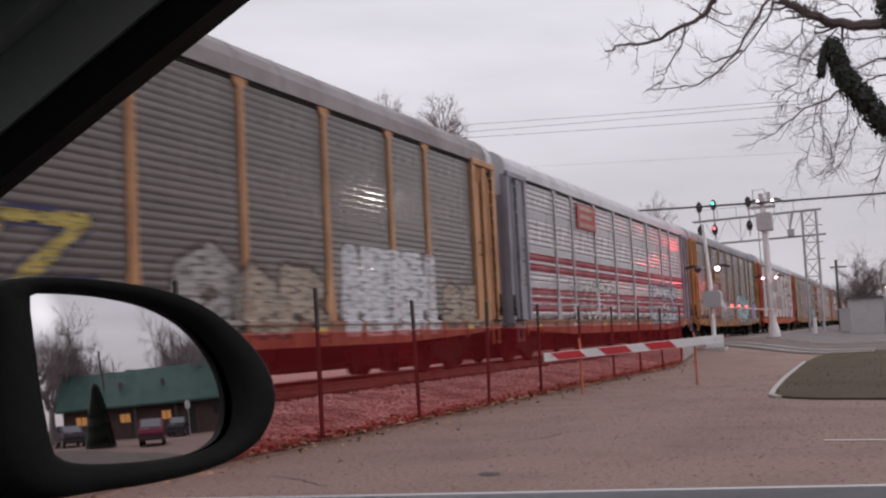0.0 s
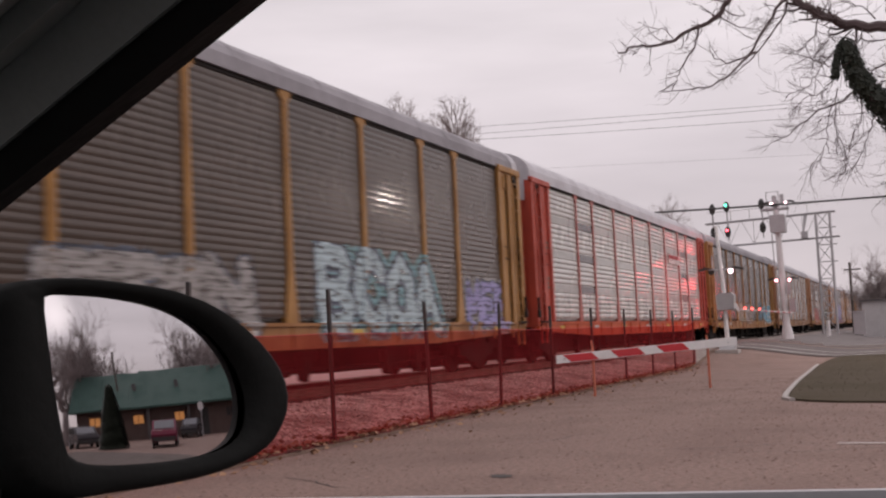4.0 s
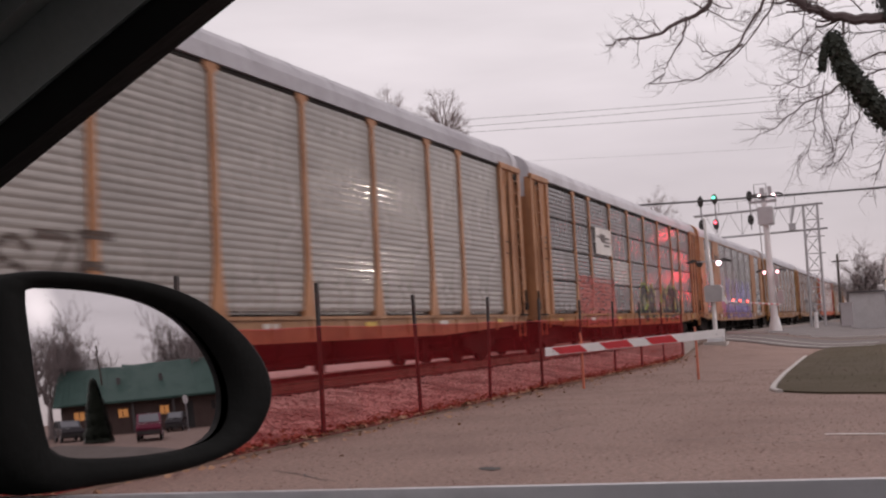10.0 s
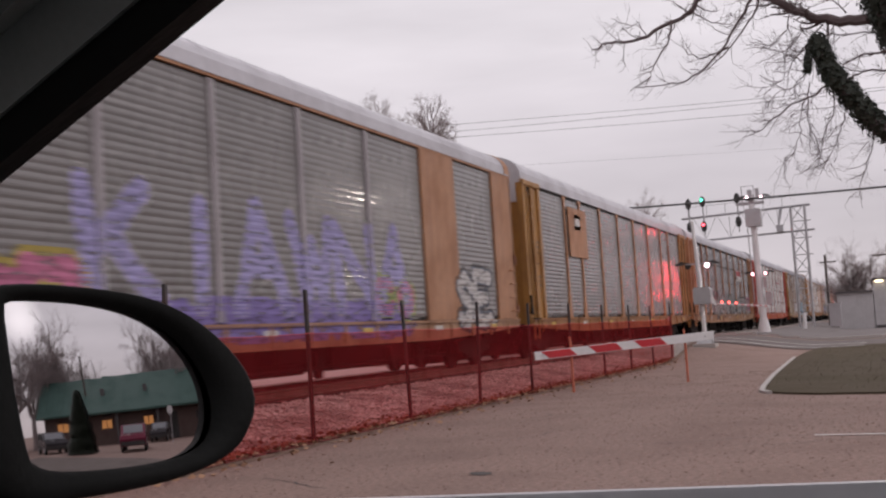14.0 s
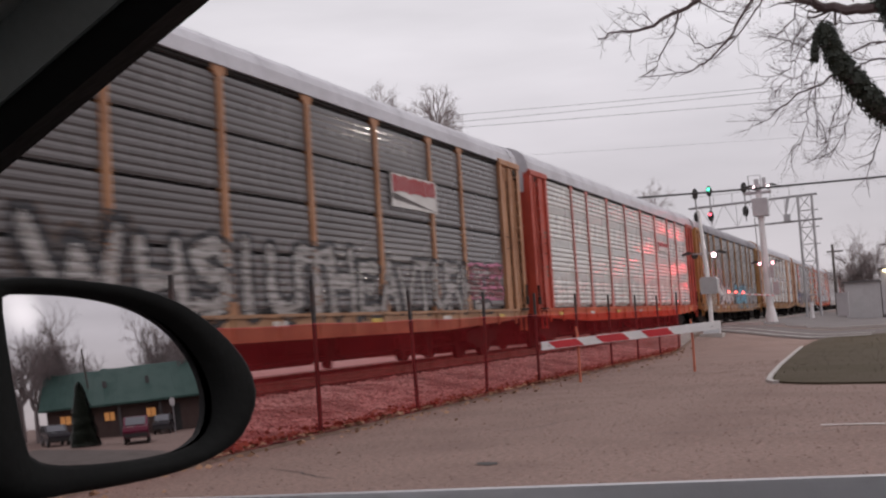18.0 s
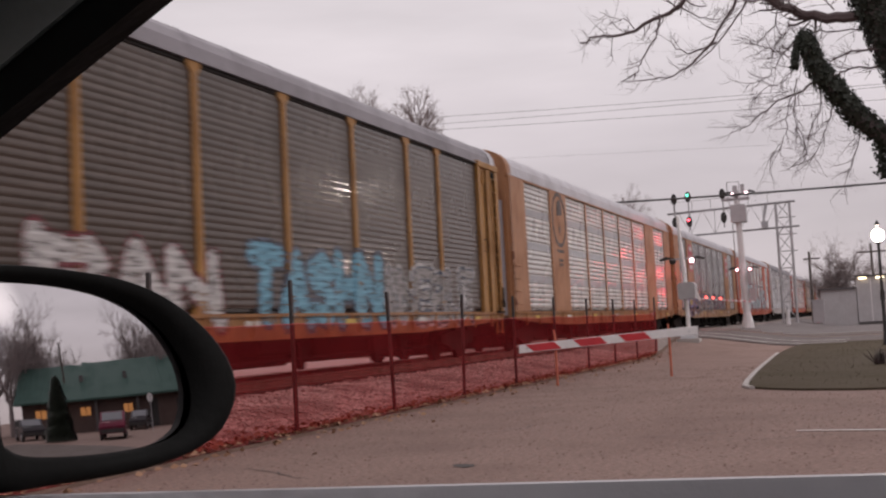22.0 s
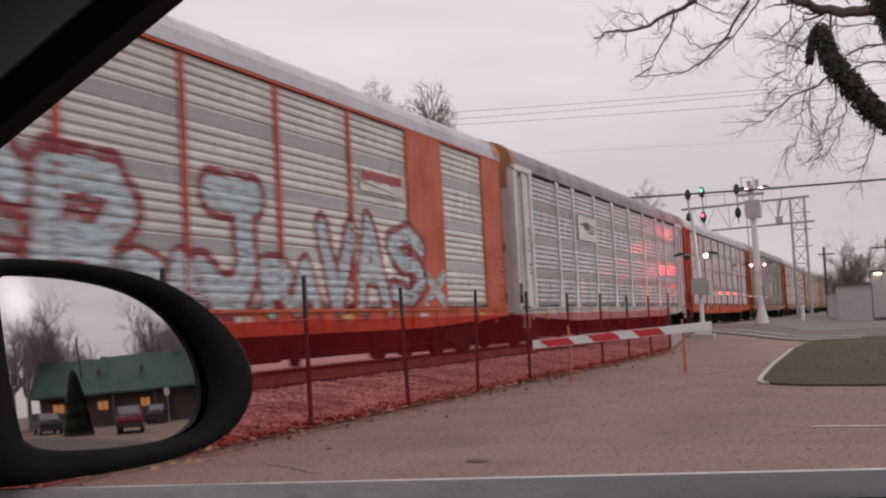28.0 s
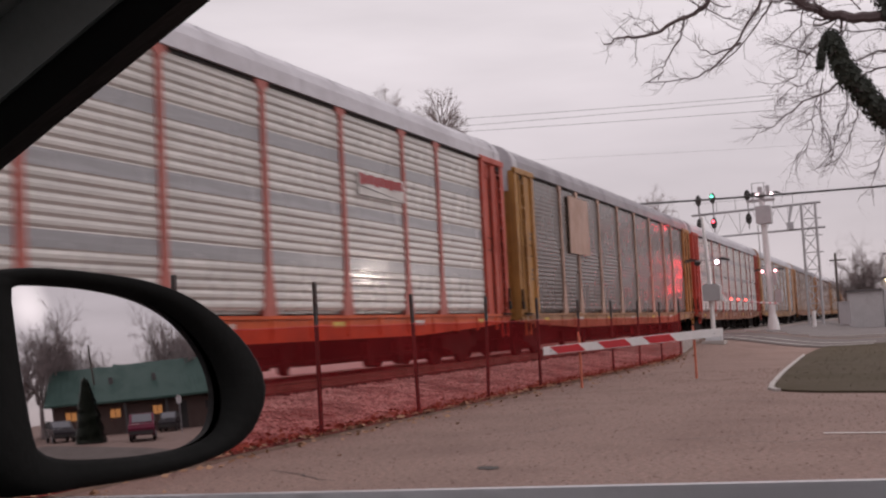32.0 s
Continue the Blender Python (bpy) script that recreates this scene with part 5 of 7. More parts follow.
outline = [(47.5, 2.9), (43, 3.0), (38, 2.96), (33.5, 2.80), (29.3, 2.64), (26.8, 2.54), (24.5, 2.42), (22.6, 2.32), (21.1, 2.20), (20.6, 2.04), (20.2, 1.75), (19.8, 1.3), (19.4, 0.4), (19.5, -3), (19.6, -9), (47.5, -9), (49, -3), (49, 1.0), (48.6, 1.9)]
m = Mesh()
m.prism([(x, y) for x, y in outline], 2, -0.02, 0.035)
structure("island", m, EARTH, "low traffic island of winter earth and thin grass", "island")
kerb = tagged(new("kerb"), "weathered pale concrete kerb along the island", "kerb", kind="structure")
line = [(38.0, 3.02), (33.5, 2.86), (29.3, 2.70), (26.8, 2.60), (24.5, 2.48), (22.6, 2.38), (21.1, 2.26), (20.55, 2.08)]
seglist = []
for (ax, ay), (bx, by) in zip(line, line[1:]):
    n = max(1, round(math.hypot(bx - ax, by - ay) / 1.5))
    seglist += [((ax + (bx - ax) * i / n, ay + (by - ay) * i / n), (ax + (bx - ax) * (i + 1) / n, ay + (by - ay) * (i + 1) / n)) for i in range(n)]
for (ax, ay), (bx, by) in seglist:
    L = math.hypot(bx - ax, by - ay)
    part("kerb_stone", Mesh().extrude([(-0.05, -0.02), (0.05, -0.02), (0.045, 0.04), (0.035, 0.05), (-0.04, 0.05), (-0.05, 0.04)], 0.004, L - 0.004), CONCRETE, kerb,
         at=pose(ax, ay, 0.0, 0, 0, math.degrees(math.atan2(by - ay, bx - ax))))
rng = random.Random(31)
blades = Mesh()
for i in range(2600):
    x, y = rng.uniform(20.4, 47), rng.uniform(-5, 2.3)
    if x < 21.6 and y > 0.5 + (x - 20.2):
        continue
    h, a = rng.uniform(0.03, 0.09), rng.uniform(0, 6.3)
    w = 0.012
    c, s = math.cos(a), math.sin(a)
    blades.add([(x - c * w, y - s * w, 0.03), (x + c * w, y + s * w, 0.03), (x + s * 0.03, y - c * 0.03, 0.035 + h * 0.4)], [(0, 1, 2)])
tagged(part("grass", blades, GRASSM), "sparse yellow-brown winter grass on the island", "grass", kind="stuff")
shrub = thing("shrub", pose(27.5, 0.05, 0.03), "small dark leafless shrub on the island", "shrub")
tw, lf = Mesh(), Mesh()
for i in range(60):
    a, e = rng.uniform(0, 6.3), rng.uniform(0.5, 1.5)
    r = rng.uniform(0.25, 0.5)
    tip = (r * math.cos(a) * math.cos(e), r * math.sin(a) * math.cos(e), 0.5 * r * 1.6 * math.sin(e))
    tw.tube([(0.06 * math.cos(a), 0.06 * math.sin(a), 0), tip], [0.012, 0.004], 4)
    for j in range(8):
        p = [tip[q] * rng.uniform(0.5, 1.05) + rng.uniform(-0.05, 0.05) for q in range(3)]
        lf.add([(p[0] - 0.03, p[1], p[2]), (p[0], p[1] + 0.03, p[2] + 0.02), (p[0] + 0.03, p[1], p[2])], [(0, 1, 2)])
part("stems", tw, BARK, shrub)
part("leaves", lf, IVY, shrub)

# ---- crossing signals ----
CROSS_Z = 0.55


def flasher(parent, x, y, z, lit, out=-1):
    """A hooded round crossing lamp facing along the road, its dark hood reaching outwards."""
    f = part("flasher", Mesh().disc((x, y, z), (1, 0, 0), 0.12, 0.12, 0.04, 16), BLACK, parent)
    part("hood", Mesh().prism([(y - 0.02, z + 0.10), (y + out * 0.42, z + 0.02), (y + out * 0.46, z + 0.08), (y + out * 0.20, z + 0.17)], 0, x - 0.16, x + 0.1), BLACK, f)
    if lit:
        part("lens", Mesh().disc((x - 0.17, y, z), (-1, 0, 0), 0.085, 0.07, 0.03, 16), FLASH if lit == 1 else DIM_FLASH, f)
    return f


m1 = thing("crossing_signal", pose(43.4, 6.5, CROSS_Z - 0.06), "white crossing signal mast with flasher and grey gate mechanism", "crossing signal")
part("mast", Mesh().tube([(0, 0, 0), (0, 0.02, 2.4), (0, 0.15, 4.5)], [0.085, 0.075, 0.055], 12), WHITE, m1)
part("foot", Mesh().prism([(-0.28, 0), (0.28, 0), (0.14, 0.32), (-0.14, 0.32)], 1, -0.28, 0.28), GALV, m1)
part("plinth", Mesh().box(-0.4, 0.4, -0.4, 0.4, -0.25, 0.02), CONCRETE, m1)
part("gate_mechanism", Mesh().prism([(-0.34, 1.45), (0.26, 1.45), (0.28, 1.98), (0.20, 2.06), (-0.26, 2.06), (-0.36, 1.96)], 0, -0.28, 0.3), GALV, m1)
part("counterweight_arm", Mesh().prism([(-0.36, 1.55), (-0.50, 1.35), (-0.56, 1.40), (-0.40, 1.75)], 0, -0.34, -0.28), WHITE, m1)
part("crossarm", Mesh().box(-0.04, 0.04, -0.35, 0.5, 2.90, 2.95), GALV, m1)
flasher(m1, -0.02, -0.30, 2.84, 1)
flasher(m1, -0.02, 0.42, 2.86, 0, 1)

m2 = thing("cantilever_signal", pose(66.0, 6.75, CROSS_Z), "tall white cantilever crossing mast with lit flashers and signal box", "crossing signal")
part("mast", Mesh().tube([(0, -0.06, 0), (0, 0.08, 7.0)], [0.19, 0.16], 14), WHITE, m2)
part("foot", Mesh().tube([(0, -0.06, 0), (0, -0.06, 0.3), (0, -0.05, 0.8)], [0.34, 0.31, 0.2], 12), WHITE, m2)
part("signal_box", Mesh().box(-0.4, 0.4, -0.38, 0.43, 5.76, 6.72, 0.05), GALV, m2)
part("ladder", Mesh().tube([(-0.25, 0.30, 1.6), (-0.25, 0.36, 5.7)], 0.03, 5), GALV, m2)
part("platform_rail", Mesh().tube([(-0.4, 0.52, 6.9), (-0.4, 0.52, 7.97), (-0.4, -0.12, 7.97), (-0.4, -0.12, 6.9)], 0.03, 6), GALV, m2)
part("cantilever_arm", Mesh().box(-0.12, 0.12, -0.6, 0.9, 6.98, 7.12), GALV, m2)
for y, lit, out in ((0.24, 1, 1), (-0.51, 1, -1)):
    flasher(m2, -0.5, y, 7.28, lit, out)
part("bell", Mesh().ball((0, 0.1, 7.35), 0.22, 10, 6, 1.1), GALV, m2)
part("lamp_housing", Mesh().box(-0.5, -0.3, -0.02, 0.22, 7.3, 7.75, 0.03).box(-0.5, -0.3, -0.4, -0.2, 7.3, 7.8, 0.03), GALV, m2)
part("crossarm", Mesh().box(-0.05, 0.05, -0.5, 0.5, 3.18, 3.26), GALV, m2)
for y, lit, out in ((0.28, 2, 1), (-0.40, 2, -1)):
    flasher(m2, -0.25, y, 3.17, lit, out)
part("gate_mechanism", Mesh().box(-0.3, 0.3, -0.62, -0.3, 1.45, 2.15, 0.04), GALV, m2)
part("relay_box", Mesh().box(-0.3, -0.05, -0.42, -0.22, 2.4, 3.0, 0.03), GALV, m2)
arm = thing("gate_arm", pose(65.4, 6.3, CROSS_Z), "lowered thin crossing gate arm with red lamps", "gate arm")


def arm_at(x):
    return (-x, 0.03 * x, 1.40 + 0.004 * x)


part("arm", Mesh().tube([arm_at(0), arm_at(16.0)], [0.045, 0.022], 6), WHITE, arm)
for x in (11.4, 13.4, 15.2):
    a = arm_at(x)
    part("lamp", Mesh().disc((a[0], a[1] - 0.04, a[2] + 0.07), (-1, -0.4, 0), 0.055, 0.05, 0.05, 10), GATE_LAMP, arm)
    part("lamp_base", Mesh().box(a[0] - 0.03, a[0] + 0.03, a[1] - 0.03, a[1] + 0.03, a[2], a[2] + 0.05), BLACK, arm)
for i in range(7):
    part("red_band", Mesh().tube([arm_at(1 + 2 * i), arm_at(1.9 + 2 * i)], 0.05 - 0.003 * i, 6), STRIPE, arm)

# Unseen red spots added for the flashers' light on the train; no mast at x 77.
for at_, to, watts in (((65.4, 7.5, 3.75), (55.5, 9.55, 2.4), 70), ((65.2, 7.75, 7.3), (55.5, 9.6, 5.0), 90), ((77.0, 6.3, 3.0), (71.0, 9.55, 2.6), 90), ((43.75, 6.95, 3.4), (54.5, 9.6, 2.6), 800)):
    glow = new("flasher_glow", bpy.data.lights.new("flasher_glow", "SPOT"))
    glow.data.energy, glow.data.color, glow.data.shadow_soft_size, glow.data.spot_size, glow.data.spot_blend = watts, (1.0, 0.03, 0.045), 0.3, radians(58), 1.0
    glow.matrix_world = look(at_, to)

# ---- signal bridge over the track ----
sb = thing("signal_bridge", pose(85.0, 0, CROSS_Z), "galvanised lattice signal cantilever reaching over the track", "signal bridge")
for y in (5.27, 6.2):
    for x in (-0.28, 0.28):
        part("leg", Mesh().tube([(x, y, 0), (x, y, 8.45)], 0.07, 6), GALV, sb)
for i in range(7):
    a, b = 0.3 + 1.17 * i, 0.3 + 1.17 * (i + 1)
    for x in (-0.28, 0.28):
        part("tower_brace", Mesh().tube([(x, 5.27, a), (x, 6.2, b)] if (i + (x > 0)) % 2 else [(x, 6.2, a), (x, 5.27, b)], 0.03, 5), GALV, sb)
    part("tower_tie", Mesh().tube([(-0.28, 5.2 if i < 4 else 4.9, a), (-0.28, 6.25, a)], 0.04, 5), GALV, sb)
for x in (-0.28, 0.28):
    part("chord", Mesh().tube([(x, 4.9, 8.42), (x, 13.7, 8.2)], 0.065, 6), GALV, sb)
    part("chord", Mesh().tube([(x, 4.7, 6.68), (x, 12.15, 6.55)], 0.06, 6), GALV, sb)
for i in range(8):
    y = 6.2 + i * 0.85
    part("truss_brace", Mesh().tube([(0.28, y, 6.62 if i % 2 else 8.35), (0.28, y + 0.85, 8.35 if i % 2 else 6.62)], 0.018, 5), GALV, sb)
for y in (7.1, 8.6, 10.4, 12.1):
    part("truss_post", Mesh().tube([(0, y, 6.6), (0, y, 8.3)], 0.022, 5), GALV, sb)
for i in range(6):
    y = 6.7 + i * 1.3
    part("handrail_post", Mesh().tube([(-0.28, y, 8.3), (-0.28, y, 9.05)], 0.022, 4), GALV, sb)
part("handrail", Mesh().tube([(-0.28, 6.5, 9.06), (-0.28, 13.5, 8.98)], 0.018, 4), GALV, sb)
part("bracket", Mesh().prism([(6.7, 8.3), (7.0, 7.1), (7.1, 7.1), (6.95, 8.3)], 0, -0.32, -0.27), GALV, sb)
part("junction_case", Mesh().box(-0.5, -0.3, 6.75, 7.2, 6.7, 7.15), GALV, sb)
for y, heads in ((13.07, ((9.15, None), (7.5, None))), (12.08, ((9.25, SIGNAL_GREEN), (7.48, SIGNAL_RED))), (9.68, ((9.25, None), (7.6, None)))):
    sg = thing("railway_signal", pose(84.3, y, CROSS_Z), "black railway signal heads on a bridge bracket, " + ("green over red" if y == 12.08 else "unlit"), "railway signal", "signals on the bridge")
    part("bracket_pole", Mesh().tube([(0, 0, 6.9), (0, 0, 9.6)], 0.05, 8), GALV, sg)
    part("bracket_arm", Mesh().box(-0.03, 0.46, -0.05, 0.05, 8.14, 8.30), GALV, sg)
    for z, lens in heads:
        hd = part("signal_head", Mesh().prism([(0.21 * math.cos(a), z + 0.38 * math.sin(a)) for a in (2 * math.pi * i / 16 for i in range(16))], 0, -0.14, -0.06), BLACK, sg)
        part("signal_hood", Mesh().tube([(-0.14, 0, z + 0.1), (-0.42, 0, z + 0.13)], [0.13, 0.12], 10), BLACK, hd)
        if lens:
            part("signal_lens", Mesh().disc((-0.42, 0, z + 0.10), (-1, 0, 0), 0.10, 0.085, 0.03, 14), lens, hd)

# ---- overhead lines ----
def cable(name, a, b, sag, r, label):
    pts = [Vector(a).lerp(Vector(b), i / 24) - Vector((0, 0, sag * 4 * (i / 24) * (1 - i / 24))) for i in range(25)]
    tagged(part(name, Mesh().tube(pts, r, 5), BLACK), label, "cable", "overhead lines")


cable("heavy_cable", (60, 17.0, 7.52), (60, -30, 7.9), 0.5, 0.05, "thick black cable slung across the crossing road")
for za, zb, r in ((24.02, 23.22, 0.02), (23.36, 22.76, 0.02), (22.58, 21.74, 0.02), (19.04, 18.1, 0.008)):
    d = (za - zb) / 17.5
    cable("power_line", (120, 120, za + d * 88 + 1.6), (120, -60, za - d * 92 + 1.6), 1.6, r, "thin dark power line high over the track")


for x, y, hgt in ((60, 17.0, 7.72), (60, -30.0, 8.1), (120, 120.0, 30.5), (120, -60.0, 22.0)):
    up_ = thing("utility_pole", pose(x, y, 0), "tall wooden utility pole carrying the lines", "utility pole", "utility poles")
    part("pole", Mesh().tube([(0, 0, -0.2), (0, 0, hgt)], [0.17, 0.12], 8), TIE, up_)
    part("crossarm", Mesh().box(-1.2, 1.2, -0.06, 0.06, hgt - 0.5, hgt - 0.36), TIE, up_)

# ---- trees ----
def branch(m, p, d, length, r, depth, rng, droop=0.0, spread=0.6, sides=5, taper=0.55, kids=(2, 3, 3)):
    """A crooked limb that forks into thinner ones."""
    pts, rad = [p.copy()], [r]
    n = 4 if depth else 3
    for i in range(n):
        d = (d + Vector((rng.uniform(-1, 1), rng.uniform(-1, 1), rng.uniform(-1, 1))) * 0.34 + Vector((0, 0, -droop))).normalized()
        p = p + d * length / n
        pts.append(p.copy())
        rad.append(r * (1 - (1 - taper) * (i + 1) / n))
    m.tube(pts, rad, sides)
    if depth:
        for i in range(rng.choice(kids)):
            k = rng.choice((1, 2, n))
            e = (d + Vector((rng.uniform(-1, 1), rng.uniform(-1, 1), rng.uniform(-0.7, 1))) * spread).normalized()
            branch(m, pts[k], e, length * rng.uniform(0.55, 0.8), rad[k] * 0.7, depth - 1, rng, droop, spread, max(3, sides - 1), taper, kids)


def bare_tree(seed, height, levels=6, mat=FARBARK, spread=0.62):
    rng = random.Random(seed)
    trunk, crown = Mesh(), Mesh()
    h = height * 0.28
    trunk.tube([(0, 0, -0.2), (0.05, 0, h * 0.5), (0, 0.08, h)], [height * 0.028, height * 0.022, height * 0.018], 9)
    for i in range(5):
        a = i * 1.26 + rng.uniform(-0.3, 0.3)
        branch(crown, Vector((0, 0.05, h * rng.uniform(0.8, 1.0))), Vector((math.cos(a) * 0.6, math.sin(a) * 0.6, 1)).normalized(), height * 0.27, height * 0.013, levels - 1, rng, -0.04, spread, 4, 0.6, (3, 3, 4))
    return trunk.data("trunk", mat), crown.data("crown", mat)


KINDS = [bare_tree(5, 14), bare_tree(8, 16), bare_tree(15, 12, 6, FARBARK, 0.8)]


def round_tree(seed, height, rh, rv):
    """A tall leafless tree with a rounded head of fine twigs."""
    rng = random.Random(seed)
    trunk, crown = Mesh(), Mesh()
    zc = height - rv
    trunk.tube([(0, 0, -0.2), (0.1, 0, height * 0.4), (0, 0.08, zc)], [0.3, 0.22, 0.13], 9)
    for i in range(60):
        u, a, k = rng.uniform(-0.5, 1), rng.uniform(0, 6.3), rng.uniform(0.55, 0.92)
        tip = Vector((rh * math.sqrt(1 - u * u) * math.cos(a) * k, rh * math.sqrt(1 - u * u) * math.sin(a) * k, zc + rv * u * k))
        root = Vector((0, 0.06, zc + rng.uniform(-0.35, 0.15) * rv))
        mid = root.lerp(tip, 0.5) + Vector((rng.uniform(-1, 1), rng.uniform(-1, 1), rng.uniform(-0.6, 0.4))) * 0.12 * rh
        crown.tube([root, mid, tip], [0.04, 0.028, 0.014], 5)
        for p, q in ((mid, tip), (tip, tip)):
            for j in range(3):
                d = ((tip - root).normalized() + Vector((rng.uniform(-1, 1), rng.uniform(-1, 1), rng.uniform(-0.5, 1))) * 0.8).normalized()
                branch(crown, p.lerp(q, rng.random()), d, rh * rng.uniform(0.16, 0.3), 0.011, 2, rng, 0.0, 0.9, 3, 0.6, (3, 3))
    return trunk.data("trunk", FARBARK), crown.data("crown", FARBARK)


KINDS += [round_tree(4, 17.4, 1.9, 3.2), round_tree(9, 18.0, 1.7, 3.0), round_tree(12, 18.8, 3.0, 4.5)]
TALL = [max(v.co.z for v in crown.vertices) for _, crown in KINDS]


def plant(kind, x, y, s, turn, label="leafless winter tree with a fine twiggy crown"):
    t = thing("bare_tree", pose(x, y, ground_z(x, y), 0, 0, turn), label, "tree", "leafless trees around the crossing")
    for nm, me in zip(("trunk", "crown"), KINDS[kind]):
        part(nm, me, parent=t).scale = (s, s, s)


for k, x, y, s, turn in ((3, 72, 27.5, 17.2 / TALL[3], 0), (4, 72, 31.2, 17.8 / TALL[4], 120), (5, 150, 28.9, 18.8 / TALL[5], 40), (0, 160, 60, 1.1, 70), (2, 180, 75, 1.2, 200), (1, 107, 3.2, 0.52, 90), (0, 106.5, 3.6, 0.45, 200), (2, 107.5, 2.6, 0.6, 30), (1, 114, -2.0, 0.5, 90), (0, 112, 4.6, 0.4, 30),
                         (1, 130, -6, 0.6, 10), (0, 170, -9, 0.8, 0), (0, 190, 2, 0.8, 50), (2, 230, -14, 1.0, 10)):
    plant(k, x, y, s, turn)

# the near tree with its ivy-clad limb, standing beside the lot
near_tree = thing("near_tree", pose(0, 0, 0), "large leafless tree with drooping twigs and an ivy-clad limb", "tree")
rng = random.Random(77)
TRUNK = [Vector(p) for p in ((16.5, -1.75, -0.1), (16.45, -1.45, 1.5), (16.3, -1.02, 3.0), (16.15, -0.70, 4.0), (16.1, -0.50, 4.5), (16.05, -0.36, 4.9), (16.0, -0.18, 5.35), (15.95, 0.05, 6.2), (15.9, 0.2, 7.6))]
part("trunk", Mesh().tube(TRUNK, [0.45, 0.37, 0.31, 0.28, 0.27, 0.26, 0.23, 0.16, 0.09], 12), BARK, near_tree)
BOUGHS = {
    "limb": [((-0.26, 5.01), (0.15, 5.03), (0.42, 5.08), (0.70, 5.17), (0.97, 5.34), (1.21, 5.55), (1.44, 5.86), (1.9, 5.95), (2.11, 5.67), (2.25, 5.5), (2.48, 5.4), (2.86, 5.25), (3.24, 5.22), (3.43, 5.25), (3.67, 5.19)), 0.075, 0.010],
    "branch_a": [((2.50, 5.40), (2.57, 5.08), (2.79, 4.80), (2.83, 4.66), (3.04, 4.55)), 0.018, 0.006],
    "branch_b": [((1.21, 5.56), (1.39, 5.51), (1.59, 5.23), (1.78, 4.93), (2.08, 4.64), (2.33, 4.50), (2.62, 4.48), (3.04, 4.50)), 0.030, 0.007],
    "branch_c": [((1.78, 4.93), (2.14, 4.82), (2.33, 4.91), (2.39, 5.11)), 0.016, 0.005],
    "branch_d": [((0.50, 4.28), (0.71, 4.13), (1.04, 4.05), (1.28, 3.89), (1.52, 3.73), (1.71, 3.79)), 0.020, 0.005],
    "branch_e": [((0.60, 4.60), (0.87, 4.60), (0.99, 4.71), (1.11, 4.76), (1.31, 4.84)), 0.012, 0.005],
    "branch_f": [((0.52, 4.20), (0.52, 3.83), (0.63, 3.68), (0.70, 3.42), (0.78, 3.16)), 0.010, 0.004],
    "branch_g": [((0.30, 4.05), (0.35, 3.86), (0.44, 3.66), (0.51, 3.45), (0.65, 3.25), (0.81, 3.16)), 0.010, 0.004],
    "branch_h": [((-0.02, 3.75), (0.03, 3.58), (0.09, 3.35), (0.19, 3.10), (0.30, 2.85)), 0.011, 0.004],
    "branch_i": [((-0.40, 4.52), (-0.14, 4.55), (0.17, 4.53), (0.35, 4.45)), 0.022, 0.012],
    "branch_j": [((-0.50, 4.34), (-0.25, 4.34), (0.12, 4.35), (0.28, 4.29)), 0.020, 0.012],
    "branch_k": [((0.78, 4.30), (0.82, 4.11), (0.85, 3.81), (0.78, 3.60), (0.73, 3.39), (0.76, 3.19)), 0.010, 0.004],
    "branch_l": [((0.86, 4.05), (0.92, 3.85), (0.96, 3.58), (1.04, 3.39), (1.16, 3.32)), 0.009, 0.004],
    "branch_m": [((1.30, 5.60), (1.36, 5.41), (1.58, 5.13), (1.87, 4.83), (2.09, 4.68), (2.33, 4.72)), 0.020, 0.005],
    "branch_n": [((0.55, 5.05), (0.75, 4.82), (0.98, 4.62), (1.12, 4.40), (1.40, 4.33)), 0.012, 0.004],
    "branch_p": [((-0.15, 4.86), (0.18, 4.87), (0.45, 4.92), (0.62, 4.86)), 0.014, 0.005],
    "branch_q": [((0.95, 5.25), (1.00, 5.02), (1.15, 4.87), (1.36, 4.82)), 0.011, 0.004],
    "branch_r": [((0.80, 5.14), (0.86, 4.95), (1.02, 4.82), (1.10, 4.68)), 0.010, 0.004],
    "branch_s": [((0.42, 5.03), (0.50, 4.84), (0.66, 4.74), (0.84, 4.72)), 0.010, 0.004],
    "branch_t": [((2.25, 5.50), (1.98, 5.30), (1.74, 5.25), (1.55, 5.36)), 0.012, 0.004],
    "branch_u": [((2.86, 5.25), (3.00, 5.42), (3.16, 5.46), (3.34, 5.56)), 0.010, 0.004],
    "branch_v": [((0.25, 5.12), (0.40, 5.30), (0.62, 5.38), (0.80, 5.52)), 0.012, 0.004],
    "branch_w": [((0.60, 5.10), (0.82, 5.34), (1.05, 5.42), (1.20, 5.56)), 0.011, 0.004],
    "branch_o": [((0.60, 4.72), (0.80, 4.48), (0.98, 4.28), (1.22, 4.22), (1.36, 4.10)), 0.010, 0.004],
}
tw = Mesh()
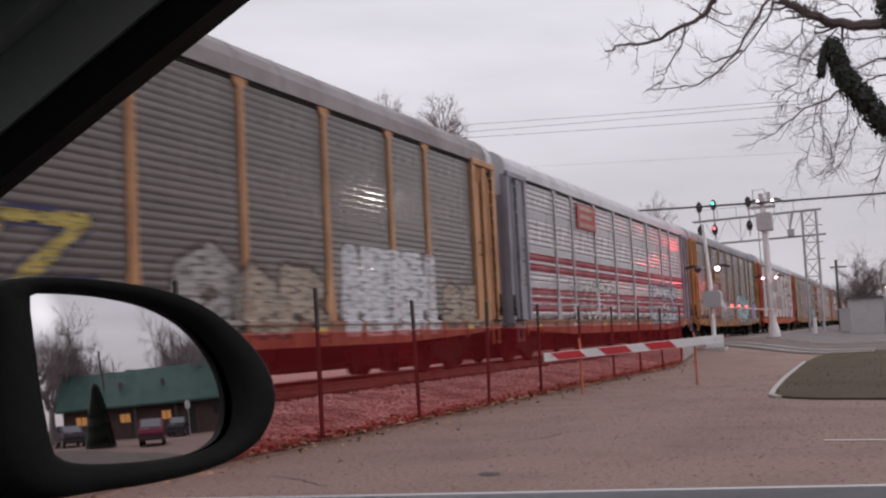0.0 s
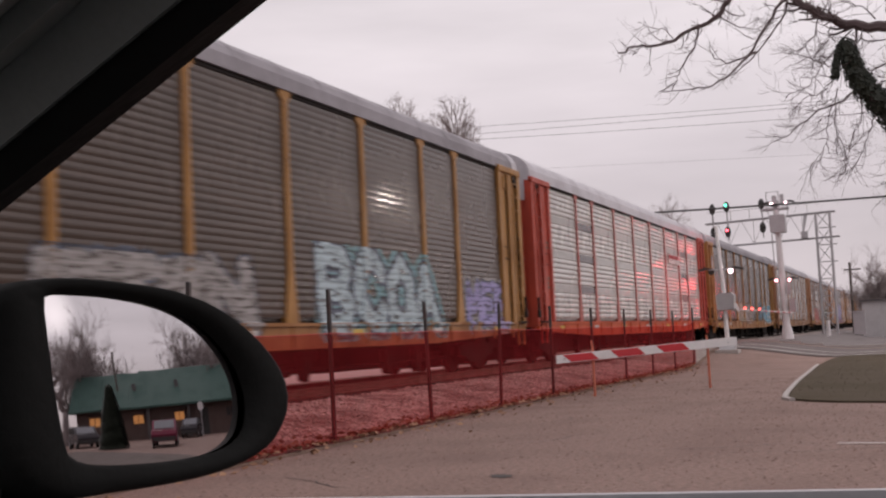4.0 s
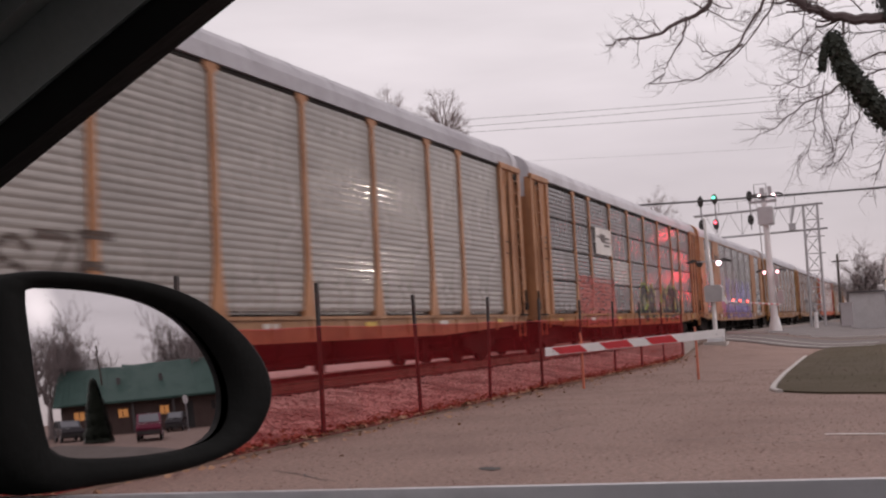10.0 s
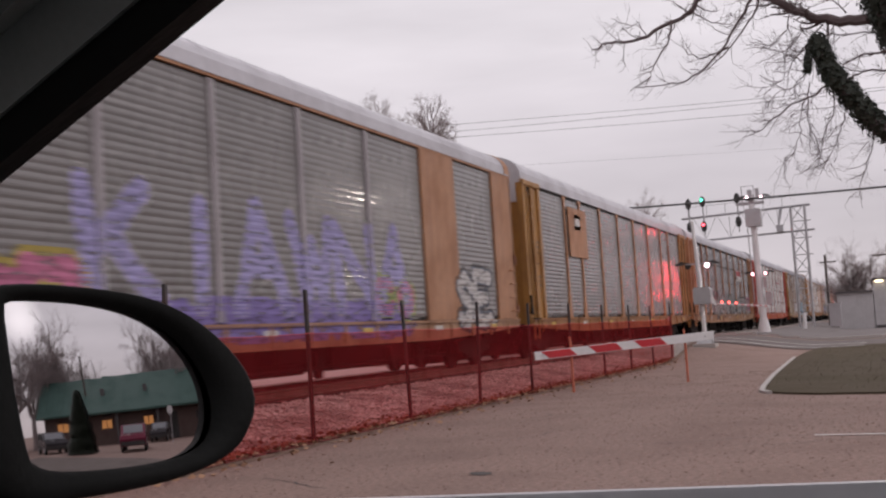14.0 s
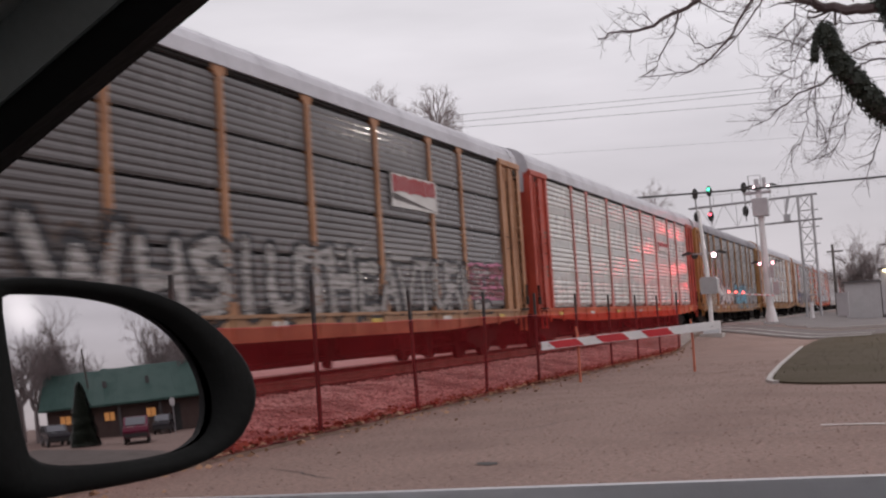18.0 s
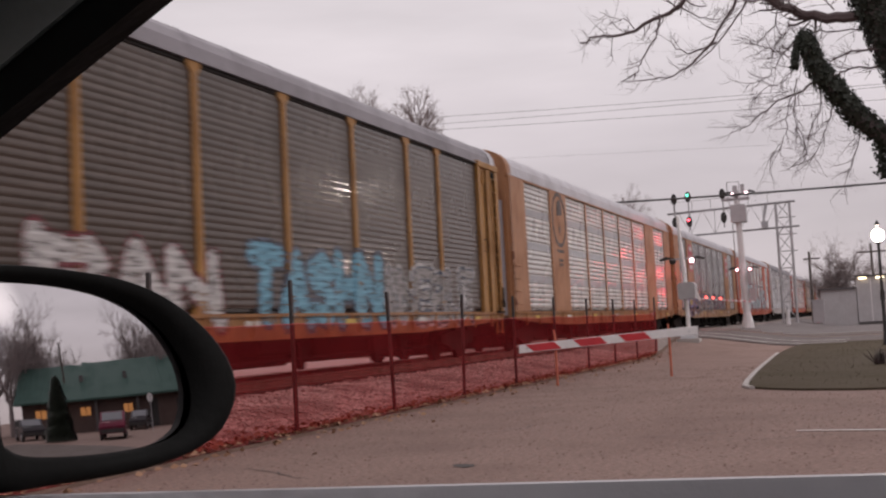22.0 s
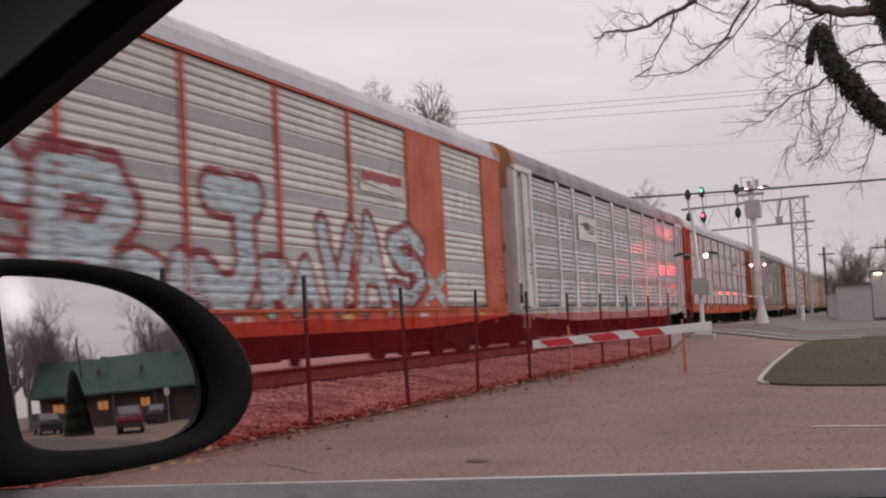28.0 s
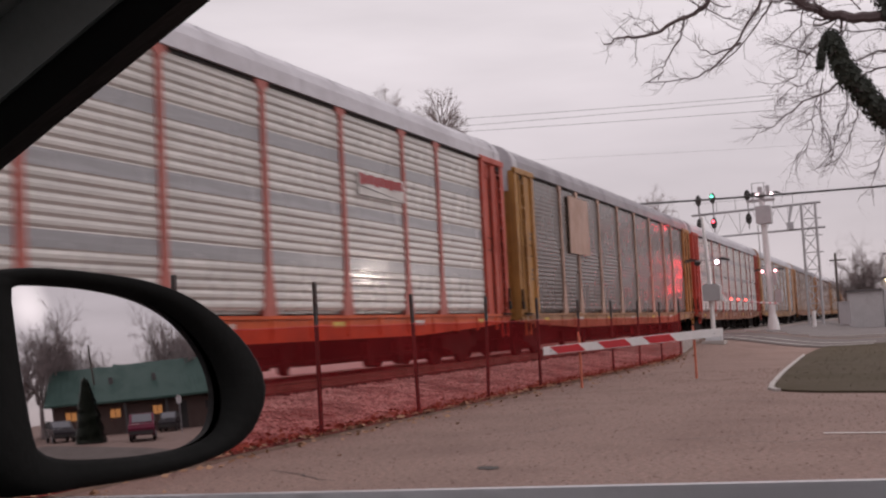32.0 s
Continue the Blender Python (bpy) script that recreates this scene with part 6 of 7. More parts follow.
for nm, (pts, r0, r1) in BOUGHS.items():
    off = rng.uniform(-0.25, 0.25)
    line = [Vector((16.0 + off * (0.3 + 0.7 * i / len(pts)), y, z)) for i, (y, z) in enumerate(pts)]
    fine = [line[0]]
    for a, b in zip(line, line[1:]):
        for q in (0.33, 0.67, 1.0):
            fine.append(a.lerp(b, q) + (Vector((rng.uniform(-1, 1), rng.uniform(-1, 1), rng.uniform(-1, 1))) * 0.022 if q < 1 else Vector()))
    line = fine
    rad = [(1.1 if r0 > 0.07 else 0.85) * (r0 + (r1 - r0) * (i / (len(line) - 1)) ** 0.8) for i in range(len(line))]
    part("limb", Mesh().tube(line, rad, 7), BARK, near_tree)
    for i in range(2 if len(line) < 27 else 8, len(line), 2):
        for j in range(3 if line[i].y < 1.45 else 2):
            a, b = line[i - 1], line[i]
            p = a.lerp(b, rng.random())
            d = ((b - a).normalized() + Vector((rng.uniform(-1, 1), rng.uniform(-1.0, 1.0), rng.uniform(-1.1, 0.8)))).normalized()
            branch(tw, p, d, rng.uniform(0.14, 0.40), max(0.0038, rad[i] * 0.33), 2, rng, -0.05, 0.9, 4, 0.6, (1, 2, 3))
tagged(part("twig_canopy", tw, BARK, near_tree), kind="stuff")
ivy_line = [Vector(p) for p in ((16.25, -0.8, 2.9), (16.1, -0.3, 3.40), (16.0, 0.06, 3.70), (16.0, 0.23, 3.96), (16.0, 0.40, 4.20), (16.0, 0.54, 4.44), (16.0, 0.58, 4.71), (16.0, 0.65, 4.84), (16.0, 0.74, 4.72), (16.0, 0.80, 4.45))]
part("limb", Mesh().tube(ivy_line, [0.14, 0.13, 0.12, 0.10, 0.09, 0.075, 0.055, 0.04, 0.025, 0.012], 9), BARK, near_tree)
ivy = Mesh()
for i in range(6500):
    k = rng.randrange(len(ivy_line) - 1)
    if k > 6 and rng.random() < 0.7:
        continue
    c = ivy_line[k].lerp(ivy_line[k + 1], rng.random())
    rad = (0.2, 0.2, 0.2, 0.19, 0.18, 0.16, 0.13, 0.09, 0.07)[k]
    d = Vector((rng.gauss(0, 1), rng.gauss(0, 1), rng.gauss(0, 1))).normalized()
    c = c + d * rad * rng.uniform(0.45, 1.0)
    u = d.orthogonal().normalized() * rng.uniform(0.02, 0.042)
    w = d.cross(u)
    ivy.add([c - u, c + w * 0.8 + d * 0.01, c + u, c - w * 0.8], [(0, 1, 2), (0, 2, 3)])
for i in range(9500):
    k = rng.randrange(2, 7)
    c = TRUNK[k].lerp(TRUNK[k + 1], rng.random())
    d = Vector((rng.gauss(0, 1), rng.gauss(0, 1), rng.gauss(0, 0.6))).normalized()
    c = c + d * (0.36, 0.36, 0.36, 0.34, 0.32, 0.32, 0.28, 0.2)[k] * rng.uniform(0.7, 1.05)
    u = d.orthogonal().normalized() * rng.uniform(0.02, 0.045)
    w = d.cross(u)
    ivy.add([c - u, c + w * 0.8 + d * 0.01, c + u, c - w * 0.8], [(0, 1, 2), (0, 2, 3)])
for i in range(420):
    c = Vector((16.05 + rng.gauss(0, 0.04), -0.20 + rng.gauss(0, 0.045), rng.uniform(2.9, 3.5)))
    u = Vector((rng.uniform(-1, 1), rng.uniform(-1, 1), rng.uniform(-1, 1))).normalized() * 0.03
    w = u.orthogonal().normalized() * 0.025
    ivy.add([c - u, c + w, c + u, c - w], [(0, 1, 2), (0, 2, 3)])
part("ivy", ivy, IVY, near_tree, "dark green ivy")

# ---- beyond the crossing ----
SHEDM = material("pale_siding", (0.44, 0.42, 0.425), 0.7, 0, 6, 0.2, 1.2, 0.35, (0.32, 0.29, 0.29), 0.25)
DARKROOF = material("dark_roofing", (0.10, 0.09, 0.09), 0.85)
shed = thing("pale_shed", pose(100, 0, 0.35), "low pale grey siding shed with a flat roof", "shed")
part("wall", Mesh().box(-0.5, 5.5, 1.55, 4.25, -0.4, 2.55), SHEDM, shed)
part("wall", Mesh().box(-0.6, 5.5, -9.0, 1.5, -0.4, 3.45), SHEDM, shed)
part("roof", Mesh().box(-0.7, 5.7, 1.58, 4.4, 2.55, 2.68).box(-0.8, 5.7, -9.2, 1.6, 3.45, 3.58), DARKROOF, shed)
for i in range(9):
    part("batten", Mesh().box(-0.64, -0.605, -8 + i * 1.05, -7.92 + i * 1.05, -0.3, 3.4), WHITE, shed)
part("window", Mesh().box(-0.63, -0.606, -1.2, -0.2, 1.5, 2.3), INNER, shed)
part("base_strip", Mesh().box(-0.7, -0.606, -9.0, 1.5, -0.4, -0.1), DARKROOF, shed)
WALL_GLOW = material("wall_lamp_lens", (0.8, 0.7, 0.45), 0.3, emit=(1.0, 0.86, 0.55), strength=5)
for y in (1.02, -0.28):
    part("wall_lamp", Mesh().box(-0.80, -0.62, y - 0.28, y + 0.28, 3.29, 3.41, 0.02), WALL_GLOW, shed, "lit warm wall lamp")
cab = thing("relay_cabinet", pose(88.5, 4.0, 0.45), "grey-green steel relay cabinet beside the track", "cabinet")
part("body", Mesh().box(-0.4, 0.4, -0.4, 0.4, 0, 1.55, 0.03), GALV, cab)
part("lid", Mesh().box(-0.46, 0.46, -0.46, 0.46, 1.55, 1.63), GALV, cab)
pole = thing("utility_pole", pose(110, 5.45, 0.4), "dark wooden utility pole with a short crossarm", "utility pole")
part("pole", Mesh().tube([(0, 0, 0), (0, 0, 6.2)], [0.14, 0.1], 8), TIE, pole)
part("crossarm", Mesh().box(-0.06, 0.06, -0.9, 0.5, 5.5, 5.62), TIE, pole)
pole2 = thing("utility_pole", pose(140, 0.3, 0.3), "dark wooden utility pole with a wide crossarm", "utility pole")
part("pole", Mesh().tube([(0, 0, 0), (0, 0, 8.2)], [0.16, 0.12], 8), TIE, pole2)
part("crossarm", Mesh().box(-0.08, 0.08, -1.6, 1.6, 7.2, 7.38), TIE, pole2)
lampost = thing("street_lamp", pose(41.5, -0.16, 0.03), "black street lamp post with a lit white globe", "street lamp")
part("post", Mesh().tube([(0, 0, 0), (0, 0, 0.5), (0, 0, 3.36)], [0.09, 0.055, 0.045], 10), BLACK, lampost)
part("collar", Mesh().disc((0, 0, 3.33), (0, 0, 1), 0.07, 0.13, 0.1), BLACK, lampost)
part("globe", Mesh().ball((0, 0, 3.61), 0.19, 14, 10, 1.1), LAMP, lampost, smooth=True)
part("finial", Mesh().tube([(0, 0, 3.80), (0, 0, 3.92), (0, 0, 3.98), (0, 0, 4.12)], [0.05, 0.03, 0.09, 0.01], 8), BLACK, lampost)
kb = tagged(new("far_kerb"), "low pale concrete kerb beyond the crossing road", "kerb", kind="structure")
for i in range(12):
    part("kerb_stone", Mesh().box(-0.09, 0.09, 0.005, 0.995, -0.1, 0.14, 0.02), CONCRETE, kb, at=pose(61.5 - 0.12 * i, -3.5 + i, ground_z(61, -3.5 + i) + 0.02, 0, 0, 6))
bol = thing("bollard", pose(78, 5.4, 0.5), "short white bollard beside the track", "bollard")
part("body", Mesh().tube([(0, 0, 0), (0, 0, 1.0)], [0.13, 0.12], 10), WHITE, bol)

# ---- behind the car: building with a green roof, parked cars, conifer ----
def behind(az, dist):
    """A place seen to the rear, by the angle from straight back to the car's right and the distance from the mirror."""
    a, h = radians(az), radians(98)
    back, right = Vector((-math.cos(h), -math.sin(h), 0)), Vector((math.sin(h), -math.cos(h), 0))
    return Vector((0.845, 0.623, 0)) + (back * math.cos(a) + right * math.sin(a)) * dist


LOT = material("dark_lot_asphalt", (0.125, 0.100, 0.090), 0.9, 0, 8, 0.6, 1.0, 0.45, (0.085, 0.07, 0.064), 0, 0.4, 20, spec=0.1)
structure("rear_lot", grid(steps((-70, 14, 7)), steps((-90, -30, 10), (-30, -8, 4)), 0.0, 0.012), LOT, "darker asphalt of the car park behind", "asphalt")
GREENROOF = material("green_metal_roof", (0.052, 0.100, 0.086), 0.75, 0, 8, 0.2, 0.6, 0.35, (0.045, 0.078, 0.066), 0.2, spec=0.2)
BRICK = material("dull_brick", (0.095, 0.06, 0.052), 0.9, 0, 12, 0.4, 1.5, 0.4, (0.08, 0.05, 0.045))
WARM = material("warm_window", (0.5, 0.3, 0.1), 0.4, emit=(1.0, 0.40, 0.12), strength=0.4)
facing = 37
bld = thing("green_roof_building", Matrix.Translation(behind(29, 46)) @ pose(0, 0, 0, 0, 0, facing), "long low brick building with a green metal roof and lit windows", "building")
part("wall", Mesh().box(-10.0, 30, -9, 0, -0.1, 2.7), BRICK, bld)
part("roof", Mesh().prism([(1.0, 2.60), (-4.5, 5.75), (-10.0, 2.60), (-10, 2.45), (1.0, 2.45)], 0, -10.6, 31), GREENROOF, bld)
for i in range(68):
    part("roof_seam", cached("seam", lambda: Mesh().prism([(1.0, 2.61), (-4.5, 5.76), (-4.5, 5.80), (1.0, 2.65)], 0, -0.02, 0.02).data("roof_seam", GREENROOF)), parent=bld, at=pose(-10.3 + i * 0.6, 0, 0))
for x in (-3.6, 1.5):
    part("roof_vent", Mesh().box(x - 0.22, x + 0.22, -1.9, -1.4, 3.7, 4.55), DARKROOF, bld)
for x in (-8.1, -3.4, 1.4, 8.0, 13.0):
    w = part("window", Mesh().box(x - 0.55, x + 0.55, 0.01, 0.06, 1.3, 1.95), WARM if x < 5 else INNER, bld)
    part("window_frame", Mesh().box(x - 0.63, x - 0.55, 0.0, 0.09, 1.25, 2.25).box(x + 0.55, x + 0.63, 0.0, 0.09, 1.25, 2.25).box(x - 0.04, x + 0.04, 0.0, 0.09, 1.35, 2.2), BRICK, w)
    part("entry_column", Mesh().box(x + 1.0, x + 1.3, 0.3, 0.6, 0, 2.46), DARKROOF, bld)
part("door", Mesh().box(4.0, 5.0, 0.01, 0.07, 0, 2.1), INNER, bld)


def conifer(at, h):
    t = thing("conifer", Matrix.Translation(at), "dense dark green cone-shaped evergreen", "tree")
    part("trunk", Mesh().tube([(0, 0, 0), (0, 0, h * 0.5)], [0.12, 0.06], 8), BARK, t)
    m, rng = Mesh(), random.Random(3)
    for i in range(6000):
        z = h * (rng.random() ** 1.4)
        a = rng.uniform(0, 6.3)
        r = (1 - z / h) ** 0.72 * h * 0.32 * rng.uniform(0.55, 1.0) * (0.94 + 0.05 * math.sin(z * 9 + a)) + 0.03
        p = Vector((r * math.cos(a), r * math.sin(a), 0.1 + z))
        d = Vector((math.cos(a), math.sin(a), -0.5)) * rng.uniform(0.12, 0.25)
        s = Vector((-math.sin(a), math.cos(a), 0.2)) * 0.12
        m.add([p - s, p + s, p + d], [(0, 1, 2)])
    part("foliage", m, IVY, t)


conifer(behind(21.2, 31.5), 3.4)


def parked_car(at, turn, color, label):
    t = thing("parked_car", Matrix.Translation(at) @ pose(0, 0, 0, 0, 0, turn), label, "car", "parked cars")
    body = [(-2.2, 0.35), (-2.25, 0.75), (-2.1, 0.98), (-1.2, 1.02), (-0.5, 1.55), (1.3, 1.58), (2.0, 1.05), (2.2, 0.9), (2.2, 0.35)]
    t.scale = (0.95, 1.05, 0.86)
    part("body", Mesh().prism(body, 1, -0.86, 0.86), color, t)
    part("window_band", Mesh().prism([(-1.05, 1.05), (-0.45, 1.48), (1.2, 1.5), (1.75, 1.08)], 1, -0.87, 0.87), INNER, t)
    part("rear_window", Mesh().prism([(1.38, 1.50), (1.92, 1.10), (1.95, 1.12), (1.41, 1.53)], 1, -0.7, 0.7), INNER, t)
    part("windscreen", Mesh().prism([(-1.15, 1.06), (-0.55, 1.51), (-0.58, 1.53), (-1.19, 1.08)], 1, -0.7, 0.7), WINDSCREEN, t)
    for x in (-1.4, 1.35):
        for y in (-0.78, 0.78):
            w = part("wheel", Mesh().disc((x, y - 0.1, 0.33), (0, 1, 0), 0.33, 0.33, 0.2, 16), BLACK, t)
            part("rim", Mesh().disc((x, y - 0.11, 0.33), (0, 1, 0), 0.2, 0.2, 0.22, 12), GALV, w)
    part("bumper", Mesh().box(-2.3, -2.2, -0.8, 0.8, 0.4, 0.62, 0.03), BLACK, t)


# Paler than the other panes: the sky's reflection is put into the colour.
WINDSCREEN = material("windscreen", (0.13, 0.13, 0.145), 0.2)
MAROON = paint("maroon_car_paint", (0.16, 0.02, 0.045), None, 0.1, 0.3)
DARKCAR = paint("dark_car_paint", (0.04, 0.035, 0.04), None, 0.1, 0.3)
parked_car(behind(28.4, 30.0), -50, MAROON, "maroon parked car facing the lot")
parked_car(behind(17.4, 38.0), -75, DARKCAR, "dark parked car beside the conifer")
# Car shape added in place of the dark columns and bushes by the windows.
parked_car(behind(32.4, 42.0), -40, DARKCAR, "dark car shape standing in for dark masses by the building")
for az, d, k, s in ((15.5, 50, 2, 0.95), (18.6, 54, 2, 0.85), (22, 57, 0, 0.75), (34.5, 57, 1, 0.8), (14, 58, 0, 1.0), (17.5, 52, 1, 0.85), (20, 62, 2, 1.0), (11, 50, 1, 0.8), (31.5, 60, 0, 0.80), (35, 52, 2, 0.9), (39, 60, 1, 0.9), (44, 58, 0, 1.0), (23.5, 75, 2, 0.85), (19, 56, 0, 0.9), (33, 62, 1, 0.9), (37, 66, 0, 1.0), (41, 52, 2, 0.9), (9, 60, 2, 1.0), (6, 55, 0, 1.0)):
    p = behind(az, d)
    plant(k, p.x, p.y, s * 0.98, az * 37)
rp = thing("utility_pole", Matrix.Translation(behind(22.4, 48)), "thin dark utility pole behind the building", "utility pole")
part("pole", Mesh().tube([(0, 0, 0), (0, 0, 7.4)], [0.13, 0.1], 8), TIE, rp)
for az, d in ((34.1, 36), (40.5, 39)):
    sp = thing("sign_post", Matrix.Translation(behind(az, d)), "small pale sign on a thin post", "sign")
    part("post", Mesh().tube([(0, 0, 0), (0, 0, 2.2)], 0.04, 6), GALV, sp)
    part("sign_face", Mesh().disc((0, 0, 2.0), (0.4, -0.9, 0), 0.28, 0.28, 0.03, 12), WHITE, sp)

# ---- the car that the camera sits in ----
CAR = pose(0, 0, 0, 0, 0, 8)
car = thing("own_car", CAR, "grey car seen from within: dark pillar, door sill and side mirror", "car")
part("floor_pan", Mesh().box(-0.84, 0.84, -2.3, 1.9, 0.22, 0.3, 0.02), INNER, car)
roof = [(-0.60, 1.50), (-0.45, 1.55), (0.45, 1.55), (0.60, 1.50), (0.60, 1.47), (0.45, 1.51), (-0.45, 1.51), (-0.60, 1.47)]
part("roof", Mesh().prism(roof, 1, -1.5, 0.22), CAR_PAINT, car)
part("headliner", Mesh().box(-0.58, 0.58, -1.45, 0.2, 1.475, 1.50), TRIM_BLACK, car)
part("hood", Mesh().prism([(0.95, 0.98), (1.4, 0.96), (2.05, 0.80), (2.2, 0.5), (2.2, 0.3), (0.95, 0.3)], 0, -0.80, 0.80), CAR_PAINT, car)
part("dashboard", Mesh().prism([(0.62, 0.80), (0.72, 0.98), (1.1, 1.0), (1.1, 0.4), (0.7, 0.4)], 0, -0.78, 0.78), TRIM_BLACK, car)
part("boot", Mesh().prism([(-1.9, 0.98), (-2.35, 0.9), (-2.45, 0.5), (-2.4, 0.3), (-1.2, 0.3), (-1.2, 0.98)], 0, -0.80, 0.80), CAR_PAINT, car)
part("seat", Mesh().box(-0.65, -0.12, -0.75, -0.2, 0.3, 0.6, 0.05).box(-0.65, -0.12, -0.95, -0.72, 0.55, 1.1, 0.05), TRIM_BLACK, car)
part("rear_bench", Mesh().box(-0.7, 0.7, -1.6, -1.1, 0.3, 0.62, 0.05), TRIM_BLACK, car)
for s in (-1, 1):
    d = part("door", Mesh().prism([(s * 0.72, 0.32), (s * 0.88, 0.32), (s * 0.90, 0.75), (s * 0.865, 1.095), (s * 0.80, 1.10)], 1, -1.3, 0.98), CAR_PAINT, car)
    part("door_card", Mesh().prism([(s * 0.66, 0.4), (s * 0.715, 0.4), (s * 0.795, 1.102), (s * 0.76, 1.128), (s * 0.70, 1.08)], 1, -1.25, 0.9), TRIM_BLACK, d)
    part("belt_seal", Mesh().prism([(s * 0.80, 1.100), (s * 0.832, 1.100), (s * 0.832, 1.121), (s * 0.805, 1.1265)], 1, -1.3, 0.98), SEAL, d, "grey inner window seal")
    part("belt_strip", Mesh().prism([(s * 0.833, 1.098), (s * 0.868, 1.098), (s * 0.862, 1.137), (s * 0.838, 1.139)], 1, -1.3, 0.62), CHROME_STRIP, d, "bright window strip")
    for nm, y0, y1 in (("b_pillar", -0.62, -0.48), ("c_pillar", -1.5, -1.25)):
        part(nm, Mesh().add([(s * 0.83, y0, 1.1), (s * 0.83, y1, 1.1), (s * 0.60, y0 + 0.06, 1.5), (s * 0.60, y1 + 0.06, 1.5), (s * 0.79, y0, 1.1), (s * 0.79, y1, 1.1), (s * 0.55, y0 + 0.06, 1.48), (s * 0.55, y1 + 0.06, 1.48)],
             [(0, 1, 3, 2), (4, 6, 7, 5), (0, 2, 6, 4), (1, 5, 7, 3), (0, 4, 5, 1), (2, 3, 7, 6)]), TRIM_BLACK, car)


def bar_between(a, b, across, up, w, t):
    """A flat bar from a to b, w wide along across, t thick along up."""
    a, b, x, y = Vector(a), Vector(b), Vector(across).normalized() * w, Vector(up).normalized() * t
    v = [a, a + x, a + x + y, a + y, b, b + x, b + x + y, b + y]
    return Mesh().add(v, [(0, 1, 2, 3), (4, 7, 6, 5), (0, 4, 5, 1), (1, 5, 6, 2), (2, 6, 7, 3), (3, 7, 4, 0)])


for x in (-0.72, 0.72):
    for y in (-1.45, 1.35):
        w = part("wheel", Mesh().disc((x - 0.1, y, 0.31), (1, 0, 0), 0.31, 0.31, 0.2, 20), BLACK, car)
        part("rim", Mesh().disc((x - 0.105, y, 0.31), (1, 0, 0), 0.19, 0.19, 0.21, 16), GALV, w)
part("front_bumper", Mesh().box(-0.78, 0.78, 2.18, 2.3, 0.36, 0.6, 0.04), TRIM_BLACK, car)
part("rear_bumper", Mesh().box(-0.78, 0.78, -2.52, -2.4, 0.36, 0.6, 0.04), TRIM_BLACK, car)

# the pillar rises rearward from the foot of the windscreen to the roof
lo, hi = Vector((0.835, 0.885, 1.178)), Vector((0.664, 0.126, 1.552))
along = (hi - lo).normalized()
up = along.cross(Vector((1, 0, 0.45))).normalized()
up = up if up.z > 0 else -up
for s in (1, -1):
    def side(v):
        return Vector((s * v.x, v.y, v.z))
    part("door_frame", bar_between(side(lo), side(hi), side(up), side(Vector((-1, 0, -0.2))), 0.062, 0.035), GLOSS_BLACK, car, "black door frame")
    o = up * 0.022 + Vector((-1, 0, -0.2)).normalized() * 0.0355
    part("pillar_cover", bar_between(side(lo + o), side(hi + o), side(up), side(Vector((-1, 0, -0.2))), 0.075, 0.006), TRIM_BLACK, car, "dark grey pillar cover")
    o = up * 0.05 + Vector((-0.045, 0, 0.0))
    part("pillar_seal", bar_between(side(lo + o), side(hi + o), side(up), side(Vector((-1, 0, -0.3))), 0.03, 0.03), TRIM_BLACK, car)
    o = up * 0.066 + Vector((-0.055, 0, 0.0))
    part("pillar_trim", bar_between(side(lo + o), side(hi + o), side(up), side(Vector((-1, 0, -0.5))), 0.16, 0.05), TRIM_BLACK, car, "dark grey pillar trim")
    part("quarter_panel", Mesh().add([(s * 0.85, 0.98, 1.09), (s * 0.85, 0.63, 1.12), (s * 0.82, 0.68, 1.27), (s * 0.83, 0.9, 1.17), (s * 0.80, 0.98, 1.09), (s * 0.80, 0.63, 1.12), (s * 0.77, 0.68, 1.27), (s * 0.78, 0.9, 1.17)],
         [(0, 1, 2, 3), (4, 7, 6, 5), (0, 4, 5, 1), (1, 5, 6, 2), (2, 6, 7, 3), (3, 7, 4, 0)]), GLOSS_BLACK, car)

# side mirror: convex glass in a black shell
MC, MN, MS, MT = Vector((0.9235, 0.4994, 1.2312)), Vector((-0.3084, -0.9493, 0.0610)), Vector((0.9511, -0.3090, 0.0)), Vector((0.0189, 0.0581, 0.9981))
GLASS = [(-0.0977, 0.0543), (-0.0999, 0.0677), (-0.0919, 0.0723), (-0.0636, 0.0734), (-0.0093, 0.0695), (0.0440, 0.0588), (0.0860, 0.0396), (0.1175, 0.0098), (0.1312, -0.0229), (0.1255, -0.0520),
         (0.1052, -0.0657), (0.0711, -0.0714), (0.0157, -0.0717), (-0.0465, -0.0674), (-0.0748, -0.0597), (-0.0836, -0.0446)]
SHELL = [(-0.1398, 0.0533), (-0.1330, 0.0769), (-0.1116, 0.0834), (-0.0728, 0.0856), (-0.0129, 0.0825), (0.0475, 0.0752), (0.0985, 0.0598), (0.1432, 0.0342), (0.1760, 0.0035), (0.1872, -0.0270), (0.1756, -0.0516),
         (0.1520, -0.0711), (0.1089, -0.0838), (0.0492, -0.0903), (-0.0356, -0.0903), (-0.1142, -0.0849), (-0.1470, -0.0474)]


def smooth_ring(ring, n):
    """n points on a closed smooth curve through the ring."""
    k, out = len(ring), []
    for i in range(n):
        f = i * k / n
        j, t = int(f), f - int(f)
        p = [Vector(ring[(j + q) % k]) for q in (-1, 0, 1, 2)]
        out.append(0.5 * ((2 * p[1]) + (p[2] - p[0]) * t + (2 * p[0] - 5 * p[1] + 4 * p[2] - p[3]) * t * t + (3 * p[1] - p[0] - 3 * p[2] + p[3]) * t ** 3))
    return out


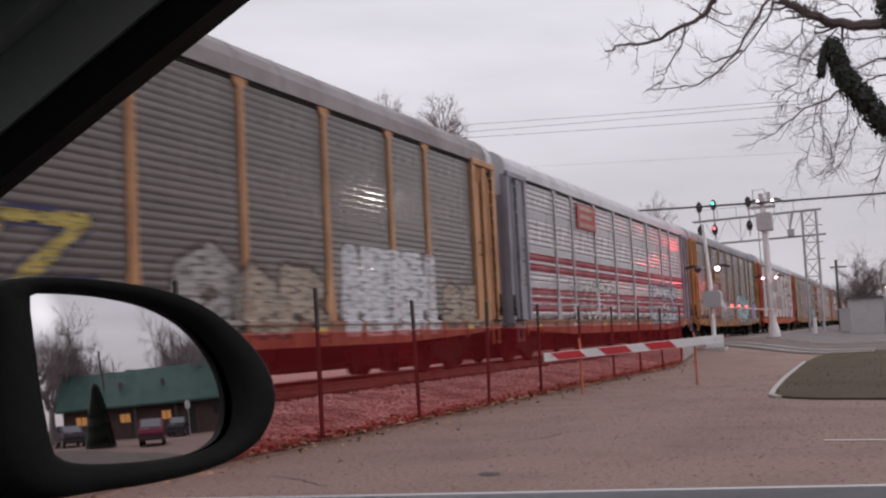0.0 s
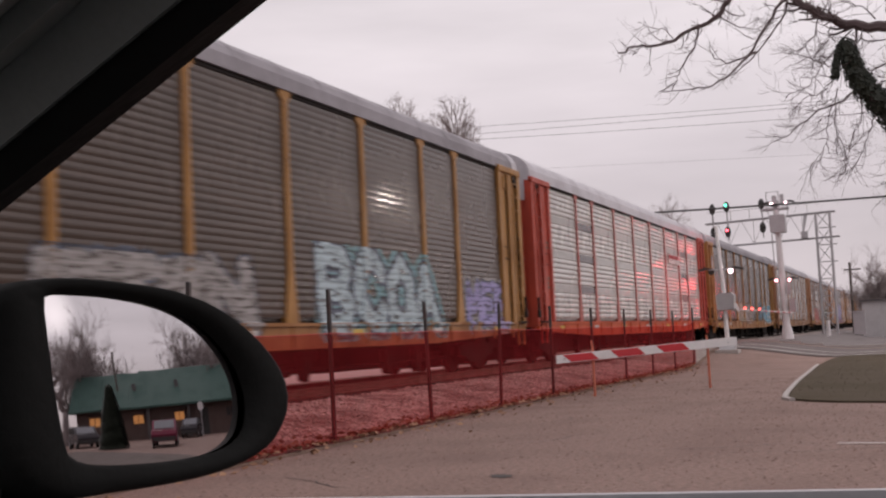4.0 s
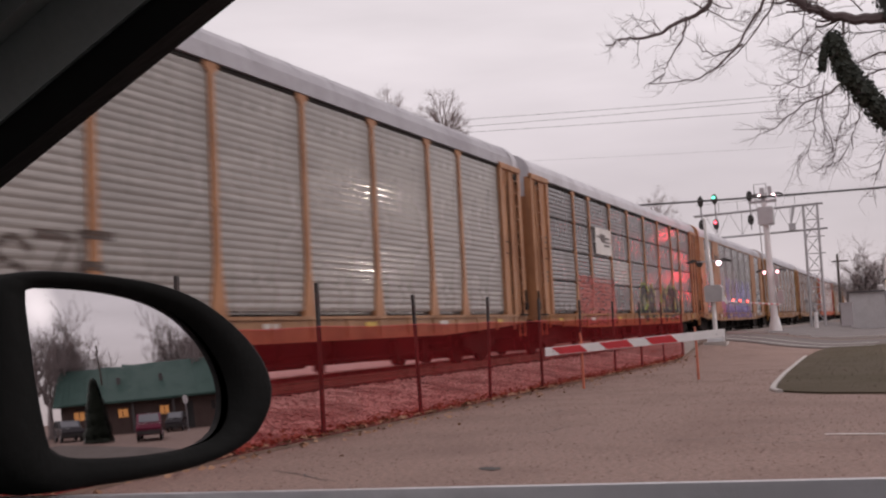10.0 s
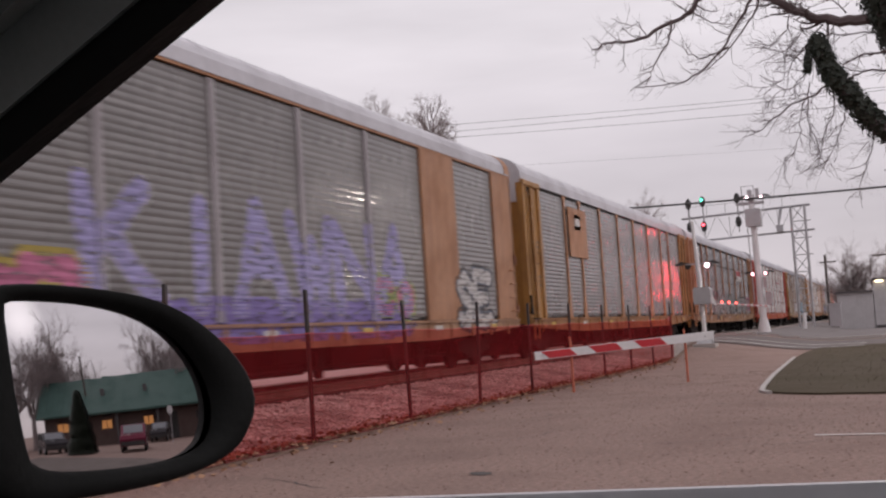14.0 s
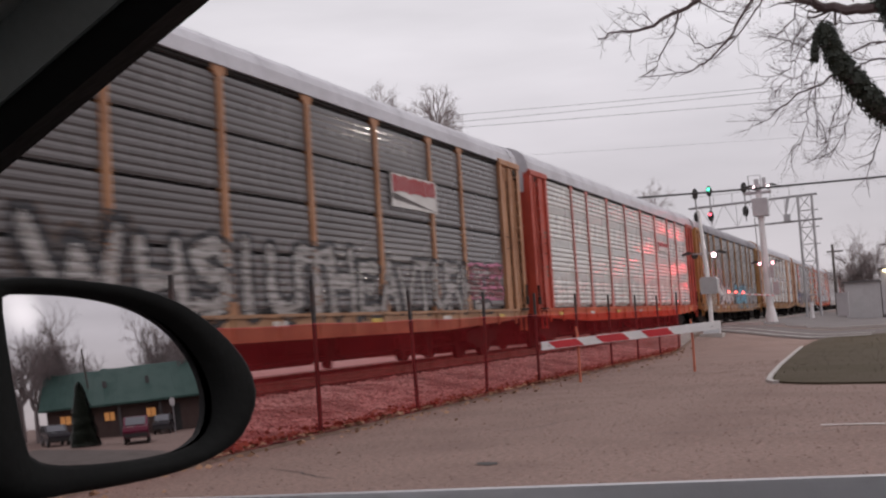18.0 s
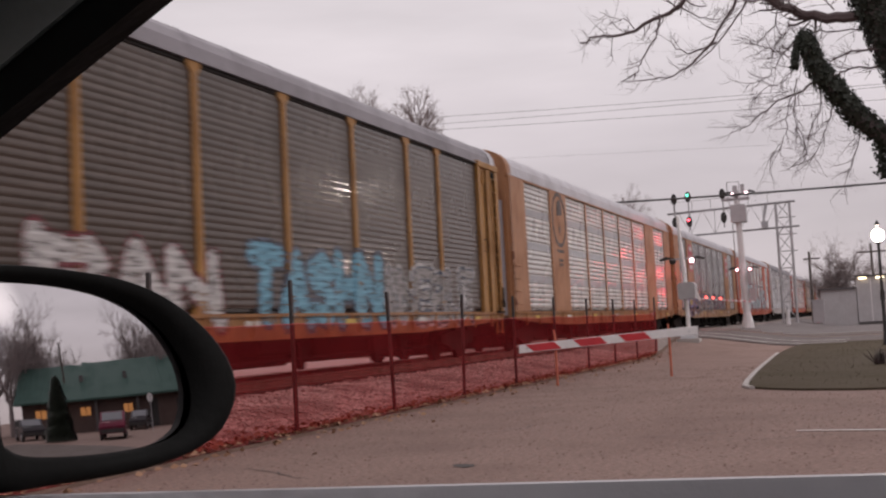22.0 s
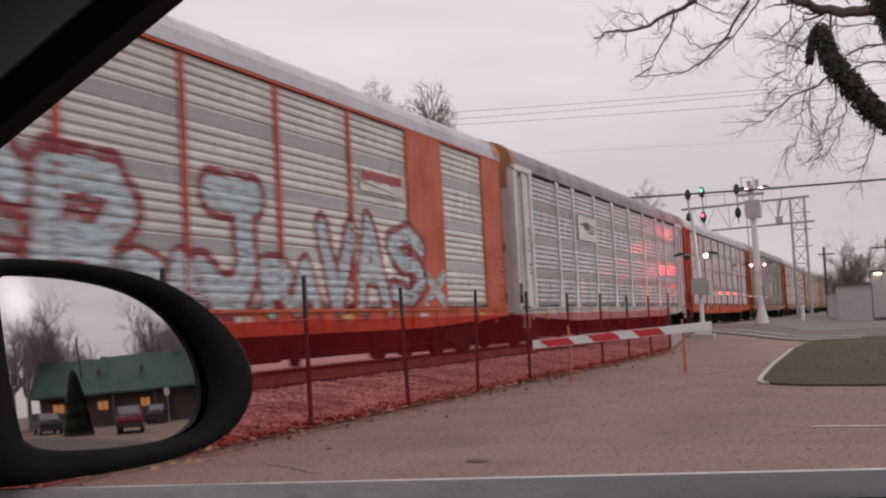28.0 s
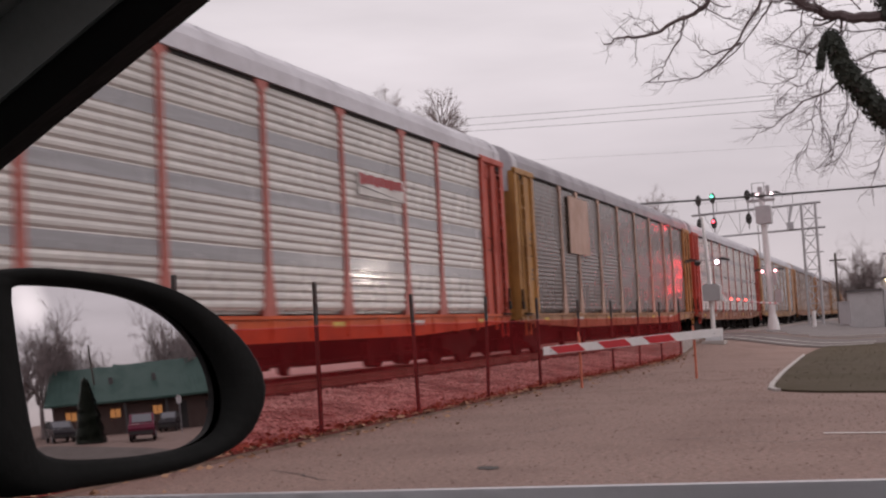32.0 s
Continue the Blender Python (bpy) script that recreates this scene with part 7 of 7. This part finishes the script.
def by_angle(ring, n, c=(0.015, -0.005)):
    """The ring sampled at even angles round c."""
    pts = smooth_ring(ring, 240)
    ang = [math.atan2(p[1] - c[1], p[0] - c[0]) for p in pts]
    out = []
    for i in range(n):
        a = -math.pi + 2 * math.pi * (i + 0.5) / n
        j = min(range(len(pts)), key=lambda q: abs((ang[q] - a + math.pi) % (2 * math.pi) - math.pi))
        out.append(pts[j])
    return out


def mirror_point(p, off, bulge=False):
    z = off
    if bulge:
        r2 = p[0] ** 2 + p[1] ** 2
        z = off + math.sqrt(1.4 ** 2 - r2) - 1.4 - 0.054 * (p[0] + 0.07) * p[1]
    return MC + MS * p[0] + MT * p[1] + MN * z


mirror = thing("side_mirror", CAR, "black side mirror with convex glass showing the street behind", "mirror")
N = 72
g, h = by_angle(GLASS, N), by_angle(SHELL, N)
glass = Mesh()
c0 = Vector((0.015, -0.005))
for k in range(1, 11):
    glass.v += [tuple(mirror_point(c0 + (p - c0) * k / 10 * 1.02, 0, True)) for p in g]
glass.v.append(tuple(mirror_point(c0, 0, True)))
glass.f = [(k * N + i, k * N + (i + 1) % N, (k + 1) * N + (i + 1) % N, (k + 1) * N + i) for k in range(9) for i in range(N)] + [(i, (i + 1) % N, 10 * N) for i in range(N)]
me = glass.data("glass", MIRROR, True)
part("glass", me, parent=mirror)
shell = Mesh()
rings = [[mirror_point(p, 0.004 - 0.006) for p in g], [mirror_point(p.lerp(q, 0.18), 0.010) for p, q in zip(g, h)],
         [mirror_point(p.lerp(q, 0.78), 0.014) for p, q in zip(g, h)], [mirror_point(q, 0.006) for q in h], [mirror_point(q * 1.01, -0.02) for q in h],
         [mirror_point(c0 + (q - c0) * 0.97, -0.06) for q in h], [mirror_point(c0 + (q - c0) * 0.8, -0.10) for q in h], [mirror_point(c0 + (q - c0) * 0.45, -0.125) for q in h]]
shell.v = [tuple(p) for r in rings for p in r] + [tuple(mirror_point(c0, -0.13))]
shell.f = [(k * N + i, k * N + (i + 1) % N, (k + 1) * N + (i + 1) % N, (k + 1) * N + i) for k in range(len(rings) - 1) for i in range(N)] + [((len(rings) - 1) * N + i, (len(rings) - 1) * N + (i + 1) % N, len(rings) * N) for i in range(N)]
part("shell", shell, GLOSS_BLACK, mirror, smooth=True)
part("mount", bar_between((0.80, 0.56, 1.11), (0.86, 0.60, 1.20), (0, -0.2, 1), (0, 1, 0), 0.10, 0.10), GLOSS_BLACK, mirror)


# ---- what moves ----
def travelled(t):
    """Where the coupling in front of the second car stands along the track."""
    return 28.87 - 13.965 * t - 0.00818 * t * t


def motions():
    times = [0.0, 0.1] + [float(i) for i in range(1, 32)] + [31.9, 32.0]
    for k, car in TRAIN:
        walk(car, [(t, pose(travelled(t) + LEN * (k - 0.5), TRACK_Y, RAIL_Z)) for t in times])


motions()
